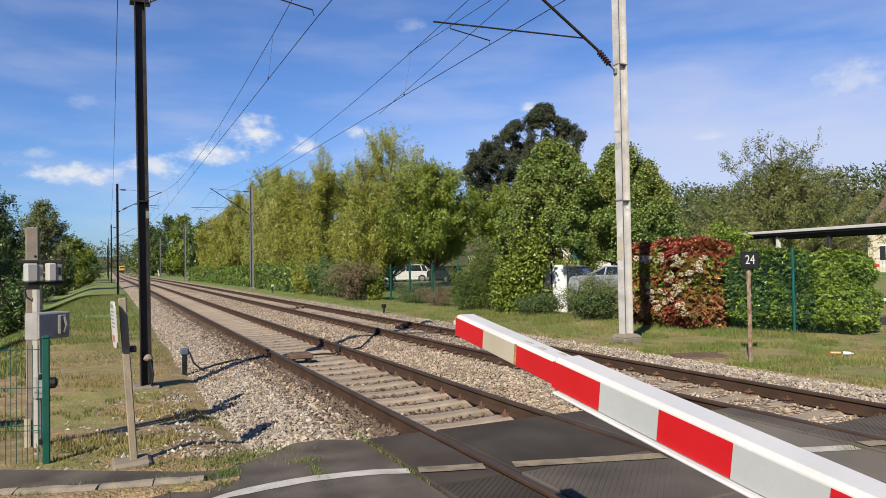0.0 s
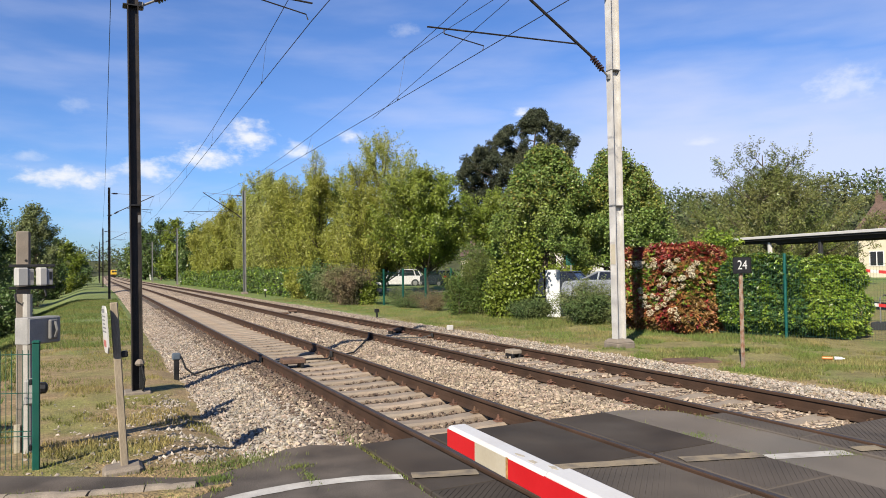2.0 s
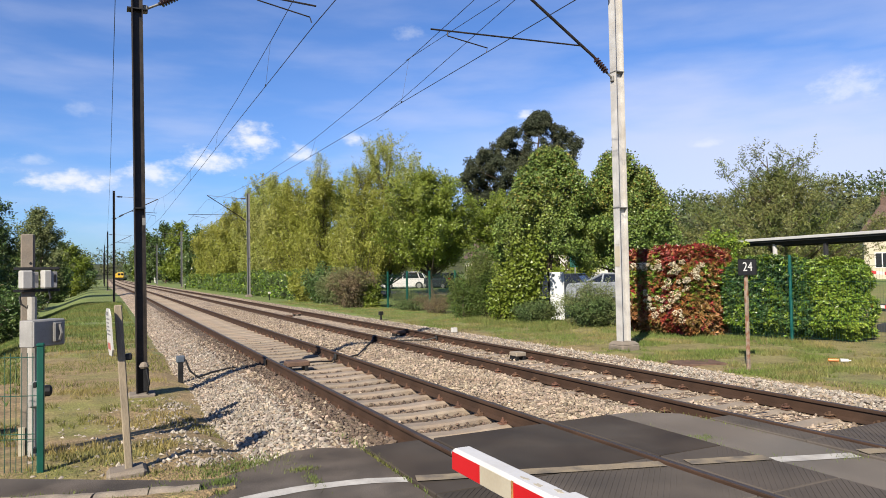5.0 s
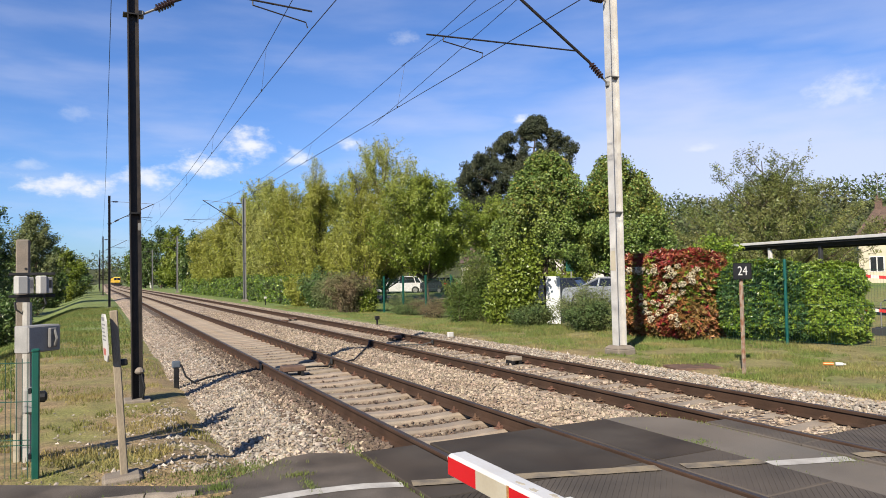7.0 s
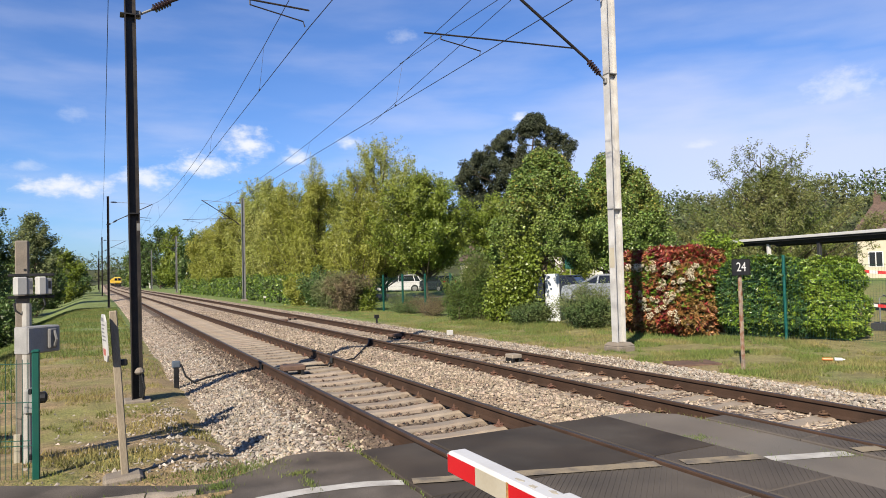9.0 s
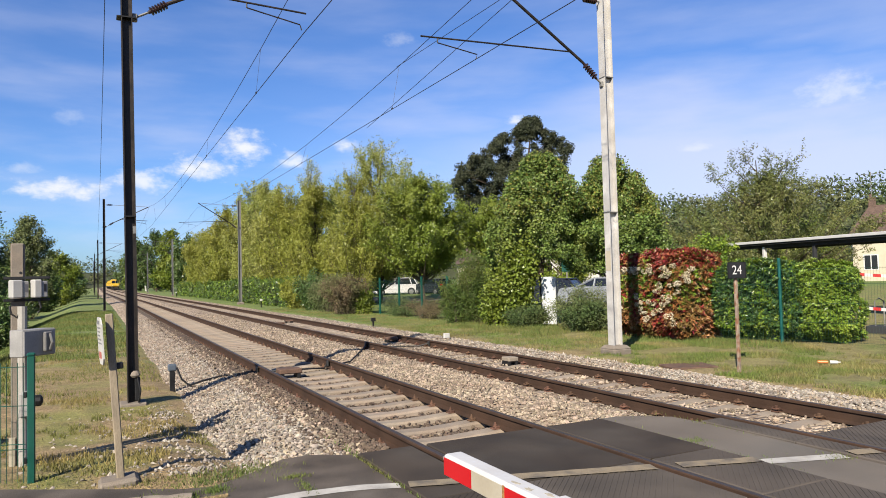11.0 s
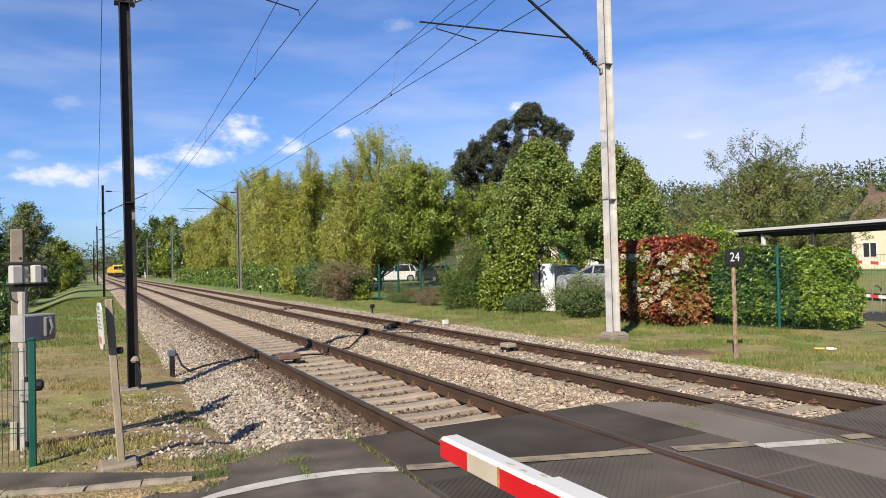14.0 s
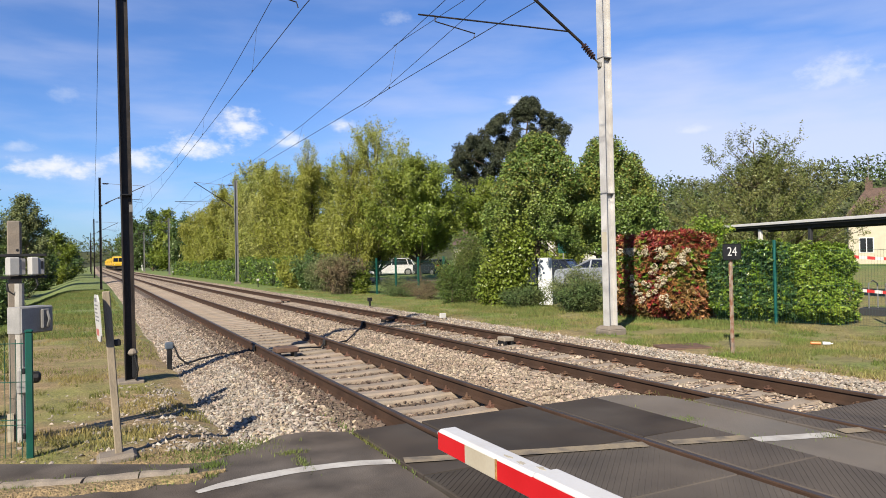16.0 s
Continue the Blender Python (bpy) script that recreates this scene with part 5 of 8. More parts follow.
def build_warning_sign():
    s = thing("warning_sign", "narrow white warning sign on a leaning grey timber post", "sign", (-0.13, 9.62, -0.17))
    s.matrix_basis = pose(-0.13, 9.62, -0.17, 0, -3.4, 0)
    bm = bmesh.new()
    box(bm, -0.034, 0.034, -0.035, 0.035, -0.3, 1.655, 0.008)
    part("post", bm, M["wood_grey"], s)
    bm = bmesh.new()
    box(bm, -0.19, 0.15, -0.15, 0.14, -0.1, 0.155, 0.03)
    part("footing", bm, M["concrete"], s, "rough concrete footing")
    # plate turned to the road users, seen nearly edge-on
    m = Matrix.Translation((-0.035, 0, 1.415)) @ Matrix.Rotation(radians(-83), 4, "Z")

    def plate(bm, w, h, t, y, c=0.06):
        pts = [(-w / 2 + c, -h / 2), (w / 2 - c, -h / 2), (w / 2, -h / 2 + c), (w / 2, h / 2 - c), (w / 2 - c, h / 2), (-w / 2 + c, h / 2), (-w / 2, h / 2 - c), (-w / 2, -h / 2 + c)]
        vs = [bm.verts.new(m @ Vector((x, y, z))) for x, z in pts]
        f = bm.faces.new(vs)
        r = bmesh.ops.extrude_face_region(bm, geom=[f])
        bmesh.ops.translate(bm, verts=[v for v in r["geom"] if isinstance(v, bmesh.types.BMVert)], vec=m.to_3x3() @ Vector((0, t, 0)))
        bmesh.ops.recalc_face_normals(bm, faces=bm.faces)
    bm = bmesh.new()
    plate(bm, 0.29, 0.43, 0.012, -0.055)
    b = part("plate", bm, M["sign_white"], s, "white plate with faded lettering")
    for z, h, mt in ((0.17, 0.035, "sign_faint"), (0.12, 0.014, "sign_faint"), (0.085, 0.014, "sign_faint"), (0.05, 0.014, "sign_faint"), (0.015, 0.014, "sign_faint"), (-0.02, 0.014, "sign_faint"), (-0.13, 0.06, "sign_red")):
        bm = bmesh.new()
        box(bm, -0.10, 0.10 - 0.05 * ((z * 100) % 3 > 1.5), -0.0575, -0.0555, z - h / 2, z + h / 2, m=m)
        part("lettering_bar", bm, M[mt], b)
    bm = bmesh.new()
    box(bm, 0.03, 0.09, -0.03, 0.03, 1.14, 1.2, 0.01)
    part("bolt", bm, M["dark_metal"], s)


build_warning_sign()


def build_bollard():
    b = thing("cable_stub", "short dark cable stub post with a blue-grey cap", "post", (0.92, 16.4, -0.22))
    bm = bmesh.new()
    box(bm, -0.045, 0.045, -0.045, 0.045, -0.1, 0.34, 0.01)
    part("post", bm, M["dark_metal"], b)
    bm = bmesh.new()
    box(bm, -0.075, 0.075, -0.06, 0.06, 0.34, 0.47, 0.02)
    part("cap", bm, M["blue_grey"], b)
    bm = bmesh.new()
    tube(bm, [(0.08, -0.02, 0.40), (0.16, -0.05, 0.18), (0.3, -0.05, 0.05), (0.55, 0.1, 0.10), (1.0, 0.35, 0.14), (1.4, 0.4, 0.09), (1.62, 0.45, 0.12)], 0.02, 6)
    part("cable", bm, M["black"], b, "thick black bond cable")


build_bollard()


def build_track_fittings():
    def bond(x, y, pts, name="rail_bond"):
        bm = bmesh.new()
        tube(bm, pts, 0.019, 6)
        box(bm, x - 0.075, x - 0.025, y - 0.05, y + 0.06, -0.11, 0.02, 0.015)
        single(name, bm, M["black"], "black bond cable clamped to the rail", "cable", group="rail bonds")
    bond(2.62, 16.85, [(2.56, 16.85, -0.06), (2.5, 16.8, -0.14), (2.3, 16.8, -0.1), (2.1, 16.85, -0.08)])
    bond(4.125, 16.95, [(4.06, 16.95, -0.05), (3.98, 16.9, -0.13), (3.7, 16.8, -0.1), (3.3, 16.75, -0.09), (2.8, 16.9, -0.1)])
    bond(6.21, 20.3, [(6.15, 20.3, -0.04), (6.0, 20.0, -0.09), (5.5, 18.9, -0.05), (5.1, 18.0, -0.03), (4.7, 17.3, -0.08), (4.2, 17.0, -0.1)])
    bond(7.71, 19.5, [(7.65, 19.5, -0.04), (7.4, 19.6, -0.1), (6.9, 19.9, -0.1), (6.3, 20.2, -0.1)])

    def track_box(x, y, lx, ly, h, label, legs=True):
        t = thing("track_box", label, "trackside box", (x, y, -0.13), group="track boxes")
        bm = bmesh.new()
        box(bm, -lx / 2, lx / 2, -ly / 2, ly / 2, h * 0.45, h, 0.015)
        part("cover", bm, M["rusty_plate"] if legs else M["kerb"], t)
        for sx in (-1, 1):
            bm = bmesh.new()
            box(bm, sx * lx * 0.36 - 0.03, sx * lx * 0.36 + 0.03, -ly / 2 + 0.01, ly / 2 - 0.01, -0.02, h * 0.46, 0.006)
            part("foot", bm, M["dark_metal"], t)
    track_box(3.02, 16.05, 0.44, 0.34, 0.17, "flat rust-brown box fixed between the rails")
    track_box(7.42, 15.0, 0.24, 0.3, 0.16, "weathered grey box fixed beside the rail", False)
    track_box(7.42, 21.6, 0.34, 0.3, 0.14, "flat rust-brown box fixed between the rails")
    track_box(7.35, 33.5, 0.34, 0.3, 0.12, "flat rust-brown box fixed between the rails")
    track_box(6.6, 32.0, 0.34, 0.3, 0.12, "flat rust-brown box fixed between the rails")
    # small marker posts beside the far track
    for x, y, h, mt, lb in ((8.75, 20.6, 0.1, "sign_white", "small white-capped marker post in the ballast"), (9.1, 27.5, 0.25, "dark_metal", "small dark marker post in the ballast"), (10.0, 52.0, 0.5, "sign_white", "small white marker post in the grass"), (9.4, 104.0, 0.6, "sign_white", "small white marker post in the grass")):
        p = thing("marker_post", lb, "post", (x, y, -0.12), group="marker posts")
        bm = bmesh.new()
        box(bm, -0.03, 0.03, -0.03, 0.03, -0.1, h, 0.008)
        part("stake", bm, M["dark_metal"], p)
        bm = bmesh.new()
        box(bm, -0.09, 0.09, -0.05, 0.05, h - 0.02, h + 0.12, 0.015)
        part("head", bm, M[mt], p)


build_track_fittings()


# ---- right verge ----
def build_km_sign():
    s = thing("distance_sign", "small black sign plate with white numerals on a rusty post", "sign", (9.74, 11.16, -0.08))
    bm = bmesh.new()
    box(bm, -0.027, 0.027, -0.025, 0.025, -0.3, 1.68, 0.006)
    part("post", bm, M["rust_post"], s)
    bm = bmesh.new()
    box(bm, -0.165, 0.165, -0.06, -0.03, 1.66, 1.945, 0.01)
    yaw = Matrix.Rotation(radians(-20), 4, "Z")
    bm.transform(yaw)
    pl = part("plate", bm, M["sign_black"], s)
    bm = bmesh.new()
    for a in ((-0.165, 0.165, 1.66, 1.672), (-0.165, 0.165, 1.933, 1.945), (-0.165, -0.153, 1.66, 1.945), (0.153, 0.165, 1.66, 1.945)):
        box(bm, a[0], a[1], -0.067, -0.059, a[2], a[3])
    bm.transform(yaw)
    part("rim", bm, M["dark_metal"], pl)
    cu = bpy.data.curves.new("numerals", "FONT")
    cu.body, cu.size, cu.extrude, cu.align_x, cu.align_y = "24", 0.225, 0.002, "CENTER", "CENTER"
    tmp = bpy.data.objects.new("numerals_source", cu)
    me = bpy.data.meshes.new_from_object(tmp)
    bpy.data.objects.remove(tmp)
    me.materials.append(M["text_white"])
    ob = new("numerals", me)
    ob.parent = pl
    ob.matrix_basis = yaw @ Matrix.Translation((0, -0.0645, 1.80)) @ Matrix.Rotation(radians(90), 4, "X") @ Matrix.Diagonal((0.82, 1, 1, 1))


build_km_sign()

bm = bmesh.new()
box(bm, -0.45, 0.45, -0.32, 0.32, -0.05, 0.03, 0.01)
single("manhole_cover", bm, M["rusty_plate"], "rusty rectangular cover lying in the grass", "cover", (9.75, 12.35, -0.09), -20)
o = thing("bottle", "discarded orange and white plastic bottle on the grass", "litter", (11.6, 10.8, -0.03), -48)
bm = bmesh.new()
lathe(bm, (-0.16, 0, 0.035), (1, 0, 0), [(0, 0.024), (0.01, 0.028), (0.17, 0.028)], 10)
part("body", bm, M["orange"], o)
bm = bmesh.new()
lathe(bm, (0.04, 0, 0.035), (1, 0, 0), [(0, 0.034), (0.12, 0.03), (0.14, 0.012), (0.17, 0.012)], 10)
part("neck", bm, M["tape_white"], o)


# ---- planting ----
def tree(name, label, x, y, h, blobs, n, size, mat, seed, trunk_r=0.16, lean=(0, 0), limbs=9, category="tree", group="", inner=0.35, extra=None, slim=0.6, wild=0.9, base=None):
    """A tree: tapered trunk with limbs reaching into the crown, crown of leaves in clumps. blobs in the tree's own space."""
    rng = np.random.default_rng(seed)
    z0 = ground_z(x, y) if base is None else base
    t = thing(name, label, category, (x, y, z0), group=group)
    bm = bmesh.new()
    pts = [Vector((0, 0, -0.2))]
    for i in range(1, 7):
        u = i / 6
        pts.append(Vector((lean[0] * u + 0.05 * rng.normal(), lean[1] * u + 0.05 * rng.normal(), h * 0.88 * u)))
    tube(bm, pts, [trunk_r * (1.25 if i == 0 else 1 - 0.85 * i / 6) for i in range(7)], 8)
    order = sorted(blobs, key=lambda b: -b[3] * b[4])[:limbs]
    for b in order:
        e = Vector(b[:3])
        zs = max(0.15 * h, min(e.z - 0.35 * max(abs(e.x), abs(e.y)) - 0.3, 0.8 * h))
        s = Vector((lean[0] * zs / h, lean[1] * zs / h, zs))
        mid = s.lerp(e, 0.5) + Vector((0, 0, -0.12 * (e - s).length + 0.1 * rng.normal()))
        r = trunk_r * 0.42
        tube(bm, [s, mid, e], [r, r * 0.6, r * 0.2], 6)
        for _ in range(3):
            q = e + Vector(rng.normal(size=3)) * b[3] * 0.45
            tube(bm, [mid.lerp(e, 0.6), q], [r * 0.35, r * 0.1], 5)
    part("trunk", bm, M["bark"], t)
    pos, out = shell(rng, blobs, n, inner)
    me = leaves("crown", pos, out, size, M[mat], rng, slim=slim, wild=wild)
    piece("crown", me, t)
    if extra:
        mat2, n2, size2, zmin = extra
        pos, out = shell(rng, blobs, n2 * 4, 0.85)
        keep = (pos[:, 2] > zmin)
        pos, out = pos[keep][:n2], out[keep][:n2]
        piece("young_growth", leaves("young_growth", pos, out, size2, M[mat2], rng, slim=slim), t)
    return t


def pear(x, y, h, r, seed, n=46000, start=0.32):
    rng = np.random.default_rng(seed)
    blobs = [(0, 0, h * 0.55, r * 0.5, r * 0.5, h * 0.2)]
    for i in range(150):
        u = rng.uniform(start + 0.02, 0.97)
        prof = r * min(1.0, (1.0 - u) / 0.55) ** 0.55 * min(1.0, 0.72 + (u - start) / 0.25)
        a = rng.uniform(0, 2 * math.pi)
        q = rng.uniform(0.18, 0.40)
        k = rng.uniform(0.45, 1.0) ** 0.5
        blobs.append((math.cos(a) * (prof - 0.2) * k, math.sin(a) * (prof - 0.2) * k, h * u - 0.1, q, q, q * 1.15))
    tree("pear_tree", "dense rounded ornamental pear tree with glossy green leaves", x, y, h, blobs, n, 0.092, "leaf_pear", seed, 0.15, limbs=8, group="pear trees",
         extra=("leaf_pear_young", 2600, 0.08, h * 0.62), slim=0.7)


pear(14.65, 24.1, 6.4, 2.65, 21, 52000)
pear(17.3, 23.4, 6.3, 2.1, 22)
pear(18.35, 23.3, 5.7, 1.5, 23, 26000)


def sprays(rng, r, ry, z0, z1, k, m, q, steep, upw, peak=0.42, full=0.62):
    """Limbs that rise from the trunk to the edge of an egg-shaped crown, and the leafy twigs along them (start and way of each)."""
    limbs, starts, ways = [], [], []
    for i in range(k):
        u = rng.uniform(0.03, 1.0)
        prof = math.sin(math.pi * min(1.0, (u / peak) * 0.5 if u < peak else 0.5 + 0.5 * (u - peak) / (1 - peak))) ** full
        a, d = rng.uniform(0, 2 * math.pi), rng.uniform(0.12, 1.0) ** 0.5 * rng.uniform(0.86, 1.1)
        tip = Vector((math.cos(a) * r * prof * d, math.sin(a) * ry * prof * d, z0 + (z1 - z0) * u))
        rad = math.hypot(tip.x, tip.y)
        root = Vector((0, 0, max(0.5 * z0, tip.z - rad * steep - 0.1 * (z1 - z0))))
        mid = root.lerp(tip, 0.55) + Vector((tip.x * 0.12, tip.y * 0.12, -0.05 * rad)) + Vector(rng.normal(size=3)) * 0.06 * r
        pts = [root.lerp(mid, v) * (1 - v) + mid.lerp(tip, v) * v for v in (0, 0.25, 0.5, 0.75, 1.0)]
        limbs.append(pts)
        for _ in range(m):
            v = rng.uniform(0.3, 1.0)
            c = root.lerp(mid, v) * (1 - v) + mid.lerp(tip, v) * v
            w = (tip - mid).normalized() * 0.5 + Vector((0, 0, upw)) + Vector(rng.normal(size=3)) * 0.55
            starts.append(tuple(c))
            ways.append(tuple(w.normalized() * q * rng.uniform(0.45, 1.25)))
    return limbs, np.array(starts), np.array(ways)


def along_twigs(rng, starts, ways, n, spread):
    """Leaf places along the twigs, with the way outwards."""
    ln = np.linalg.norm(ways, axis=1)
    k = rng.choice(len(starts), size=n, p=ln / ln.sum())
    u = rng.uniform(0, 1, size=(n, 1))
    pos = starts[k] + ways[k] * u + rng.normal(size=(n, 3)) * spread * (1.15 - 0.6 * u)
    mid = starts.mean(axis=0) * np.array([0, 0, 1.0])
    out = pos - mid
    out /= np.linalg.norm(out, axis=1, keepdims=True) + 1e-6
    return pos, out * 0.55


def airy(name, label, x, y, h, r, seed, mat, n, size, low=0.2, k=60, m=14, q=0.8, steep=1.1, upw=0.55, spread=0.10, group="", squash=1.0, trunk=0.16,
         category="tree", peak=0.42, full=0.62, slim=0.7, extra=None):
    """A tree in leafy sprays: trunk, rising limbs, and leaves along every twig."""
    rng = np.random.default_rng(seed)
    t = thing(name, label, category, (x, y, ground_z(x, y)), group=group)
    limbs, starts, ways = sprays(rng, r, r * squash, h * low, h * 0.95, k, m, q, steep, upw, peak, full)
    bm = bmesh.new()
    pts = [Vector((0.04 * i * rng.normal(), 0.04 * i * rng.normal(), -0.2 + i * h * 0.15)) for i in range(7)]
    tube(bm, pts, [trunk * (1.25 if i == 0 else 1 - 0.14 * i) for i in range(7)], 8)
    for p in limbs:
        w = trunk * 0.3
        tube(bm, p, [w, w * 0.75, w * 0.5, w * 0.3, w * 0.12], 5, False)
    part("trunk", bm, M["bark"], t)
    pos, out = along_twigs(rng, starts, ways, n, spread)
    piece("crown", leaves("crown", pos, out, size * 1.12, M[mat], rng, slim=slim, wild=0.7, far=True), t)
    if extra:
        mat2, n2, size2 = extra
        pos, out = along_twigs(rng, starts + ways * 0.8, ways * 0.5, n2, spread * 0.7)
        piece("young_growth", leaves("young_growth", pos, out, size2, M[mat2], rng, slim=slim), t)
    return t


ROW = "row of trees beside the line"
MAPLE = "broad fresh-green maple tree behind the fence"
LIME = "olive-green lime tree in young leaf"
airy("maple_tree", MAPLE, 17.0, 40, 7.7, 3.6, 31, "leaf_lime", 76000, 0.10, 0.36, 90, 18, 0.9, 0.7, 0.2, 0.14, ROW, full=0.42)
airy("maple_tree", MAPLE, 21.8, 38.8, 6.4, 2.6, 32, "leaf_lime", 36000, 0.105, 0.36, 60, 16, 0.8, 0.7, 0.15, 0.14, ROW, full=0.42)
airy("lime_tree", "tall yellow-green lime tree in young leaf", 17.8, 49, 11.5, 4.2, 33, "leaf_pop", 76000, 0.09, 0.14, 100, 17, 1.1, 1.3, 0.85, 0.12, ROW, peak=0.5, full=0.5, extra=("leaf_lime", 9000, 0.09))
airy("lime_tree", "tall yellow-green lime tree in young leaf", 15.4, 47.5, 9.2, 2.9, 34, "leaf_olive", 52000, 0.09, 0.06, 80, 16, 1.0, 1.2, 0.7, 0.12, ROW, full=0.5)
airy("lime_tree", LIME, 14.3, 53, 8.9, 3.0, 35, "leaf_olive", 50000, 0.10, 0.05, 80, 16, 1.0, 1.1, 0.6, 0.13, ROW, full=0.5)
airy("poplar_tree", "slim airy poplar with small young leaves", 17.8, 66, 13.3, 2.2, 36, "leaf_pop", 17000, 0.095, 0.15, 70, 14, 1.0, 1.8, 0.9, 0.17, ROW)
airy("lime_tree", LIME, 14.0, 60, 9.5, 3.2, 37, "leaf_olive", 46000, 0.11, 0.05, 80, 15, 1.1, 1.2, 0.8, 0.15, ROW, full=0.5)
airy("lime_tree", LIME, 14.2, 68, 11.1, 3.4, 38, "leaf_pop", 42000, 0.12, 0.05, 76, 15, 1.2, 1.3, 0.8, 0.16, ROW, full=0.5)
airy("lime_tree", LIME, 14.6, 77, 12.4, 3.6, 39, "leaf_pop", 38000, 0.13, 0.05, 76, 15, 1.3, 1.3, 0.8, 0.17, ROW, full=0.5)
for i, (x, y, h, r) in enumerate([(13.6, 86, 10.4, 4.0), (13.4, 95, 9.4, 4.0), (13.2, 104, 8.6, 3.6)]):
    airy("lime_tree", LIME, x, y, h, r, 40 + i, "leaf_olive", 32000, 0.155, 0.04, 70, 14, 1.2, 1.1, 0.6, 0.2, ROW, full=0.45)
for i, (x, y, h, r) in enumerate([(18, 84, 9.5, 4), (18, 100, 9, 4), (20.5, 69, 10.8, 3.0)]):
    airy("lime_tree", "green lime tree in the second row", x, y, h, r, 60 + i, "leaf_lime", 16000, 0.2, 0.08, 44, 14, 1.2, 1.0, 0.5, 0.16, ROW)
# darker wood further down the line, and the trees on the low side
for i, (x, y, h, r, mt) in enumerate([(14.5, 168, 13.5, 4.6, "leaf_lime"), (12.4, 182, 14.5, 5, "leaf_dark"), (10.2, 205, 14.0, 5, "leaf_dark"), (9.8, 225, 12, 5, "leaf_lime"), (17, 155, 11, 4.5, "leaf_dark"), (9.5, 255, 11, 5, "leaf_dark")]):
    airy("roadside_tree", "dark green tree in full leaf farther down the line", x, y, h, r, 70 + i, mt, 12000, 0.36, 0.05, 44, 12, 1.7, 0.9, 0.3, 0.3, "distant trees", full=0.5)
bt = thing("birch_tree", "leaning birch with a pale trunk before the dark wood", "tree", (10.9, 203, ground_z(10.9, 203)))
bm = bmesh.new()
tube(bm, [(0.5, 0, -0.2), (0.1, 0, 3.0), (-0.5, 0, 5.6), (-1.1, 0, 8.0)], [0.2, 0.17, 0.13, 0.06], 8)
tube(bm, [(0.9, 0, -0.2), (1.0, 0, 2.6), (1.5, 0, 4.6)], [0.14, 0.11, 0.05], 8)
part("trunk", bm, M["render_white"], bt, "pale bark")
twig_rng = np.random.default_rng(66)
pos, out = shell(twig_rng, [(-1.2, 0, 8.2, 1.0, 1.0, 0.9), (-0.4, 0, 6.9, 0.9, 0.9, 0.8), (1.6, 0, 5.0, 0.9, 0.9, 0.9)], 900, 0.2)
piece("crown", leaves("crown", pos, out, 0.3, M["leaf_olive"], twig_rng), bt)
LEFT = "trees below the embankment"
for i, (x, y, h, r, mt, n, s) in enumerate([(-7.6, 56, 8.6, 2.9, "leaf_dark", 30000, 0.13), (-10.5, 50, 8.8, 3.2, "leaf_lime", 24000, 0.13), (-5.9, 79, 9.9, 2.7, "leaf_grey", 26000, 0.15), (-9.5, 80, 9.4, 3.3, "leaf_dark", 16000, 0.18),
                                               (-5.0, 118, 7.6, 3.4, "leaf_lime", 14000, 0.22), (-6.5, 100, 5.2, 2.6, "leaf_dark", 14000, 0.2), (-4.6, 140, 6.5, 3.2, "leaf_dark", 12000, 0.26), (-8, 150, 10, 4.5, "leaf_dark", 12000, 0.3), (-14, 70, 9, 4, "leaf_dark", 14000, 0.2)]):
    airy("embankment_tree", "leafy green tree growing below the embankment", x, y, h, r, 80 + i, mt, n, s, 0.06, 56, 15, 0.9, 0.9, 0.35, 0.12 + 0.001 * y, LEFT, full=0.5)


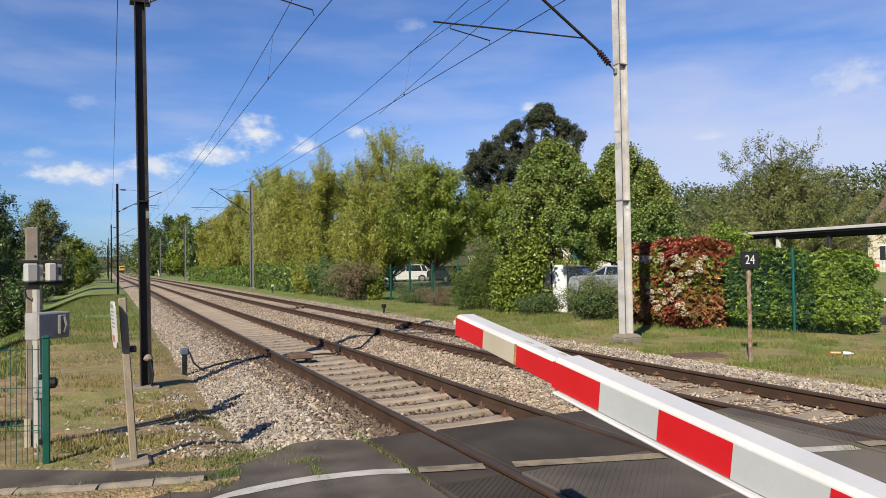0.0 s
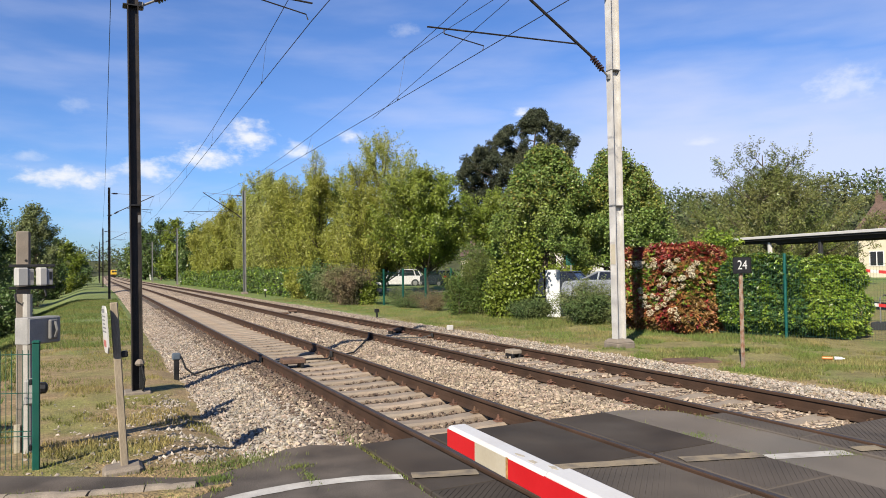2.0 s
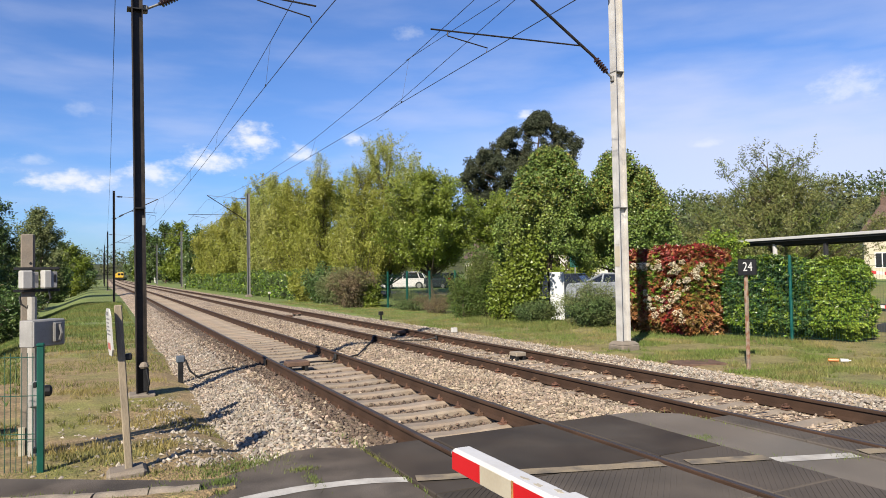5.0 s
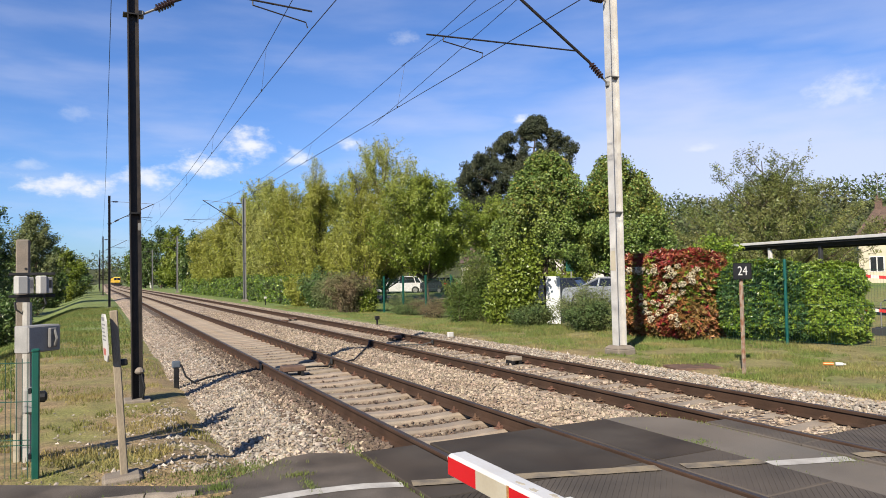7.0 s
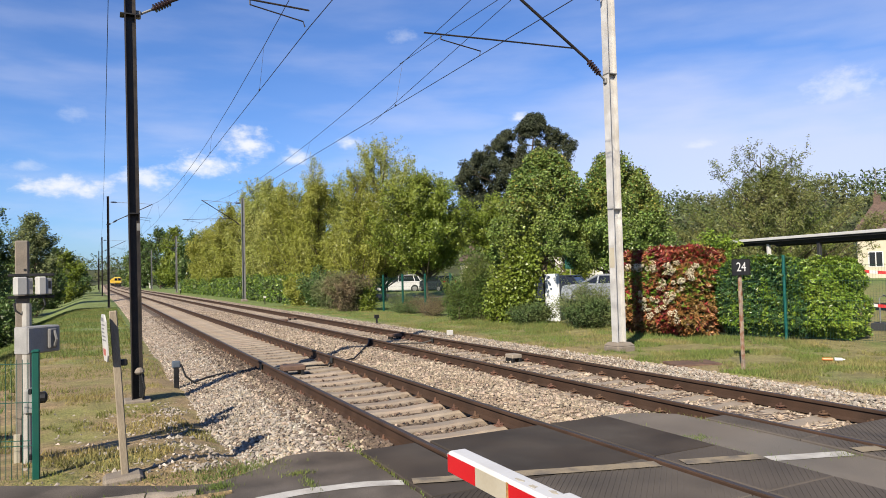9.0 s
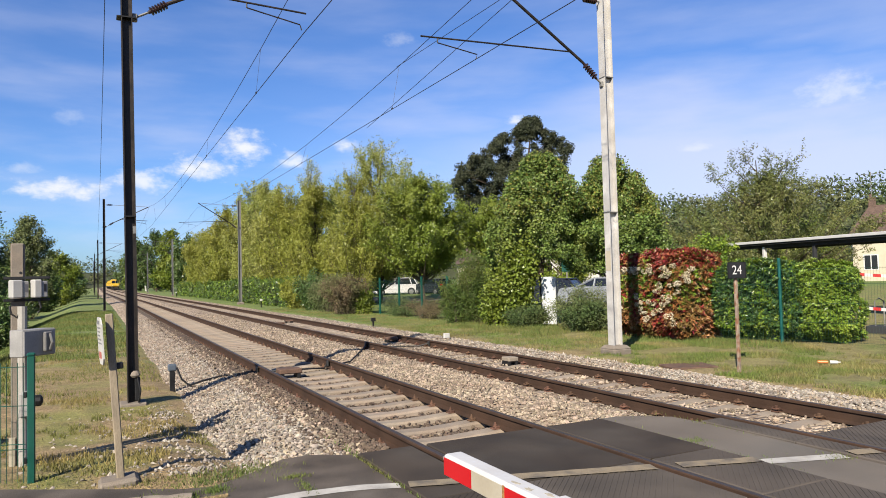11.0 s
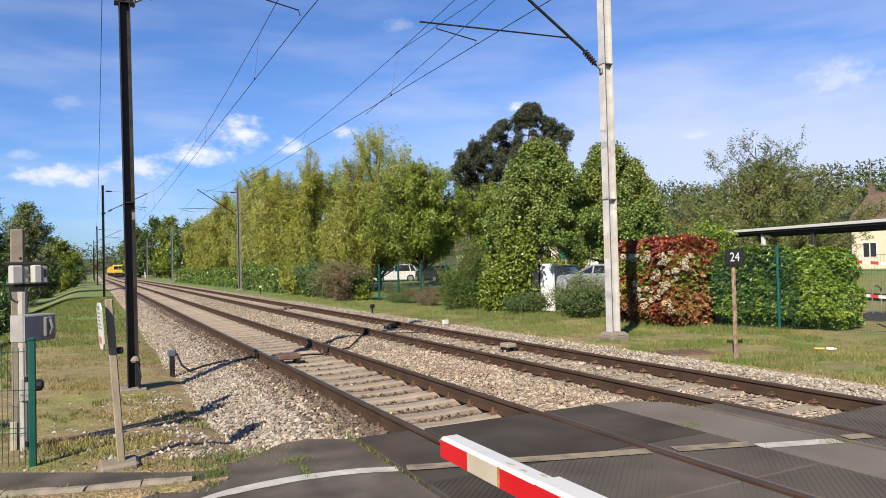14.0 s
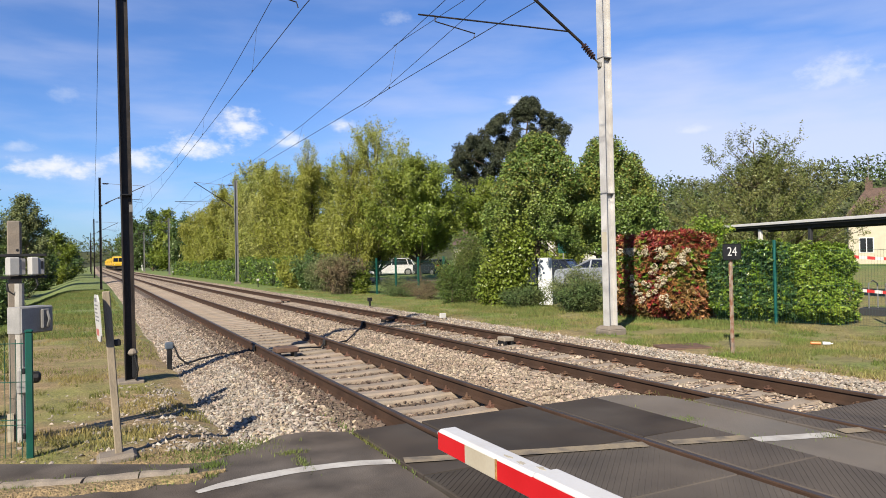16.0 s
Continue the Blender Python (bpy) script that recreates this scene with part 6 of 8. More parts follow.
def pine():
    """A tall pine of separate needle tufts at the ends of its boughs, sky between the upper ones."""
    rng = np.random.default_rng(51)
    t = thing("pine_tree", "tall dark green pine with tufted clumps of needles", "tree", (36.75, 59.8, ground_z(36.75, 59.8) - 0.75))
    zs = [4.5, 9, 10.5, 12, 13.4, 14.2, 15.0, 15.6, 16.3, 17.3]
    lo, hi = [-4.2, -5.6, -6.0, -5.7, -4.3, -3.5, -2.3, -1.6, 0.1, 1.1], [3.0, 3.6, 3.8, 4.0, 4.3, 5.1, 3.8, 3.1, 2.3, 1.7]
    tufts, bm = [], bmesh.new()
    tube(bm, [(0, 0, -0.2), (0.1, 0, 6), (0.6, -0.3, 11), (0.95, -0.6, 14.5), (1.2, -0.8, 17.2)], [0.3, 0.24, 0.15, 0.08, 0.03], 8)
    for i in range(640):
        z = 4.6 + 12.7 * rng.random() ** 0.75
        a, b = np.interp(z, zs, lo), np.interp(z, zs, hi)
        u = rng.random()
        u = a + (b - a) * (u if rng.random() < 0.82 else round(u))
        v = rng.normal() * 0.17 * (b - a)
        q = rng.uniform(0.27, 0.5) * (1.35 if z < 13.5 else 1.0)
        c = Vector((u * 0.84 + v * 0.54, -u * 0.54 + v * 0.84, z))
        tufts.append((*c, q * 1.1, q * 1.1, q))
        zr = max(2.0, z - 0.35 * (abs(u) + abs(v)) - 0.3)
        root = Vector((0.06 * zr, -0.045 * zr, zr))
        if i % 6 == 0:
            tube(bm, [root, root.lerp(c, 0.55) + Vector((0, 0, -0.15)), c], [0.06, 0.04, 0.012], 5, False)
    for u, z, q in ((-6.1, 10.9, 0.4), (-6.7, 10.5, 0.42), (-6.6, 11.1, 0.3), (5.0, 13.9, 0.36), (4.6, 13.6, 0.36), (1.5, 17.1, 0.34)):
        tufts.append((u * 0.84, -u * 0.54, z, q, q, q))
    part("trunk", bm, M["bark"], t)
    tf = np.array(tufts)
    n = 170000
    k = rng.choice(len(tf), size=n, p=tf[:, 3] ** 2 / np.sum(tf[:, 3] ** 2))
    d = rng.normal(size=(n, 3)) + np.array([0, 0, 0.25])
    d /= np.linalg.norm(d, axis=1, keepdims=True)
    pos = tf[k, :3] + d * tf[k, 3:] * rng.uniform(0.25, 1.1, size=(n, 1))
    piece("crown", leaves("crown", pos, d * 0.9, 0.24, M["leaf_pine"], rng, slim=0.3, wild=0.8, far=True), t)


pine()
airy("ash_tree", "wide airy ash tree with sparse young leaves", 35.2, 30.6, 7.0, 6.8, 52, "leaf_ash", 110000, 0.10, 0.1, 130, 15, 0.8, 0.75, 0.25, 0.12, trunk=0.2, full=0.5, peak=0.36, slim=0.45)
airy("ash_tree", "thin upper limbs of an ash with sparse young leaves", 34.7, 30.9, 8.9, 3.6, 57, "leaf_ash", 9000, 0.12, 0.45, 26, 11, 0.9, 0.8, 0.2, 0.12, trunk=0.14, peak=0.6, slim=0.45)
airy("garden_shrub", "rounded bright green shrub behind the red hedge", 21.1, 22.4, 3.2, 1.5, 53, "leaf_laurel", 11000, 0.075, 0.1, 40, 12, 0.4, 0.8, 0.3, 0.08, trunk=0.05, category="shrub", full=0.4)
for i, (x, y, h) in enumerate([(44, 36, 5.5), (52, 44, 6.5), (30, 44, 5.2), (48, 60, 8.5), (58, 30, 6.0)]):
    airy("garden_tree", "green garden tree beyond the car park", x, y, h, 3.2, 110 + i, "leaf_dark" if i % 2 else "leaf_lime", 15000, 0.13, 0.1, 44, 13, 0.9, 0.9, 0.3, 0.14, "garden trees", full=0.5)


def arching(name, label, x, y, h, rx, ry, seed, mat, n, size, slim=0.45, twigs=110, up=0.0, group="", lift=0.0):
    """A loose shrub: many twigs that rise from the base and arch outwards, leafy along their outer part."""
    rng = np.random.default_rng(seed)
    t = thing(name, label, "shrub", (x, y, ground_z(x, y)), group=group)
    bm = bmesh.new()
    pos, out = [], []
    per = max(8, n // twigs)
    for i in range(twigs):
        a = rng.uniform(0, 2 * math.pi)
        d = rng.uniform(0.05, 1.0) ** 0.6
        hh = h * rng.uniform(0.55, 1.08) * (1 - 0.45 * d * d * (1 - up))
        root = Vector((0.35 * rx * rng.uniform(-1, 1), 0.35 * ry * rng.uniform(-1, 1), -0.05))
        tip = Vector((math.cos(a) * rx * d, math.sin(a) * ry * d, hh * rng.uniform(0.75, 1.0)))
        mid = root.lerp(tip, 0.55)
        mid.z = hh * (0.85 if up < 0.5 else 0.55)
        pts = [root.lerp(mid, v) * (1 - v) + mid.lerp(tip, v) * v for v in (0, 0.25, 0.5, 0.75, 1.0)]
        if i < 60:
            tube(bm, pts, [0.012, 0.009, 0.007, 0.005, 0.002], 4)
        for _ in range(per):
            v = rng.uniform(0.12 + lift, 1.02)
            c = root.lerp(mid, v) * (1 - v) + mid.lerp(tip, v) * v
            o = Vector(rng.normal(size=3))
            pos.append(c + o * (0.075 + 0.07 * h * (1 - v) * 0.8))
            out.append(o.normalized() * 0.6)
    part("stems", bm, M["bark"], t)
    pos, out = np.array([tuple(p) for p in pos]), np.array([tuple(p) for p in out])
    pos[:, 2] = np.maximum(pos[:, 2], 0.03)
    piece("foliage", leaves("foliage", pos, out, size, M[mat], rng, slim=slim, wild=0.9), t)
    return t


arching("embankment_shrub", "brownish budding shrub beside the embankment", -4.7, 26, 3.9, 1.7, 1.8, 91, "leaf_brown", 9000, 0.12, 0.45, 140, 0.5, "embankment shrubs")
arching("embankment_shrub", "green shrub on the embankment slope", -4.4, 38, 2.6, 1.5, 1.5, 92, "leaf_dark", 7000, 0.15, 0.5, 100, 0.5, "embankment shrubs")
arching("embankment_shrub", "green shrub on the embankment slope", -5.4, 52, 3.2, 1.9, 1.9, 93, "leaf_dark", 7000, 0.18, 0.5, 100, 0.5, "embankment shrubs")
arching("conifer_bush", "dark green feathery conifer beside the track verge", 12.85, 26.0, 3.1, 0.95, 0.9, 121, "leaf_conifer", 16000, 0.11, 0.28, 90, 0.75)
arching("conifer_bush", "dark green feathery conifer beside the track verge", 12.2, 26.4, 2.0, 0.85, 0.8, 131, "leaf_conifer", 9000, 0.11, 0.3, 80, 0.6)
arching("maple_sapling", "bushy maple sapling with bright yellow-green leaves", 13.05, 23.5, 3.3, 0.75, 0.7, 122, "leaf_lime", 9000, 0.10, 0.9, 70, 0.7)
arching("maple_sapling", "bushy maple sapling with bright yellow-green leaves", 12.6, 24.2, 2.2, 0.7, 0.6, 123, "leaf_lime", 5000, 0.10, 0.8, 50, 0.6)
arching("cotoneaster_bush", "low spreading grey-green shrub with arching twigs", 14.05, 21.2, 1.6, 1.65, 1.1, 124, "leaf_grey", 10000, 0.065, 0.4, 62)
arching("cotoneaster_bush", "low spreading grey-green shrub with arching twigs", 12.9, 22.6, 0.8, 1.0, 0.8, 125, "leaf_juniper", 9000, 0.07, 0.4, 90)
arching("cotoneaster_bush", "low dark green shrub beside the mast", 13.3, 20.0, 1.1, 0.9, 0.8, 126, "leaf_juniper", 7000, 0.09, 0.45, 70)
arching("brown_bush", "brown budding bush at the fence", 11.2, 37.2, 2.3, 1.35, 1.6, 127, "leaf_brown", 12000, 0.12, 0.35, 150, 0.4)
arching("grey_bush", "arching grey-green bush at the fence", 11.5, 40.6, 2.3, 1.3, 1.6, 128, "leaf_grey", 11000, 0.12, 0.35, 130, 0.1)
arching("green_bush", "small fresh green bush at the fence", 12.0, 36.6, 1.6, 0.55, 0.55, 129, "leaf_lime", 3500, 0.12, 0.6, 50, 0.5)
arching("twiggy_bush", "dry twiggy bush at the fence", 14.0, 29.5, 1.3, 1.3, 0.9, 130, "leaf_brown", 3500, 0.10, 0.2, 80)
arching("twiggy_bush", "dry twiggy bush at the fence", 13.5, 32.5, 1.0, 1.2, 0.9, 133, "leaf_brown", 4500, 0.07, 0.3, 80)
arching("twiggy_bush", "low dry scrub under the mesh fence", 12.6, 29.9, 0.75, 0.7, 1.2, 134, "leaf_brown", 4500, 0.06, 0.3, 90)
arching("fence_scrub", "low green scrub under the mesh fence", 12.6, 33.0, 0.5, 0.5, 1.8, 135, "leaf_juniper", 4500, 0.07, 0.4, 90)
arching("fence_scrub", "low grey-green scrub under the mesh fence", 13.9, 36.5, 0.9, 0.8, 2.0, 136, "leaf_grey", 5000, 0.08, 0.4, 90)
arching("line_bush", "informal green bush at the end of the long hedge", 11.6, 43.8, 2.5, 1.4, 1.9, 140, "leaf_dark", 11000, 0.14, 0.5, 120, 0.5)
arching("line_bush", "informal green bush at the end of the long hedge", 11.5, 47.2, 2.2, 1.4, 1.9, 141, "leaf_olive", 9000, 0.15, 0.5, 110, 0.5)


def hedge(name, label, a, b, h, depth, mats, seed, dens, size, rough=0.12):
    """A clipped hedge between two points, its leaves standing over a core coloured dark as inner shade."""
    rng = np.random.default_rng(seed)
    a, b = Vector(a), Vector(b)
    d = (b - a).normalized()
    ln = (b - a).length
    ang = math.degrees(math.atan2(d.y, d.x))
    z0 = ground_z(a.x, a.y)
    t = thing(name, label, "hedge", (a.x, a.y, z0), ang)
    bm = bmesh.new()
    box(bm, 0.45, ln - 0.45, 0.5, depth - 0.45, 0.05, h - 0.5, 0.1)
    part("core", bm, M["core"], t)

    def sample(n):
        areas = np.array([ln * h, ln * h * 0.6, ln * depth, depth * h, depth * h])
        k = rng.choice(5, size=n, p=areas / areas.sum())
        u, v = rng.uniform(0, 1, n), rng.uniform(0, 1, n)
        pos, out = np.zeros((n, 3)), np.zeros((n, 3))
        for f in range(5):
            m = k == f
            if f == 0:
                pos[m] = np.stack([u[m] * ln, 0 * u[m], v[m] * h], 1); out[m] = (0, -1, 0)
            elif f == 1:
                pos[m] = np.stack([u[m] * ln, 0 * u[m] + depth, v[m] * h], 1); out[m] = (0, 1, 0)
            elif f == 2:
                pos[m] = np.stack([u[m] * ln, v[m] * depth, 0 * u[m] + h], 1); out[m] = (0, 0, 1)
            else:
                pos[m] = np.stack([0 * u[m] + (ln if f == 3 else 0), v[m] * depth, u[m] * h], 1); out[m] = (1 if f == 3 else -1, 0, 0)
        # uneven surface
        bulge = np.array([noise.noise(Vector((p[0] * 1.6 + seed, p[1] * 1.6, p[2] * 1.6))) for p in pos]) * rough
        pos += out * (bulge - rng.uniform(0, 0.3, n))[:, None] + rng.normal(size=(n, 3)) * 0.03
        # corners are rounded
        pos[:, 2] = np.maximum(pos[:, 2], 0.06)
        lowz = pos[:, 2] < 0.35
        pos[lowz, 1] += (0.35 - pos[lowz, 2]) * 0.5 * rng.uniform(0, 1, lowz.sum())
        return pos, out
    area = ln * h * 1.6 + ln * depth + 2 * depth * h
    for pname, mat, share, sz, sl in mats:
        n = int(area * dens * share)
        pos, out = sample(n)
        if pname != "foliage":
            # shoots and blossom come in patches
            lim = 0.0
            f = np.array([noise.noise(Vector((p[0] * 2.1 + seed * 3, p[1] * 2, p[2] * 2.1 + len(pname)))) for p in pos])
            pos, out = pos[f > lim], out[f > lim]
            pos = pos + out * 0.06
        piece(pname, leaves(pname, pos, out, sz * 1.1, M[mat], rng, slim=sl, wild=0.75, far=True), t)
    return t


def rosettes(name, pos, axis, k, length, slim, mat, rng, spread=(0.55, 1.25)):
    """Shoots: k blades round an axis at every place, each blade a folded diamond."""
    n = len(pos)
    ax = np.repeat(axis, k, axis=0)
    c = np.repeat(pos, k, axis=0)
    w = rng.normal(size=(n * k, 3))
    w -= ax * np.sum(w * ax, axis=1, keepdims=True)
    w /= np.linalg.norm(w, axis=1, keepdims=True)
    th = rng.uniform(*spread, size=(n * k, 1))
    d = ax * np.cos(th) + w * np.sin(th)
    nrm = ax * np.sin(th) - w * np.cos(th)
    b = np.cross(d, nrm)
    ln = length * rng.uniform(0.7, 1.25, size=(n * k, 1))
    c = c - ax * rng.uniform(0, 0.05, size=(n * k, 1))
    v = np.stack([c, c + d * ln * 0.5 + b * ln * slim * 0.5 + nrm * ln * 0.05, c + d * ln - nrm * ln * 0.12, c + d * ln * 0.5 - b * ln * slim * 0.5 + nrm * ln * 0.05], axis=1).reshape(-1, 3)
    i = np.arange(n * k)[:, None] * 4
    f = np.concatenate([i + np.array([[0, 1, 2]]), i + np.array([[0, 2, 3]])], axis=1).reshape(-1, 3)
    return np_mesh(name, v, f, M[mat])


def shoot_hedge(name, label, a, b, h, depth, seed, dens, choose, layers, inner, square=5.0, rough=0.3, blossom=0):
    """A clipped hedge of leafy shoots over deep green inner leaves; choose(u, z, noise) gives each shoot its layer."""
    rng = np.random.default_rng(seed)
    a, b = Vector(a), Vector(b)
    d = (b - a).normalized()
    ln = (b - a).length
    t = thing(name, label, "hedge", (a.x, a.y, ground_z(a.x, a.y)), math.degrees(math.atan2(d.y, d.x)))
    # solid core in the dark fill, standing in for shade behind the leaves
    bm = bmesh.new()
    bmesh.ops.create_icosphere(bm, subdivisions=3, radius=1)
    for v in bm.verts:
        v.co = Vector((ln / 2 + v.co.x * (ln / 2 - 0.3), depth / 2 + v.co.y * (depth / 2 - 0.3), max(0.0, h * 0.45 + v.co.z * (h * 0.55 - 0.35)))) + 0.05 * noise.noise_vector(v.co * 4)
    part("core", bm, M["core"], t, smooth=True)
    half = np.array([ln / 2, depth / 2, h * 0.54])
    mid = np.array([ln / 2, depth / 2, h * 0.46])

    def surface(n, sink):
        face = rng.choice(5, size=n, p=np.array([0.42, 0.08, 0.24, 0.13, 0.13]))
        c = rng.uniform(-1, 1, size=(n, 3))
        for f, (axis_i, sign) in enumerate(((1, -1), (1, 1), (2, 1), (0, 1), (0, -1))):
            c[face == f, axis_i] = sign
        e = (np.sum(np.abs(c) ** square, axis=1, keepdims=True)) ** (1 / square)
        c = c / e
        out = np.sign(c) * np.abs(c) ** (square - 1)
        out /= np.linalg.norm(out, axis=1, keepdims=True)
        pos = mid + c * half
        wave = np.array([noise.noise(Vector((p[0] * 2.2 + seed, p[1] * 2.2, p[2] * 2.2))) + 0.5 * noise.noise(Vector((p[0] * 6 + seed, p[1] * 6, p[2] * 6))) for p in pos])
        pos += out * (wave * rough - sink * rng.uniform(0, 1, n))[:, None]
        foot = np.clip((0.4 - pos[:, 2]) / 0.4, 0, 1)
        pos[:, 1] += foot * 0.42
        keep = pos[:, 2] > 0.07
        return pos[keep], out[keep]
    area = ln * h * 1.7 + ln * depth + 2 * depth * h
    pos, out = surface(int(area * 420), 0.35)
    pos -= out * 0.1
    piece("inner_leaves", leaves("inner_leaves", pos, out, 0.085, M[inner], rng, slim=0.5, wild=0.9), t)
    pos, out = surface(int(area * dens), 0.14)
    axis = out * 0.75 + np.array([0, 0, 0.5]) + rng.normal(size=out.shape) * 0.3
    axis /= np.linalg.norm(axis, axis=1, keepdims=True)
    nz = np.array([noise.noise(Vector((p[0] * 1.9 + seed * 3, p[1] * 1.9, p[2] * 1.3))) + 0.4 * noise.noise(Vector((p[0] * 7, p[1] * 7, p[2] * 7 + seed))) for p in pos])
    pick = np.array([choose(p[0] / ln, p[2] / h, q, rng.random()) for p, q in zip(pos, nz)])
    for i, (pname, mat, k, size, slim) in enumerate(layers):
        m = pick == i
        piece(pname, rosettes(pname, pos[m], axis[m], k, size, slim, mat, rng), t)
    if blossom:
        pos, out = surface(blossom * 14, 0.02)
        f = np.array([noise.noise(Vector((p[0] * 1.7 + 5.3, p[1] * 2, p[2] * 1.7))) for p in pos])
        m = (out[:, 1] < -0.4) & (pos[:, 2] < h * 0.84) & (pos[:, 2] > 0.4) & (f > -0.04)
        c, o = pos[m][:blossom], out[m][:blossom]
        sz = rng.uniform(0.5, 1.25, size=(len(c), 1))
        k = 44
        q = rng.normal(size=(len(c) * k, 3))
        q /= np.linalg.norm(q, axis=1, keepdims=True)
        ax = np.repeat(o * 0.6 + np.array([0, 0, 0.7]), k, axis=0)
        q = q + ax * 0.6
        pos = np.repeat(c + o * 0.07, k, axis=0) + q * np.repeat(sz, k, axis=0) * 0.066
        piece("blossom", leaves("blossom", pos, ax, 0.032, M["flower"], rng, slim=0.9, wild=0.6), t)
    return t


def photinia_choice(u, z, q, r):
    red = (z > 0.82) * 0.6 + (abs(u - 0.60) < 0.08) * 0.5 + (q > 0.15) * 0.3 + (u < 0.12) * 0.2
    bronze = 0.42 + (z < 0.35) * 0.45 + (u > 0.68) * 0.25
    return 0 if r < red else 1 if r < red + (1 - red) * bronze else 2


shoot_hedge("photinia_hedge", "clipped photinia hedge with red shoots and cream blossom", (12.8, 18.2), (13.38, 15.57), 2.35, 1.7, 7, 190, photinia_choice,
            [("red_shoot", "leaf_red", 9, 0.115, 0.34), ("bronze_shoot", "leaf_bronze", 9, 0.115, 0.36), ("green_shoot", "leaf_laurel", 8, 0.10, 0.42)], "leaf_dark", 7.0, 0.18, 100)
shoot_hedge("laurel_hedge", "deep green clipped hedge behind the mesh fence", (14.0, 15.75), (14.6, 13.5), 2.0, 1.2, 8, 340, lambda u, z, q, r: int(r < 0.25 + 0.5 * (q > 0.15)),
            [("foliage", "leaf_laurel_dark", 7, 0.072, 0.46), ("new_growth", "leaf_laurel", 7, 0.07, 0.46)], "leaf_laurel_dark", 5.0, 0.16)
shoot_hedge("laurel_hedge", "bright green rounded hedge behind the mesh fence", (14.6, 13.95), (15.05, 12.5), 1.93, 1.3, 9, 400, lambda u, z, q, r: int(r < 0.62),
            [("foliage", "leaf_laurel", 7, 0.072, 0.46), ("new_growth", "leaf_maple", 7, 0.07, 0.46)], "leaf_laurel_dark", 3.4, 0.2)


for i in range(6):
    # long clipped hedge beside the line, in lengths of slightly different height
    ya, yb = 49 + i * 11.0, 60.0 + i * 11.0
    xa, xb = 11.0 - 0.03 * i + bend(ya) * 0.9, 10.97 - 0.03 * i + bend(yb) * 0.9
    hedge("line_hedge", "long clipped green hedge beside the line", (xb, yb), (xa, ya), 1.85 + 0.12 * math.sin(i * 2.3), 1.5,
          [("foliage", "leaf_dark", 1.0, 0.13 + 0.012 * i, 0.6), ("new_growth", "leaf_laurel", 1.0, 0.12 + 0.012 * i, 0.6)], 150 + i, 110 - 8 * i, 0.16, 0.5)


def build_fence_right():
    f = thing("boundary_fence", "green welded-mesh boundary fence along the hedges", "fence", (0, 0, 0))
    pts = [Vector((13.6, 17.0, 0)), Vector((13.95, 15.45, 0)), Vector((14.42, 13.9, 0)), Vector((15.17, 11.4, 0)), Vector((15.95, 8.95, 0)), Vector((16.7, 6.5, 0))]
    for p in pts[2:]:
        bm = bmesh.new()
        box(bm, p.x - 0.028, p.x + 0.028, p.y - 0.028, p.y + 0.028, -0.25, 1.98, 0.008)
        part("post", bm, M["teal"], f, "teal green steel post")
    for a, b in zip(pts[1:], pts[2:]):
        d = b - a
        n = int(d.length / 0.06)
        bm = bmesh.new()
        for i in range(1, n):
            p = a + d * i / n
            tube(bm, [(p.x, p.y, -0.05), (p.x, p.y, 1.72)], 0.002, 4, False)
        for z in (0.02, 0.45, 0.9, 1.35, 1.7):
            tube(bm, [(a.x, a.y, z), (b.x, b.y, z)], 0.0035, 4, False)
        part("mesh_panel", bm, M["fence_green"], f)


build_fence_right()


def build_far_fence():
    f = thing("car_park_fence", "green mesh fence of the car park", "fence", (0, 0, 0))
    pts = [(12.3, 42.9), (12.4, 40.6), (12.55, 38.3), (12.7, 36.0), (12.85, 33.8), (13.0, 31.5), (13.15, 29.2), (13.4, 26.9)]
    for x, y in pts:
        bm = bmesh.new()
        z = ground_z(x, y)
        box(bm, x - 0.04, x + 0.04, y - 0.04, y + 0.04, z - 0.2, z + 1.85, 0.008)
        part("post", bm, M["green_paint"], f)
    for (xa, ya), (xb, yb) in zip(pts, pts[1:]):
        bm = bmesh.new()
        z = ground_z(xa, ya)
        for i in range(1, 38):
            u = i / 38
            tube(bm, [(xa + (xb - xa) * u, ya + (yb - ya) * u, z + 0.02), (xa + (xb - xa) * u, ya + (yb - ya) * u, z + 1.7)], 0.003, 3, False)
        for k in range(9):
            tube(bm, [(xa, ya, z + 0.05 + 0.2 * k), (xb, yb, z + 0.05 + 0.2 * k)], 0.003, 3, False)
        part("mesh_panel", bm, M["fence_green"], f)


build_far_fence()


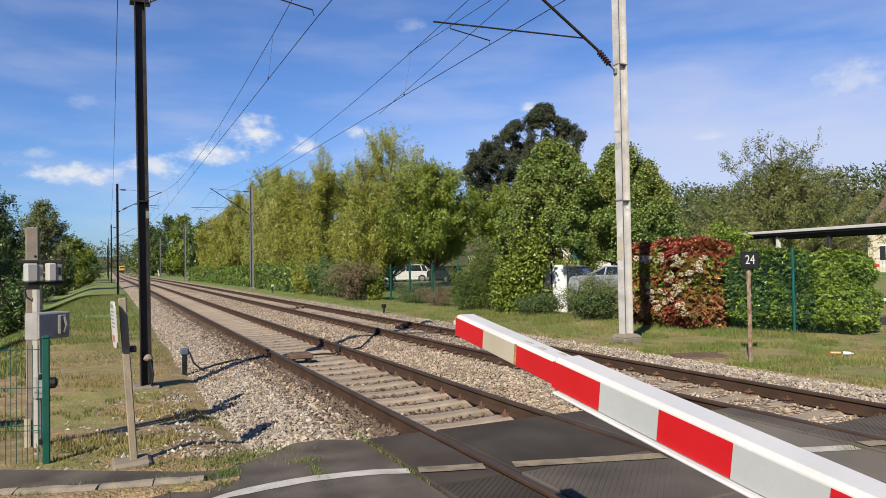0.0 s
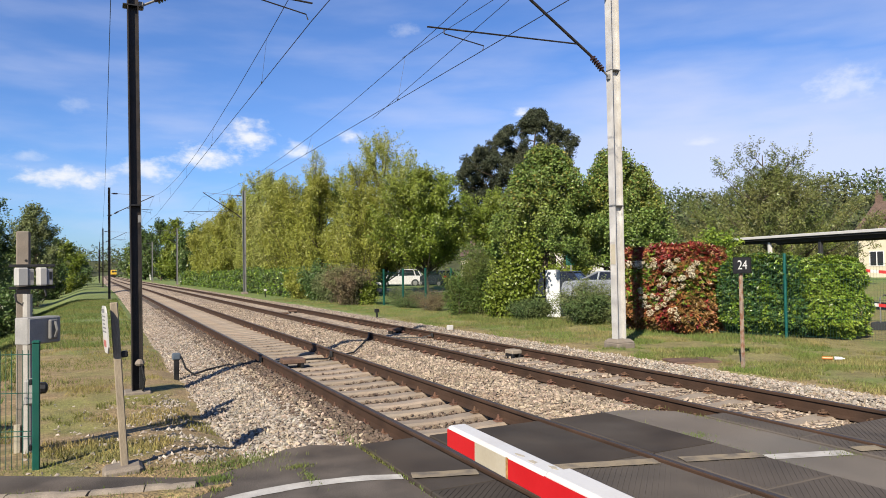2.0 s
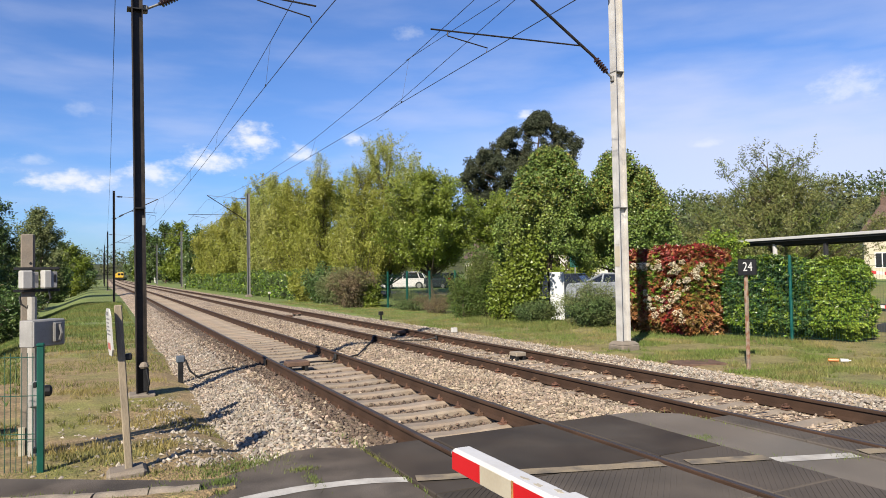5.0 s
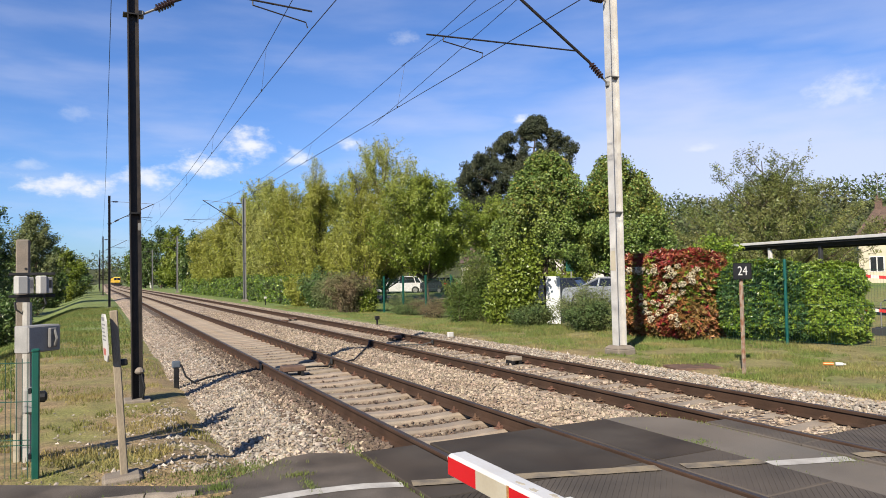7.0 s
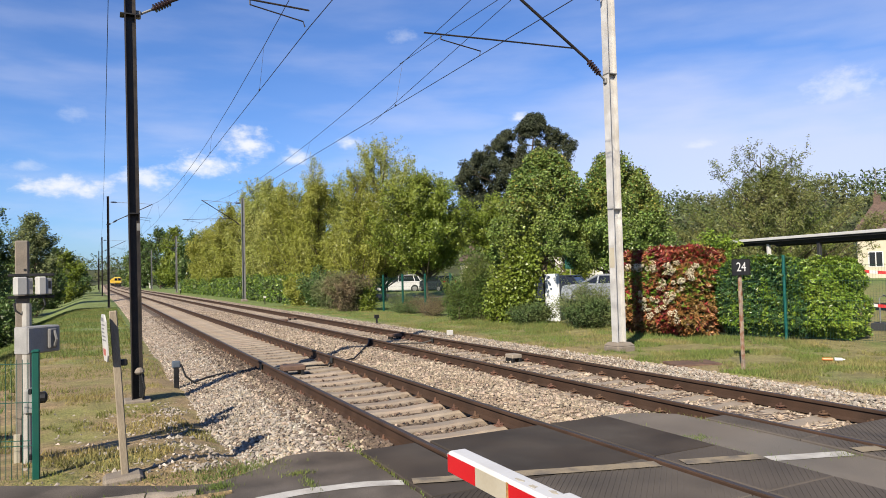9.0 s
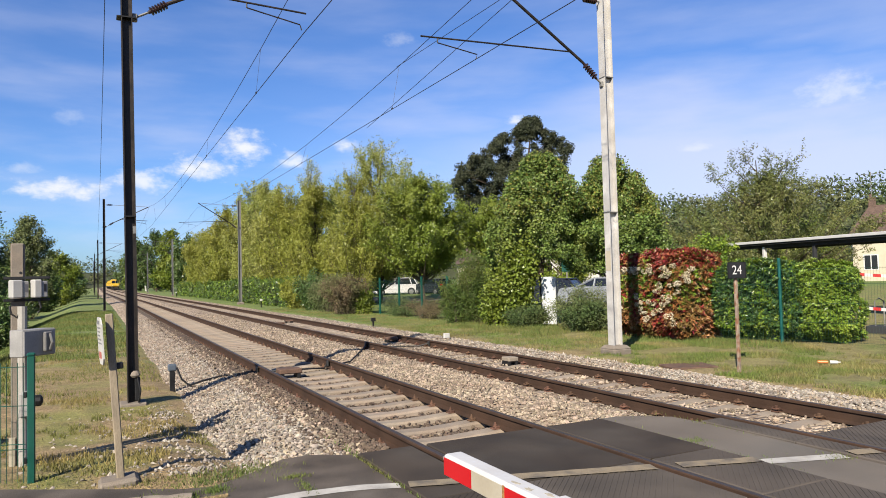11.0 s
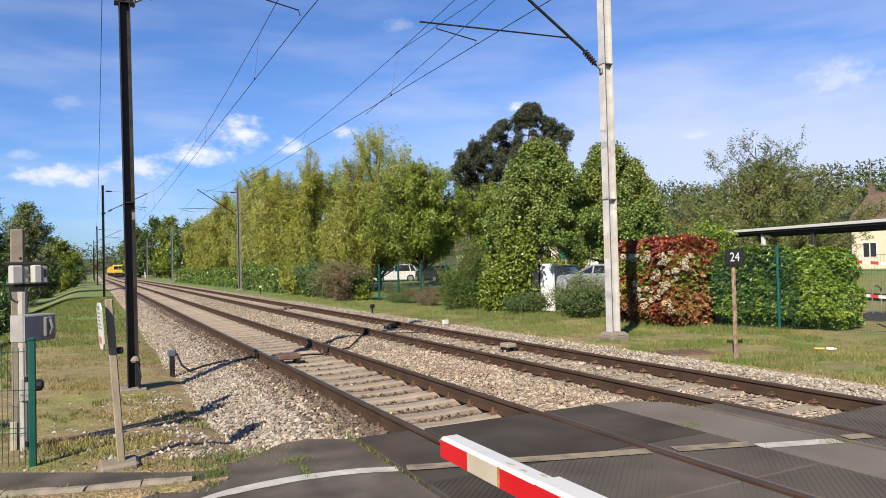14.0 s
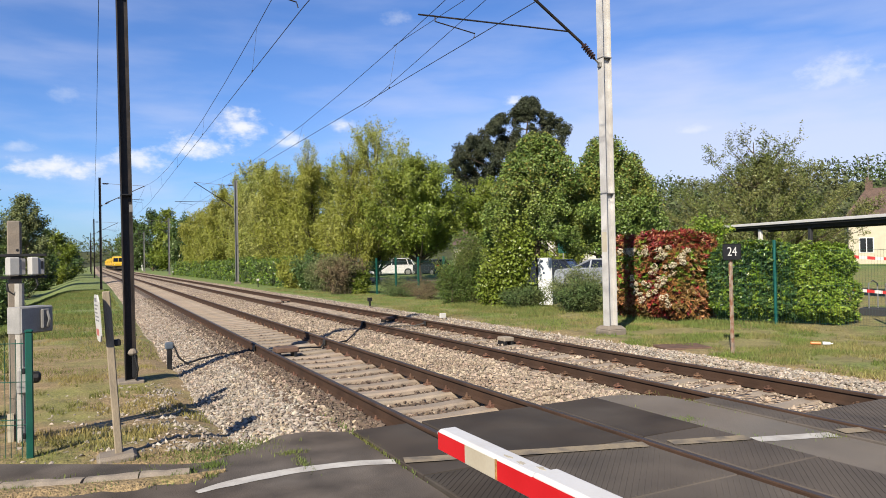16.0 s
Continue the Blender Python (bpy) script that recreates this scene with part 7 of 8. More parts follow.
# ---- car park and houses ----
def build_car(name, label, paint, x, y, rz, suv, z=None):
    c = thing(name, label, "car", (x, y, ground_z(x, y) if z is None else z), rz, group="parked cars")
    ln, w, h = (4.5, 1.86, 1.66) if suv else (4.1, 1.74, 1.47)
    # side outline swept across the width, narrower glasshouse above the waist
    low = [(-ln / 2, 0.35), (-ln / 2, 0.75), (-ln / 2 + 0.12, 0.98), (-ln / 2 + 1.15, 1.04), (ln / 2 - 0.55, 1.06), (ln / 2 - 0.12, 1.0), (ln / 2, 0.7), (ln / 2 - 0.04, 0.35), (ln / 2 - 0.4, 0.22), (-ln / 2 + 0.4, 0.22)]
    bm = bmesh.new()
    a = [bm.verts.new((px, -w / 2, pz)) for px, pz in low]
    b = [bm.verts.new((px, w / 2, pz)) for px, pz in low]
    bm.faces.new(a)
    bm.faces.new(b[::-1])
    for i in range(len(low)):
        j = (i + 1) % len(low)
        bm.faces.new((a[i], b[i], b[j], a[j]))
    top = [(-ln / 2 + 1.05, 1.02), (-ln / 2 + 1.85, h - 0.04), (-ln / 2 + 2.3, h), (ln / 2 - 0.95, h - 0.03), (ln / 2 - 0.5, h - 0.1), (ln / 2 - 0.2, 1.02)]
    wt = w / 2 - 0.2
    bmesh.ops.recalc_face_normals(bm, faces=bm.faces)
    bmesh.ops.bevel(bm, geom=[e for e in bm.edges], offset=0.06, segments=2, affect="EDGES")
    part("body", bm, M[paint], c)
    bm = bmesh.new()
    a = [bm.verts.new((px, -(w / 2 - 0.06 if pz < 1.1 else wt), pz)) for px, pz in top]
    b = [bm.verts.new((px, (w / 2 - 0.06 if pz < 1.1 else wt), pz)) for px, pz in top]
    bm.faces.new(a)
    bm.faces.new(b[::-1])
    for i in range(len(top)):
        j = (i + 1) % len(top)
        bm.faces.new((a[i], b[i], b[j], a[j]))
    bmesh.ops.recalc_face_normals(bm, faces=bm.faces)
    part("glasshouse", bm, M["glass"], c, "dark tinted windows")
    bm = bmesh.new()
    box(bm, -ln / 2 + 1.85, ln / 2 - 0.5, -wt - 0.01, wt + 0.01, h - 0.06, h + 0.02, 0.03)
    for px, pz, qx, qz in ((-ln / 2 + 1.05, 1.02, -ln / 2 + 1.9, h - 0.03), (-0.1, 1.03, -0.05, h - 0.03), (ln / 2 - 0.75, 1.03, ln / 2 - 0.95, h - 0.03), (ln / 2 - 0.22, 1.03, ln / 2 - 0.55, h - 0.05)):
        for s in (-1, 1):
            tube(bm, [(px, s * (w / 2 - 0.05), pz), (qx, s * (wt + 0.005), qz)], 0.05, 5)
    part("roof", bm, M[paint], c)
    for s in (-1, 1):
        bm = bmesh.new()
        box(bm, ln / 2 - 0.16, ln / 2 + 0.01, s * (w / 2 - 0.13) - 0.13, s * (w / 2 - 0.13) + 0.125, 0.82, 1.0, 0.02)
        part("tail_lamp", bm, M["lamp_red"], c)
        for px in (-ln / 2 + 0.85, ln / 2 - 0.8):
            r = 0.36 if suv else 0.31
            bm = bmesh.new()
            lathe(bm, (px, s * (w / 2 - 0.2), r), (0, s, 0), [(0, r * 0.9), (0.02, r), (0.2, r), (0.22, r * 0.9), (0.222, r * 0.66)], 20)
            wh = part("wheel", bm, M["tyre"], c)
            bm = bmesh.new()
            lathe(bm, (px, s * (w / 2 + 0.02), r), (0, s, 0), [(0, r * 0.64), (0.01, r * 0.6), (0.015, r * 0.15)], 12)
            part("rim", bm, M["rim"], wh)
    bm = bmesh.new()
    box(bm, ln / 2 - 0.01, ln / 2 + 0.012, -0.26, 0.26, 0.62, 0.74)
    part("number_plate", bm, M["sign_white"], c)
    return c


bm = bmesh.new()
box(bm, -14, 14, -16, 16, -0.3, 0.0, 0.02)
single("car_park", bm, M["asphalt_light"], "worn grey asphalt car park", "car park", (33, 60, 0.05), -32, kind="structure")
build_car("suv", "white parked sport utility car seen through the fence", "car_white", 25.4, 64.2, -28, True, 0.06)
build_car("hatchback", "blue parked hatchback car", "car_blue", 24.4, 66.5, -60, False, 0.06)
build_car("hatchback", "dark grey parked car", "car_dark", 27.9, 61.6, -70, False, 0.06)
build_car("hatchback", "silver parked hatchback car behind the shrubs", "car_silver", 23.2, 31.4, -55, False, 0.0)
build_car("hatchback", "dark grey parked car", "car_dark", 22.0, 34.5, -55, False, 0.0)


def build_board():
    b = thing("info_board", "pale upright board standing among the shrubs", "board", (14.42, 23.5, ground_z(14.42, 23.5)), -40)
    bm = bmesh.new()
    box(bm, -0.26, 0.26, -0.05, 0.05, -0.1, 1.72, 0.02)
    part("panel", bm, M["slab_white"], b)
    g = thing("green_sign", "small green sign panel on a post in the car park", "sign", (26.0, 38.0, 0.1), -30)
    bm = bmesh.new()
    box(bm, -0.04, 0.04, -0.04, 0.04, -0.2, 2.3, 0.01)
    part("post", bm, M["galv_dull"], g)
    bm = bmesh.new()
    box(bm, -0.32, 0.32, -0.08, -0.04, 1.75, 2.45, 0.02)
    part("panel", bm, M["green_paint"], g)


build_board()


def build_shelter():
    s = thing("bicycle_shelter", "long flat-roofed shelter with white roof edge", "shelter", (0, 0, 0))
    a, b = Vector((22.5, 22.6, 0)), Vector((19.9, 8.0, 0))
    d = (b - a).normalized()
    n = Vector((-d.y, d.x, 0))
    if n.x < 0:
        n = -n
    ln = (b - a).length
    m = Matrix((( d.x, n.x, 0, a.x), (d.y, n.y, 0, a.y), (0, 0, 1, 0), (0, 0, 0, 1)))
    bm = bmesh.new()
    box(bm, 0.05, ln, 0.05, 2.6, 2.62, 2.70, m=m)
    part("roof", bm, M["roof_under"], s, "dark corrugated roof sheet")
    bm = bmesh.new()
    box(bm, 0, ln, 0, 0.05, 2.68, 2.78, 0.01, m=m)
    box(bm, 0, 0.05, 0.05, 2.6, 2.68, 2.78, 0.01, m=m)
    part("roof_edge", bm, M["roof_edge"], s, "white roof edge trim")
    bm = bmesh.new()
    box(bm, 0.1, ln, 0.2, 0.3, 2.5, 2.62, m=m)
    box(bm, 0.1, ln, 2.2, 2.3, 2.5, 2.62, m=m)
    part("beam", bm, M["roof_under"], s)
    for i, (u, v, mt) in enumerate(((1.9, 0.25, "roof_edge"), (4.3, 0.25, "roof_under"), (6.4, 2.25, "roof_edge"), (8.5, 0.25, "roof_under"), (12.5, 0.25, "roof_under"))):
        bm = bmesh.new()
        box(bm, u - 0.06, u + 0.06, v - 0.06, v + 0.06, -0.2, 2.55, 0.01, m=m)
        part("post", bm, M[mt], s)
    # taped-off rack area
    t = thing("barrier_tape", "red and white striped tape strung across the area", "tape", (0, 0, 0))
    for z, xa, ya, xb, yb in ((1.55, 17.2, 14.0, 19.4, 9.5), (0.72, 16.9, 13.8, 18.6, 9.4)):
        for k in range(28):
            bm = bmesh.new()
            u0, u1 = k / 28, (k + 1) / 28
            zz = lambda u: z - 0.15 * 4 * u * (1 - u)
            p, q = (xa + (xb - xa) * u0, ya + (yb - ya) * u0), (xa + (xb - xa) * u1, ya + (yb - ya) * u1)
            vs = [bm.verts.new((*p, zz(u0) - 0.04)), bm.verts.new((*q, zz(u1) - 0.04)), bm.verts.new((*q, zz(u1) + 0.04)), bm.verts.new((*p, zz(u0) + 0.04))]
            f = bm.faces.new(vs)
            r = bmesh.ops.extrude_face_region(bm, geom=[f])
            bmesh.ops.translate(bm, verts=[v for v in r["geom"] if isinstance(v, bmesh.types.BMVert)], vec=(0.003, 0.003, 0))
            part("stripe", bm, M["tape_red"] if k % 2 else M["tape_white"], t)
    for x, y in ((17.2, 14.0), (16.9, 13.8), (19.4, 9.5), (18.6, 9.4)):
        bm = bmesh.new()
        tube(bm, [(x, y, -0.2), (x, y, 1.65)], 0.025, 8)
        part("stake", bm, M["galv_dull"], t)
    r = thing("bicycle_rack", "grey steel bicycle rack on a dark base", "rack", (18.6, 12.4, ground_z(18.6, 12.4)), -72)
    for i in range(9):
        bm = bmesh.new()
        x = -1.6 + i * 0.4
        tube(bm, [(x, 0, 0), (x, 0, 0.85), (x + 0.08, 0.1, 0.93), (x + 0.16, 0.2, 0.85), (x + 0.16, 0.2, 0)], 0.02, 6)
        part("hoop", bm, M["galv_dull"], r)
    bm = bmesh.new()
    box(bm, -1.8, 1.9, -0.15, 0.35, -0.05, 0.2, 0.02)
    part("base", bm, M["roof_under"], r)
    b = thing("waste_bin", "green plastic waste bin", "bin", (18.4, 10.7, ground_z(18.4, 10.7)))
    bm = bmesh.new()
    lathe(bm, (0, 0, -0.02), (0, 0, 1), [(0, 0.2), (0.02, 0.22), (0.75, 0.27), (0.78, 0.28)], 16)
    part("body", bm, M["teal_bin"], b)
    bm = bmesh.new()
    lathe(bm, (0, 0, 0.76), (0, 0, 1), [(0, 0.29), (0.05, 0.28), (0.09, 0.1)], 16)
    part("lid", bm, M["teal_bin"], b)


build_shelter()


def build_house(x, y, rz, w, d, h, roof_h, wall, label, chimney=True):
    hs = thing("house", label, "house", (x, y, ground_z(x, y)), rz, group="houses")
    bm = bmesh.new()
    box(bm, -w / 2, w / 2, -d / 2, d / 2, -0.3, h)
    part("wall", bm, M[wall], hs)
    bm = bmesh.new()
    e = 0.4
    lo = [bm.verts.new(v) for v in ((-w / 2 - e, -d / 2 - e, h - 0.1), (w / 2 + e, -d / 2 - e, h - 0.1), (w / 2 + e, d / 2 + e, h - 0.1), (-w / 2 - e, d / 2 + e, h - 0.1))]
    hi = [bm.verts.new(v) for v in ((-w / 2 + 1.6, 0, h + roof_h), (w / 2 - 1.6, 0, h + roof_h))]
    bm.faces.new((lo[0], lo[1], hi[1], hi[0]))
    bm.faces.new((lo[2], lo[3], hi[0], hi[1]))
    bm.faces.new((lo[1], lo[2], hi[1]))
    bm.faces.new((lo[3], lo[0], hi[0]))
    bm.faces.new(lo[::-1])
    bmesh.ops.recalc_face_normals(bm, faces=bm.faces)
    rf = part("roof", bm, M["roof_tile"], hs, "brown tiled hipped roof")
    if chimney:
        bm = bmesh.new()
        box(bm, -w / 2 + 1.5, -w / 2 + 2.1, -0.3, 0.3, h + roof_h - 0.9, h + roof_h + 0.7, 0.03)
        box(bm, -w / 2 + 1.62, -w / 2 + 1.8, -0.12, 0.12, h + roof_h + 0.7, h + roof_h + 1.0)
        part("chimney", bm, M["roof_tile"], rf)
        bm = bmesh.new()
        q = Vector((-w / 2 + 1.8, 0, h + roof_h))
        tube(bm, [q, q + Vector((0, 0, 3.0))], 0.03, 5)
        tube(bm, [q + Vector((-0.9, 0.2, 2.8)), q + Vector((0.9, -0.2, 2.85))], 0.02, 4)
        for k in range(6):
            p = q + Vector((-0.8 + k * 0.32, 0.18 - 0.07 * k, 2.8))
            tube(bm, [p + Vector((0, -0.25, 0)), p + Vector((0, 0.25, 0))], 0.012, 4)
        part("aerial", bm, M["galv_dull"], rf)
    for k, px in enumerate(np.arange(-w / 2 + 1.3, w / 2 - 0.8, 2.3)):
        bm = bmesh.new()
        box(bm, px - 0.55, px + 0.55, -d / 2 - 0.03, -d / 2 + 0.05, 0.95, 2.25)
        wn = part("window", bm, M["roof_edge"], hs)
        for s in (-1, 1):
            bm = bmesh.new()
            box(bm, px + s * 0.25 - 0.21, px + s * 0.25 + 0.21, -d / 2 - 0.05, -d / 2 - 0.02, 1.02, 2.18)
            part("pane", bm, M["glass"], wn)
    for k, py in enumerate(np.arange(-d / 2 + 1.5, d / 2 - 0.8, 2.6)):
        bm = bmesh.new()
        box(bm, -w / 2 - 0.03, -w / 2 + 0.05, py - 0.5, py + 0.5, 0.95, 2.25)
        wn = part("window", bm, M["roof_edge"], hs)
        bm = bmesh.new()
        box(bm, -w / 2 - 0.05, -w / 2 - 0.02, py - 0.42, py + 0.42, 1.02, 2.18)
        part("pane", bm, M["glass"], wn)


build_house(64.2, 37.4, -55, 12, 8, 3.9, 2.8, "render_cream", "cream rendered house with a brown tiled roof")
build_house(37, 49, -40, 10, 7, 2.9, 2.6, "render_white", "low white rendered house behind the car park", False)
build_house(56, 92, -20, 16, 8, 3.2, 3.0, "render_cream", "cream house beyond the car park", False)
build_house(84, 110, -30, 12, 8, 5.5, 3.0, "render_cream", "distant house with an orange-brown roof", False)


# ---- far hills ----
def build_hill(name, label, base, axis, width, depth, height, seed, n, size, mat):
    """A wooded hill: one mound with tree crowns crowding over it."""
    rng = np.random.default_rng(seed)
    base = Vector(base)
    ax = Vector(axis).normalized()
    nr = Vector((-ax.y, ax.x, 0))

    def hz(u, v):
        prof = math.exp(-(v * 1.5) ** 2) * max(0, 1 - abs(u) ** 3)
        return height * prof * (0.82 + 0.3 * noise.noise(Vector((u * 2.2 + seed, v, 0))))
    nu, nv = 60, 14
    verts, faces = [], []
    for j in range(nv + 1):
        for i in range(nu + 1):
            u, v = 2 * i / nu - 1, 2 * j / nv - 1
            p = base + ax * u * width + nr * v * depth
            verts.append((p.x, p.y, hz(u, v) - 2.5))
    faces = [(j * (nu + 1) + i, j * (nu + 1) + i + 1, (j + 1) * (nu + 1) + i + 1, (j + 1) * (nu + 1) + i) for j in range(nv) for i in range(nu)]
    hill = thing(name, label, "hill", kind="structure")
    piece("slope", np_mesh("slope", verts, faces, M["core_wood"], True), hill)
    blobs = []
    for _ in range(n):
        u, v = rng.uniform(-0.98, 0.98), rng.uniform(-0.9, 0.5)
        p = base + ax * u * width + nr * v * depth
        q = size * rng.uniform(0.7, 1.4)
        blobs.append((p.x, p.y, hz(u, v) + q * 0.5, q, q, q * 1.1))
    pos, out = shell(rng, blobs, n * (70 if n > 800 else 110), 0.5)
    tagged(piece("woodland", leaves("woodland", pos, out, size * (0.3 if n > 800 else 0.32), M[mat], rng, wild=0.7, far=True), hill), kind="stuff")


build_hill("wooded_hill", "long hill covered with spring woodland", (300, 240, 0), (0.75, -0.66, 0), 330, 90, 39, 3, 1500, 5.5, "leaf_far")
build_hill("distant_hill", "low distant wooded ridge closing the valley", (-60, 900, 0), (1, 0, 0), 700, 120, 24, 4, 500, 8.5, "leaf_far")
build_hill("valley_wood", "dark belt of trees across the valley floor", (-110, 260, -2), (0.9, 0.25, 0), 100, 30, 5, 6, 260, 4.0, "leaf_far")
build_hill("line_wood", "belt of trees beyond the line", (90, 330, -2), (1, -0.2, 0), 80, 30, 4, 8, 240, 4.5, "leaf_far")


# ---- grass ----
def blades(name, label, spots, h, w, mat, seed):
    rng = np.random.default_rng(seed)
    p = np.asarray(spots)
    n = len(p)
    a = rng.uniform(0, 2 * math.pi, n)
    d = np.stack([np.cos(a), np.sin(a), 0 * a], 1)
    hh = h * rng.uniform(0.45, 1.3, (n, 1))
    leanv = rng.normal(size=(n, 3)) * 0.35 * hh
    leanv[:, 2] = 0
    v = np.stack([p - d * w, p + d * w, p + leanv + np.concatenate([np.zeros((n, 2)), hh], 1)], 1).reshape(-1, 3)
    f = np.arange(3 * n).reshape(-1, 3)
    ob = new(name, np_mesh(name, v, f, M[mat]))
    return tagged(ob, label, "grass", kind="stuff")


def build_grass():
    rng = np.random.default_rng(77)

    def field(x0, x1, y0, y1, n, thresh, sc, ok=lambda x, y: True):
        out = []
        for x, y in zip(rng.uniform(x0, x1, n), rng.uniform(y0, y1, n)):
            if noise.noise(Vector((x * sc, y * sc, 11))) + 0.35 * noise.noise(Vector((x * sc * 5, y * sc * 5, 2))) > thresh and ok(x, y):
                out.append((x, y, ground_z(x, y) - 0.01))
        return out
    left = field(-2.6, 0.95, 9.6, 16, 24000, 0.08, 0.9, lambda x, y: y > 9.7 - 0.38 * x)
    left += field(-2.4, 0.9, 16, 34, 22000, -0.1, 0.6)
    blades("verge_grass", "short dry and green grass tufts on the verge", left, 0.07, 0.006, "grass", 1)
    blades("embankment_grass", "lush green grass on the embankment", field(-5.5, 0.7, 23, 62, 42000, -0.4, 0.3) + field(-4.5, -1.7, 15, 30, 14000, -0.1, 0.6), 0.11, 0.011, "grass_lush", 2)
    right = field(9.3, 14.4, 6.5, 16, 66000, -0.06, 0.8) + field(9.3, 14.0, 16, 26, 26000, -0.3, 0.8) + field(9.5, 12.5, 26, 48, 20000, -0.4, 0.5)
    blades("lawn_grass", "mown grass strip between the ballast and the hedges", right, 0.075, 0.007, "grass_lawn", 3)
    tall = field(11.0, 14.2, 19.5, 27, 9000, -0.1, 1.0) + field(13.0, 14.6, 13, 18, 2500, 0.0, 1.2)
    blades("tall_grass", "taller fresh grass at the foot of the shrubs", tall, 0.15, 0.008, "grass_lush", 4)
    # weeds in the joints of the road and along the kerb
    weeds = []
    for cx, cy, sx, sy, n in ((1.95, 8.6, 0.02, 0.5, 420), (1.24, 8.66, 0.07, 0.04, 200), (5.0, 7.4, 0.03, 0.6, 160), (5.12, 7.75, 0.07, 0.06, 150), (5.5, 8.95, 0.2, 0.05, 30), (5.82, 8.2, 0.04, 0.28, 160),
                              (5.72, 6.6, 0.12, 0.08, 130), (0.55, 8.62, 0.07, 0.06, 420), (0.55, 8.95, 0.2, 0.1, 420), (0.9, 9.15, 0.2, 0.12, 520), (1.24, 8.3, 0.03, 0.14, 160), (-0.9, 9.95, 0.3, 0.14, 500), (0.2, 9.5, 0.3, 0.1, 400), (0.9, 9.75, 0.3, 0.2, 500), (4.85, 6.9, 0.25, 0.05, 60)):
        for _ in range(n):
            weeds.append((cx + sx * rng.normal(), cy + sy * rng.normal(), 0.0 if cy < 9.2 else ground_z(cx, cy) - 0.01))
    for k in range(2600):
        x = 0.55 - 2.2 * rng.random()
        y = 8.53 + (0.36 - x) * 0.25 + 0.11 * rng.normal() - 0.1
        if noise.noise(Vector((x * 3.5, y * 3.5, 5))) > -0.02:
            weeds.append((x, y, 0.01))
    blades("weeds", "weeds growing in the road joints and along the kerb", weeds, 0.036, 0.0045, "grass_lush", 5)


build_grass()


# ---- train ----
def build_locomotive():
    lo = thing("locomotive", "yellow maintenance locomotive approaching on the far track", "locomotive")
    bm = bmesh.new()
    box(bm, -1.45, 1.45, 0.5, 12.5, 0.95, 1.25, 0.03)
    part("underframe", bm, M["train_dark"], lo)
    bm = bmesh.new()
    prof = [(0.0, 1.2), (-0.1, 1.9), (0.35, 3.0), (0.75, 3.75), (2.6, 3.85), (2.6, 1.2)]
    a = [bm.verts.new((-1.4, y, z)) for y, z in prof]
    b = [bm.verts.new((1.4, y, z)) for y, z in prof]
    bm.faces.new(a)
    bm.faces.new(b[::-1])
    for i in range(len(prof)):
        j = (i + 1) % len(prof)
        bm.faces.new((a[i], b[i], b[j], a[j]))
    bmesh.ops.recalc_face_normals(bm, faces=bm.faces)
    bmesh.ops.bevel(bm, geom=bm.edges[:], offset=0.1, segments=2, affect="EDGES")
    part("cab", bm, M["train_yellow"], lo, "yellow sloping driver's cab")
    bm = bmesh.new()
    box(bm, -1.2, 1.2, 2.65, 12.3, 1.2, 2.9, 0.12)
    part("engine_hood", bm, M["rust_edge"], lo, "rust-orange machinery hood")
    for s in (-1, 1):
        bm = bmesh.new()
        vs = [bm.verts.new(v) for v in ((s * 0.08, 0.10, 2.35), (s * 1.22, 0.10, 2.35), (s * 1.15, 0.56, 3.35), (s * 0.08, 0.56, 3.35))]
        f = bm.faces.new(vs)
        r = bmesh.ops.extrude_face_region(bm, geom=[f])
        bmesh.ops.translate(bm, verts=[v for v in r["geom"] if isinstance(v, bmesh.types.BMVert)], vec=(0, -0.11, 0.03))
        bmesh.ops.recalc_face_normals(bm, faces=bm.faces)
        part("windscreen", bm, M["glass"], lo)
        bm = bmesh.new()
        lathe(bm, (s * 0.95, -0.07, 1.6), (0, -1, 0), [(0, 0.14), (0.06, 0.14), (0.08, 0.1)], 12)
        part("headlight", bm, M["tape_white"], lo)
        bm = bmesh.new()
        lathe(bm, (s * 0.88, 0.5, 1.05), (0, -1, 0), [(0, 0.1), (0.75, 0.1), (0.76, 0.22), (0.82, 0.22)], 12)
        part("buffer", bm, M["train_dark"], lo)
        bm = bmesh.new()
        box(bm, s * 1.41 - 0.02, s * 1.41 + 0.02, 1.2, 2.2, 2.3, 3.3)
        part("side_window", bm, M["glass"], lo)
        for y in (2.0, 4.2, 8.8, 11.0):
            bm = bmesh.new()
            lathe(bm, (s * 0.68, y, 0.50), (s, 0, 0), [(0, 0.46), (0.12, 0.46), (0.13, 0.3)], 16)
            part("wheel", bm, M["train_dark"], lo)
    bm = bmesh.new()
    box(bm, -1.35, 1.35, 0.0, 0.2, 0.35, 1.0, 0.03)
    part("snow_plough", bm, M["train_dark"], lo)
    return lo


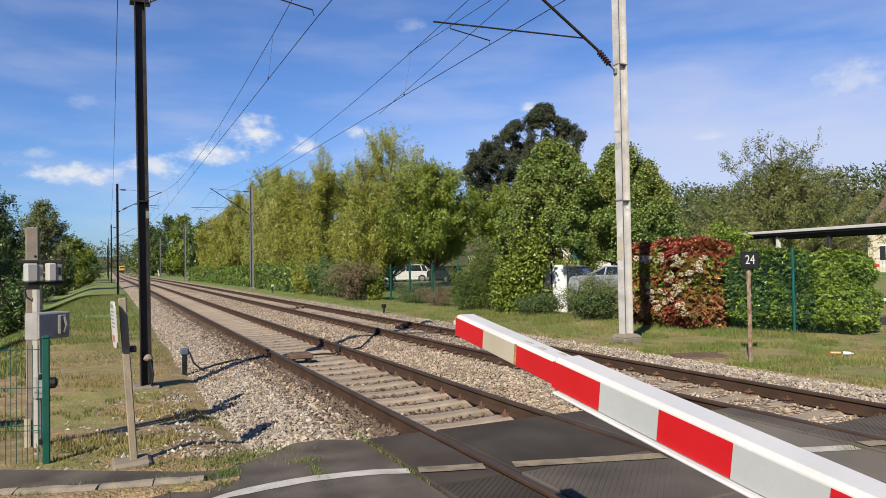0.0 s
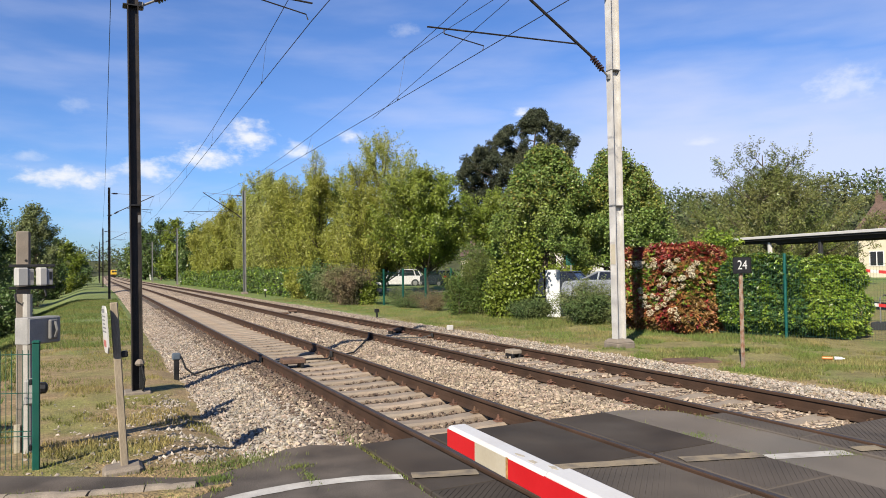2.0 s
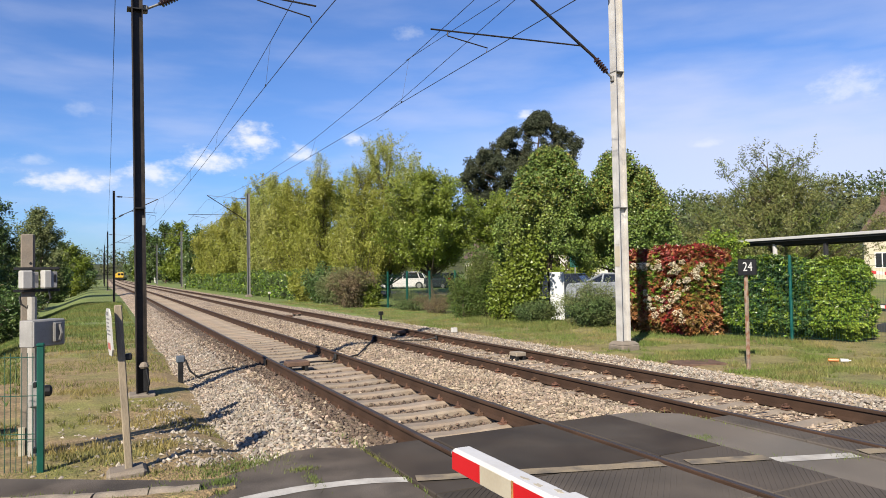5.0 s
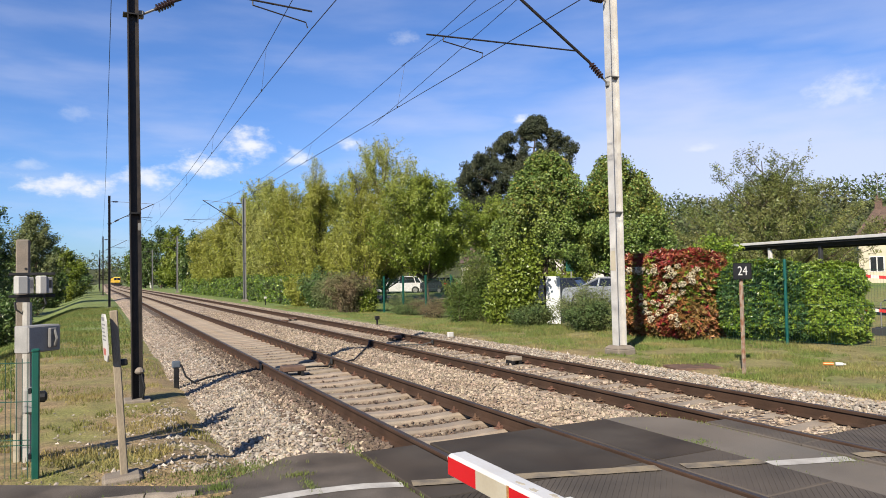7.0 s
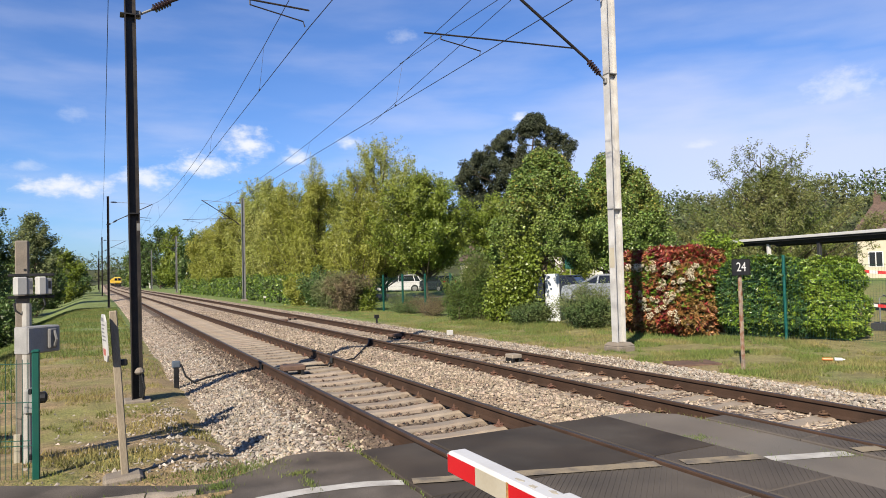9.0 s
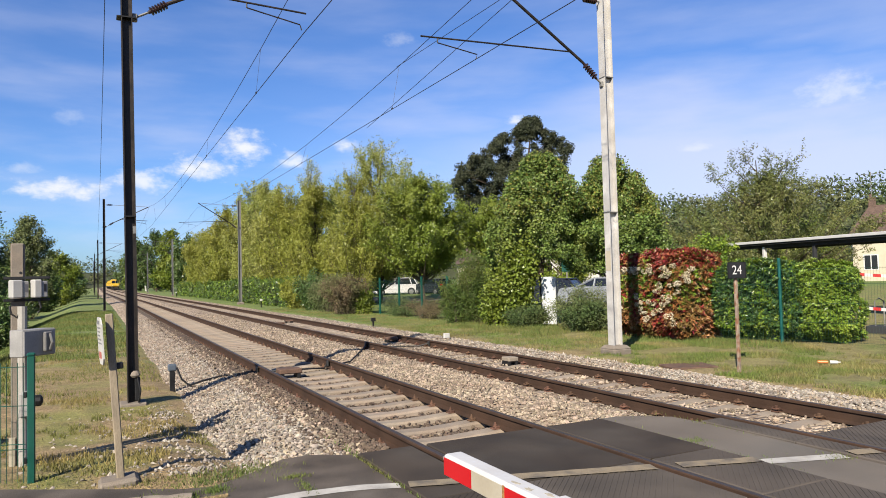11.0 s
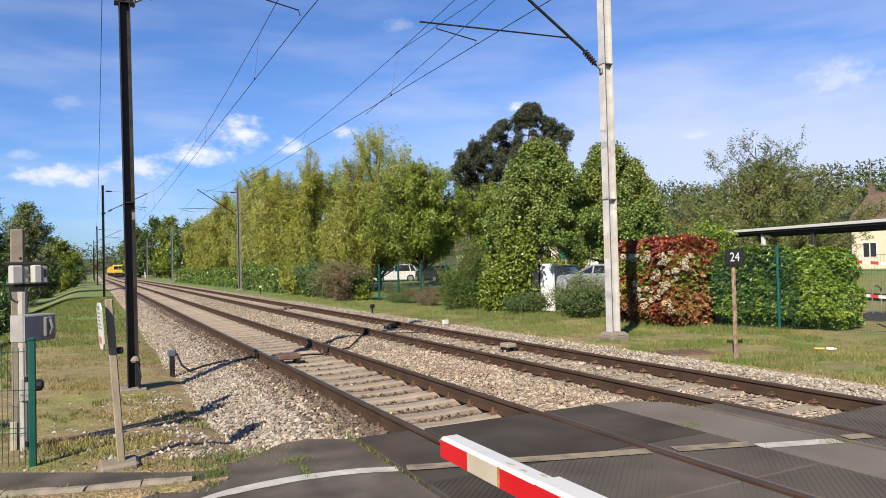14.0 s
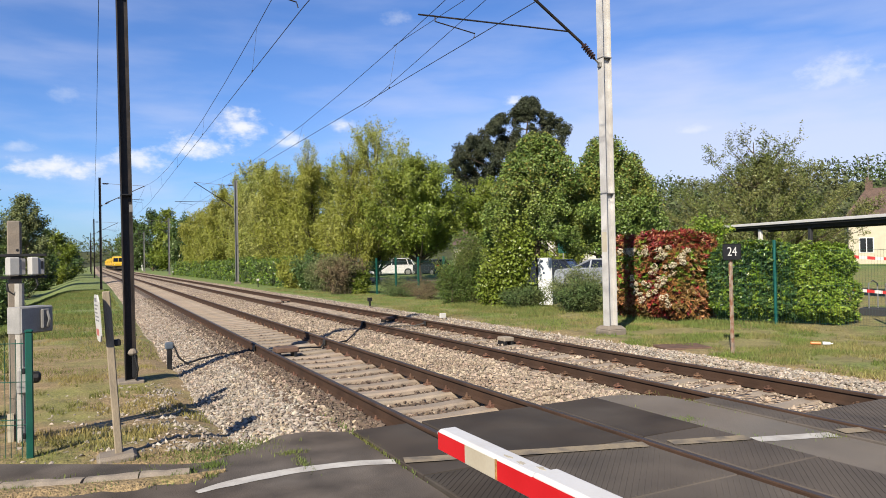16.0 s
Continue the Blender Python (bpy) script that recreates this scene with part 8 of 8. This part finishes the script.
def build_wagon(kind):
    w = thing("crane_wagon", "flat rail wagon carrying a yellow crane machine", "wagon", group="wagons")
    bm = bmesh.new()
    box(bm, -1.35, 1.35, 0.4, 15.6, 0.95, 1.25, 0.03)
    part("deck", bm, M["train_dark"], w)
    bm = bmesh.new()
    box(bm, -1.3, 1.3, 1.2, 4.6, 1.25, 3.2 - 0.3 * kind, 0.1)
    part("machine_cab", bm, M["train_yellow"], w)
    bm = bmesh.new()
    box(bm, -1.32, 1.32, 1.6, 3.2, 2.2, 2.8)
    part("side_window", bm, M["glass"], w)
    bm = bmesh.new()
    tube(bm, [(-0.6, 5.0, 3.6), (-0.6, 9.5, 2.2), (-0.6, 13.8, 1.6)], 0.28, 6)
    part("boom", bm, M["train_yellow"], w, "yellow slanting crane boom")
    bm = bmesh.new()
    box(bm, -1.2, 1.2, 10.5, 15.2, 1.25, 2.3, 0.1)
    part("load", bm, M["rust_edge"], w, "rust-orange load")
    for s in (-1, 1):
        for y in (2.2, 4.0, 12.0, 13.8):
            bm = bmesh.new()
            lathe(bm, (s * 0.68, y, 0.50), (s, 0, 0), [(0, 0.46), (0.12, 0.46), (0.13, 0.3)], 16)
            part("wheel", bm, M["train_dark"], w)
    return w


loco = build_locomotive()
wagons = [build_wagon(i % 2) for i in range(9)]


def train_front(t):
    return 451 - 15.0 * t


def on_line(y):
    """A place on the far track, with the heading there."""
    dx = (bend(y + 8) - bend(y)) / 8
    return pose(6.96 + bend(y), y, 0.042, 0, 0, -math.degrees(math.atan(dx)))


def motions():
    times = [0, 2, 4, 6, 8, 10, 12, 14, 16]
    walk(loco, [(t, on_line(train_front(t))) for t in times])
    for i, w in enumerate(wagons):
        walk(w, [(t, on_line(train_front(t) + 13.4 + 16.2 * i)) for t in times])
    walk(barrier, [(t, pose(*PIVOT, a, 0, 0)) for t, a in ARM_ROWS])


ARM_ROWS = [(0, 8.21), (0.3, 7.27), (0.6, 6.2), (0.9, 5.06), (1.2, 4.04), (1.5, 3.03), (1.8, 2.0), (2.1, 0.95), (2.4, 0.0), (2.7, 0.0), (3.2, 0.05), (9, 0.0), (16, 0.0)]
motions()
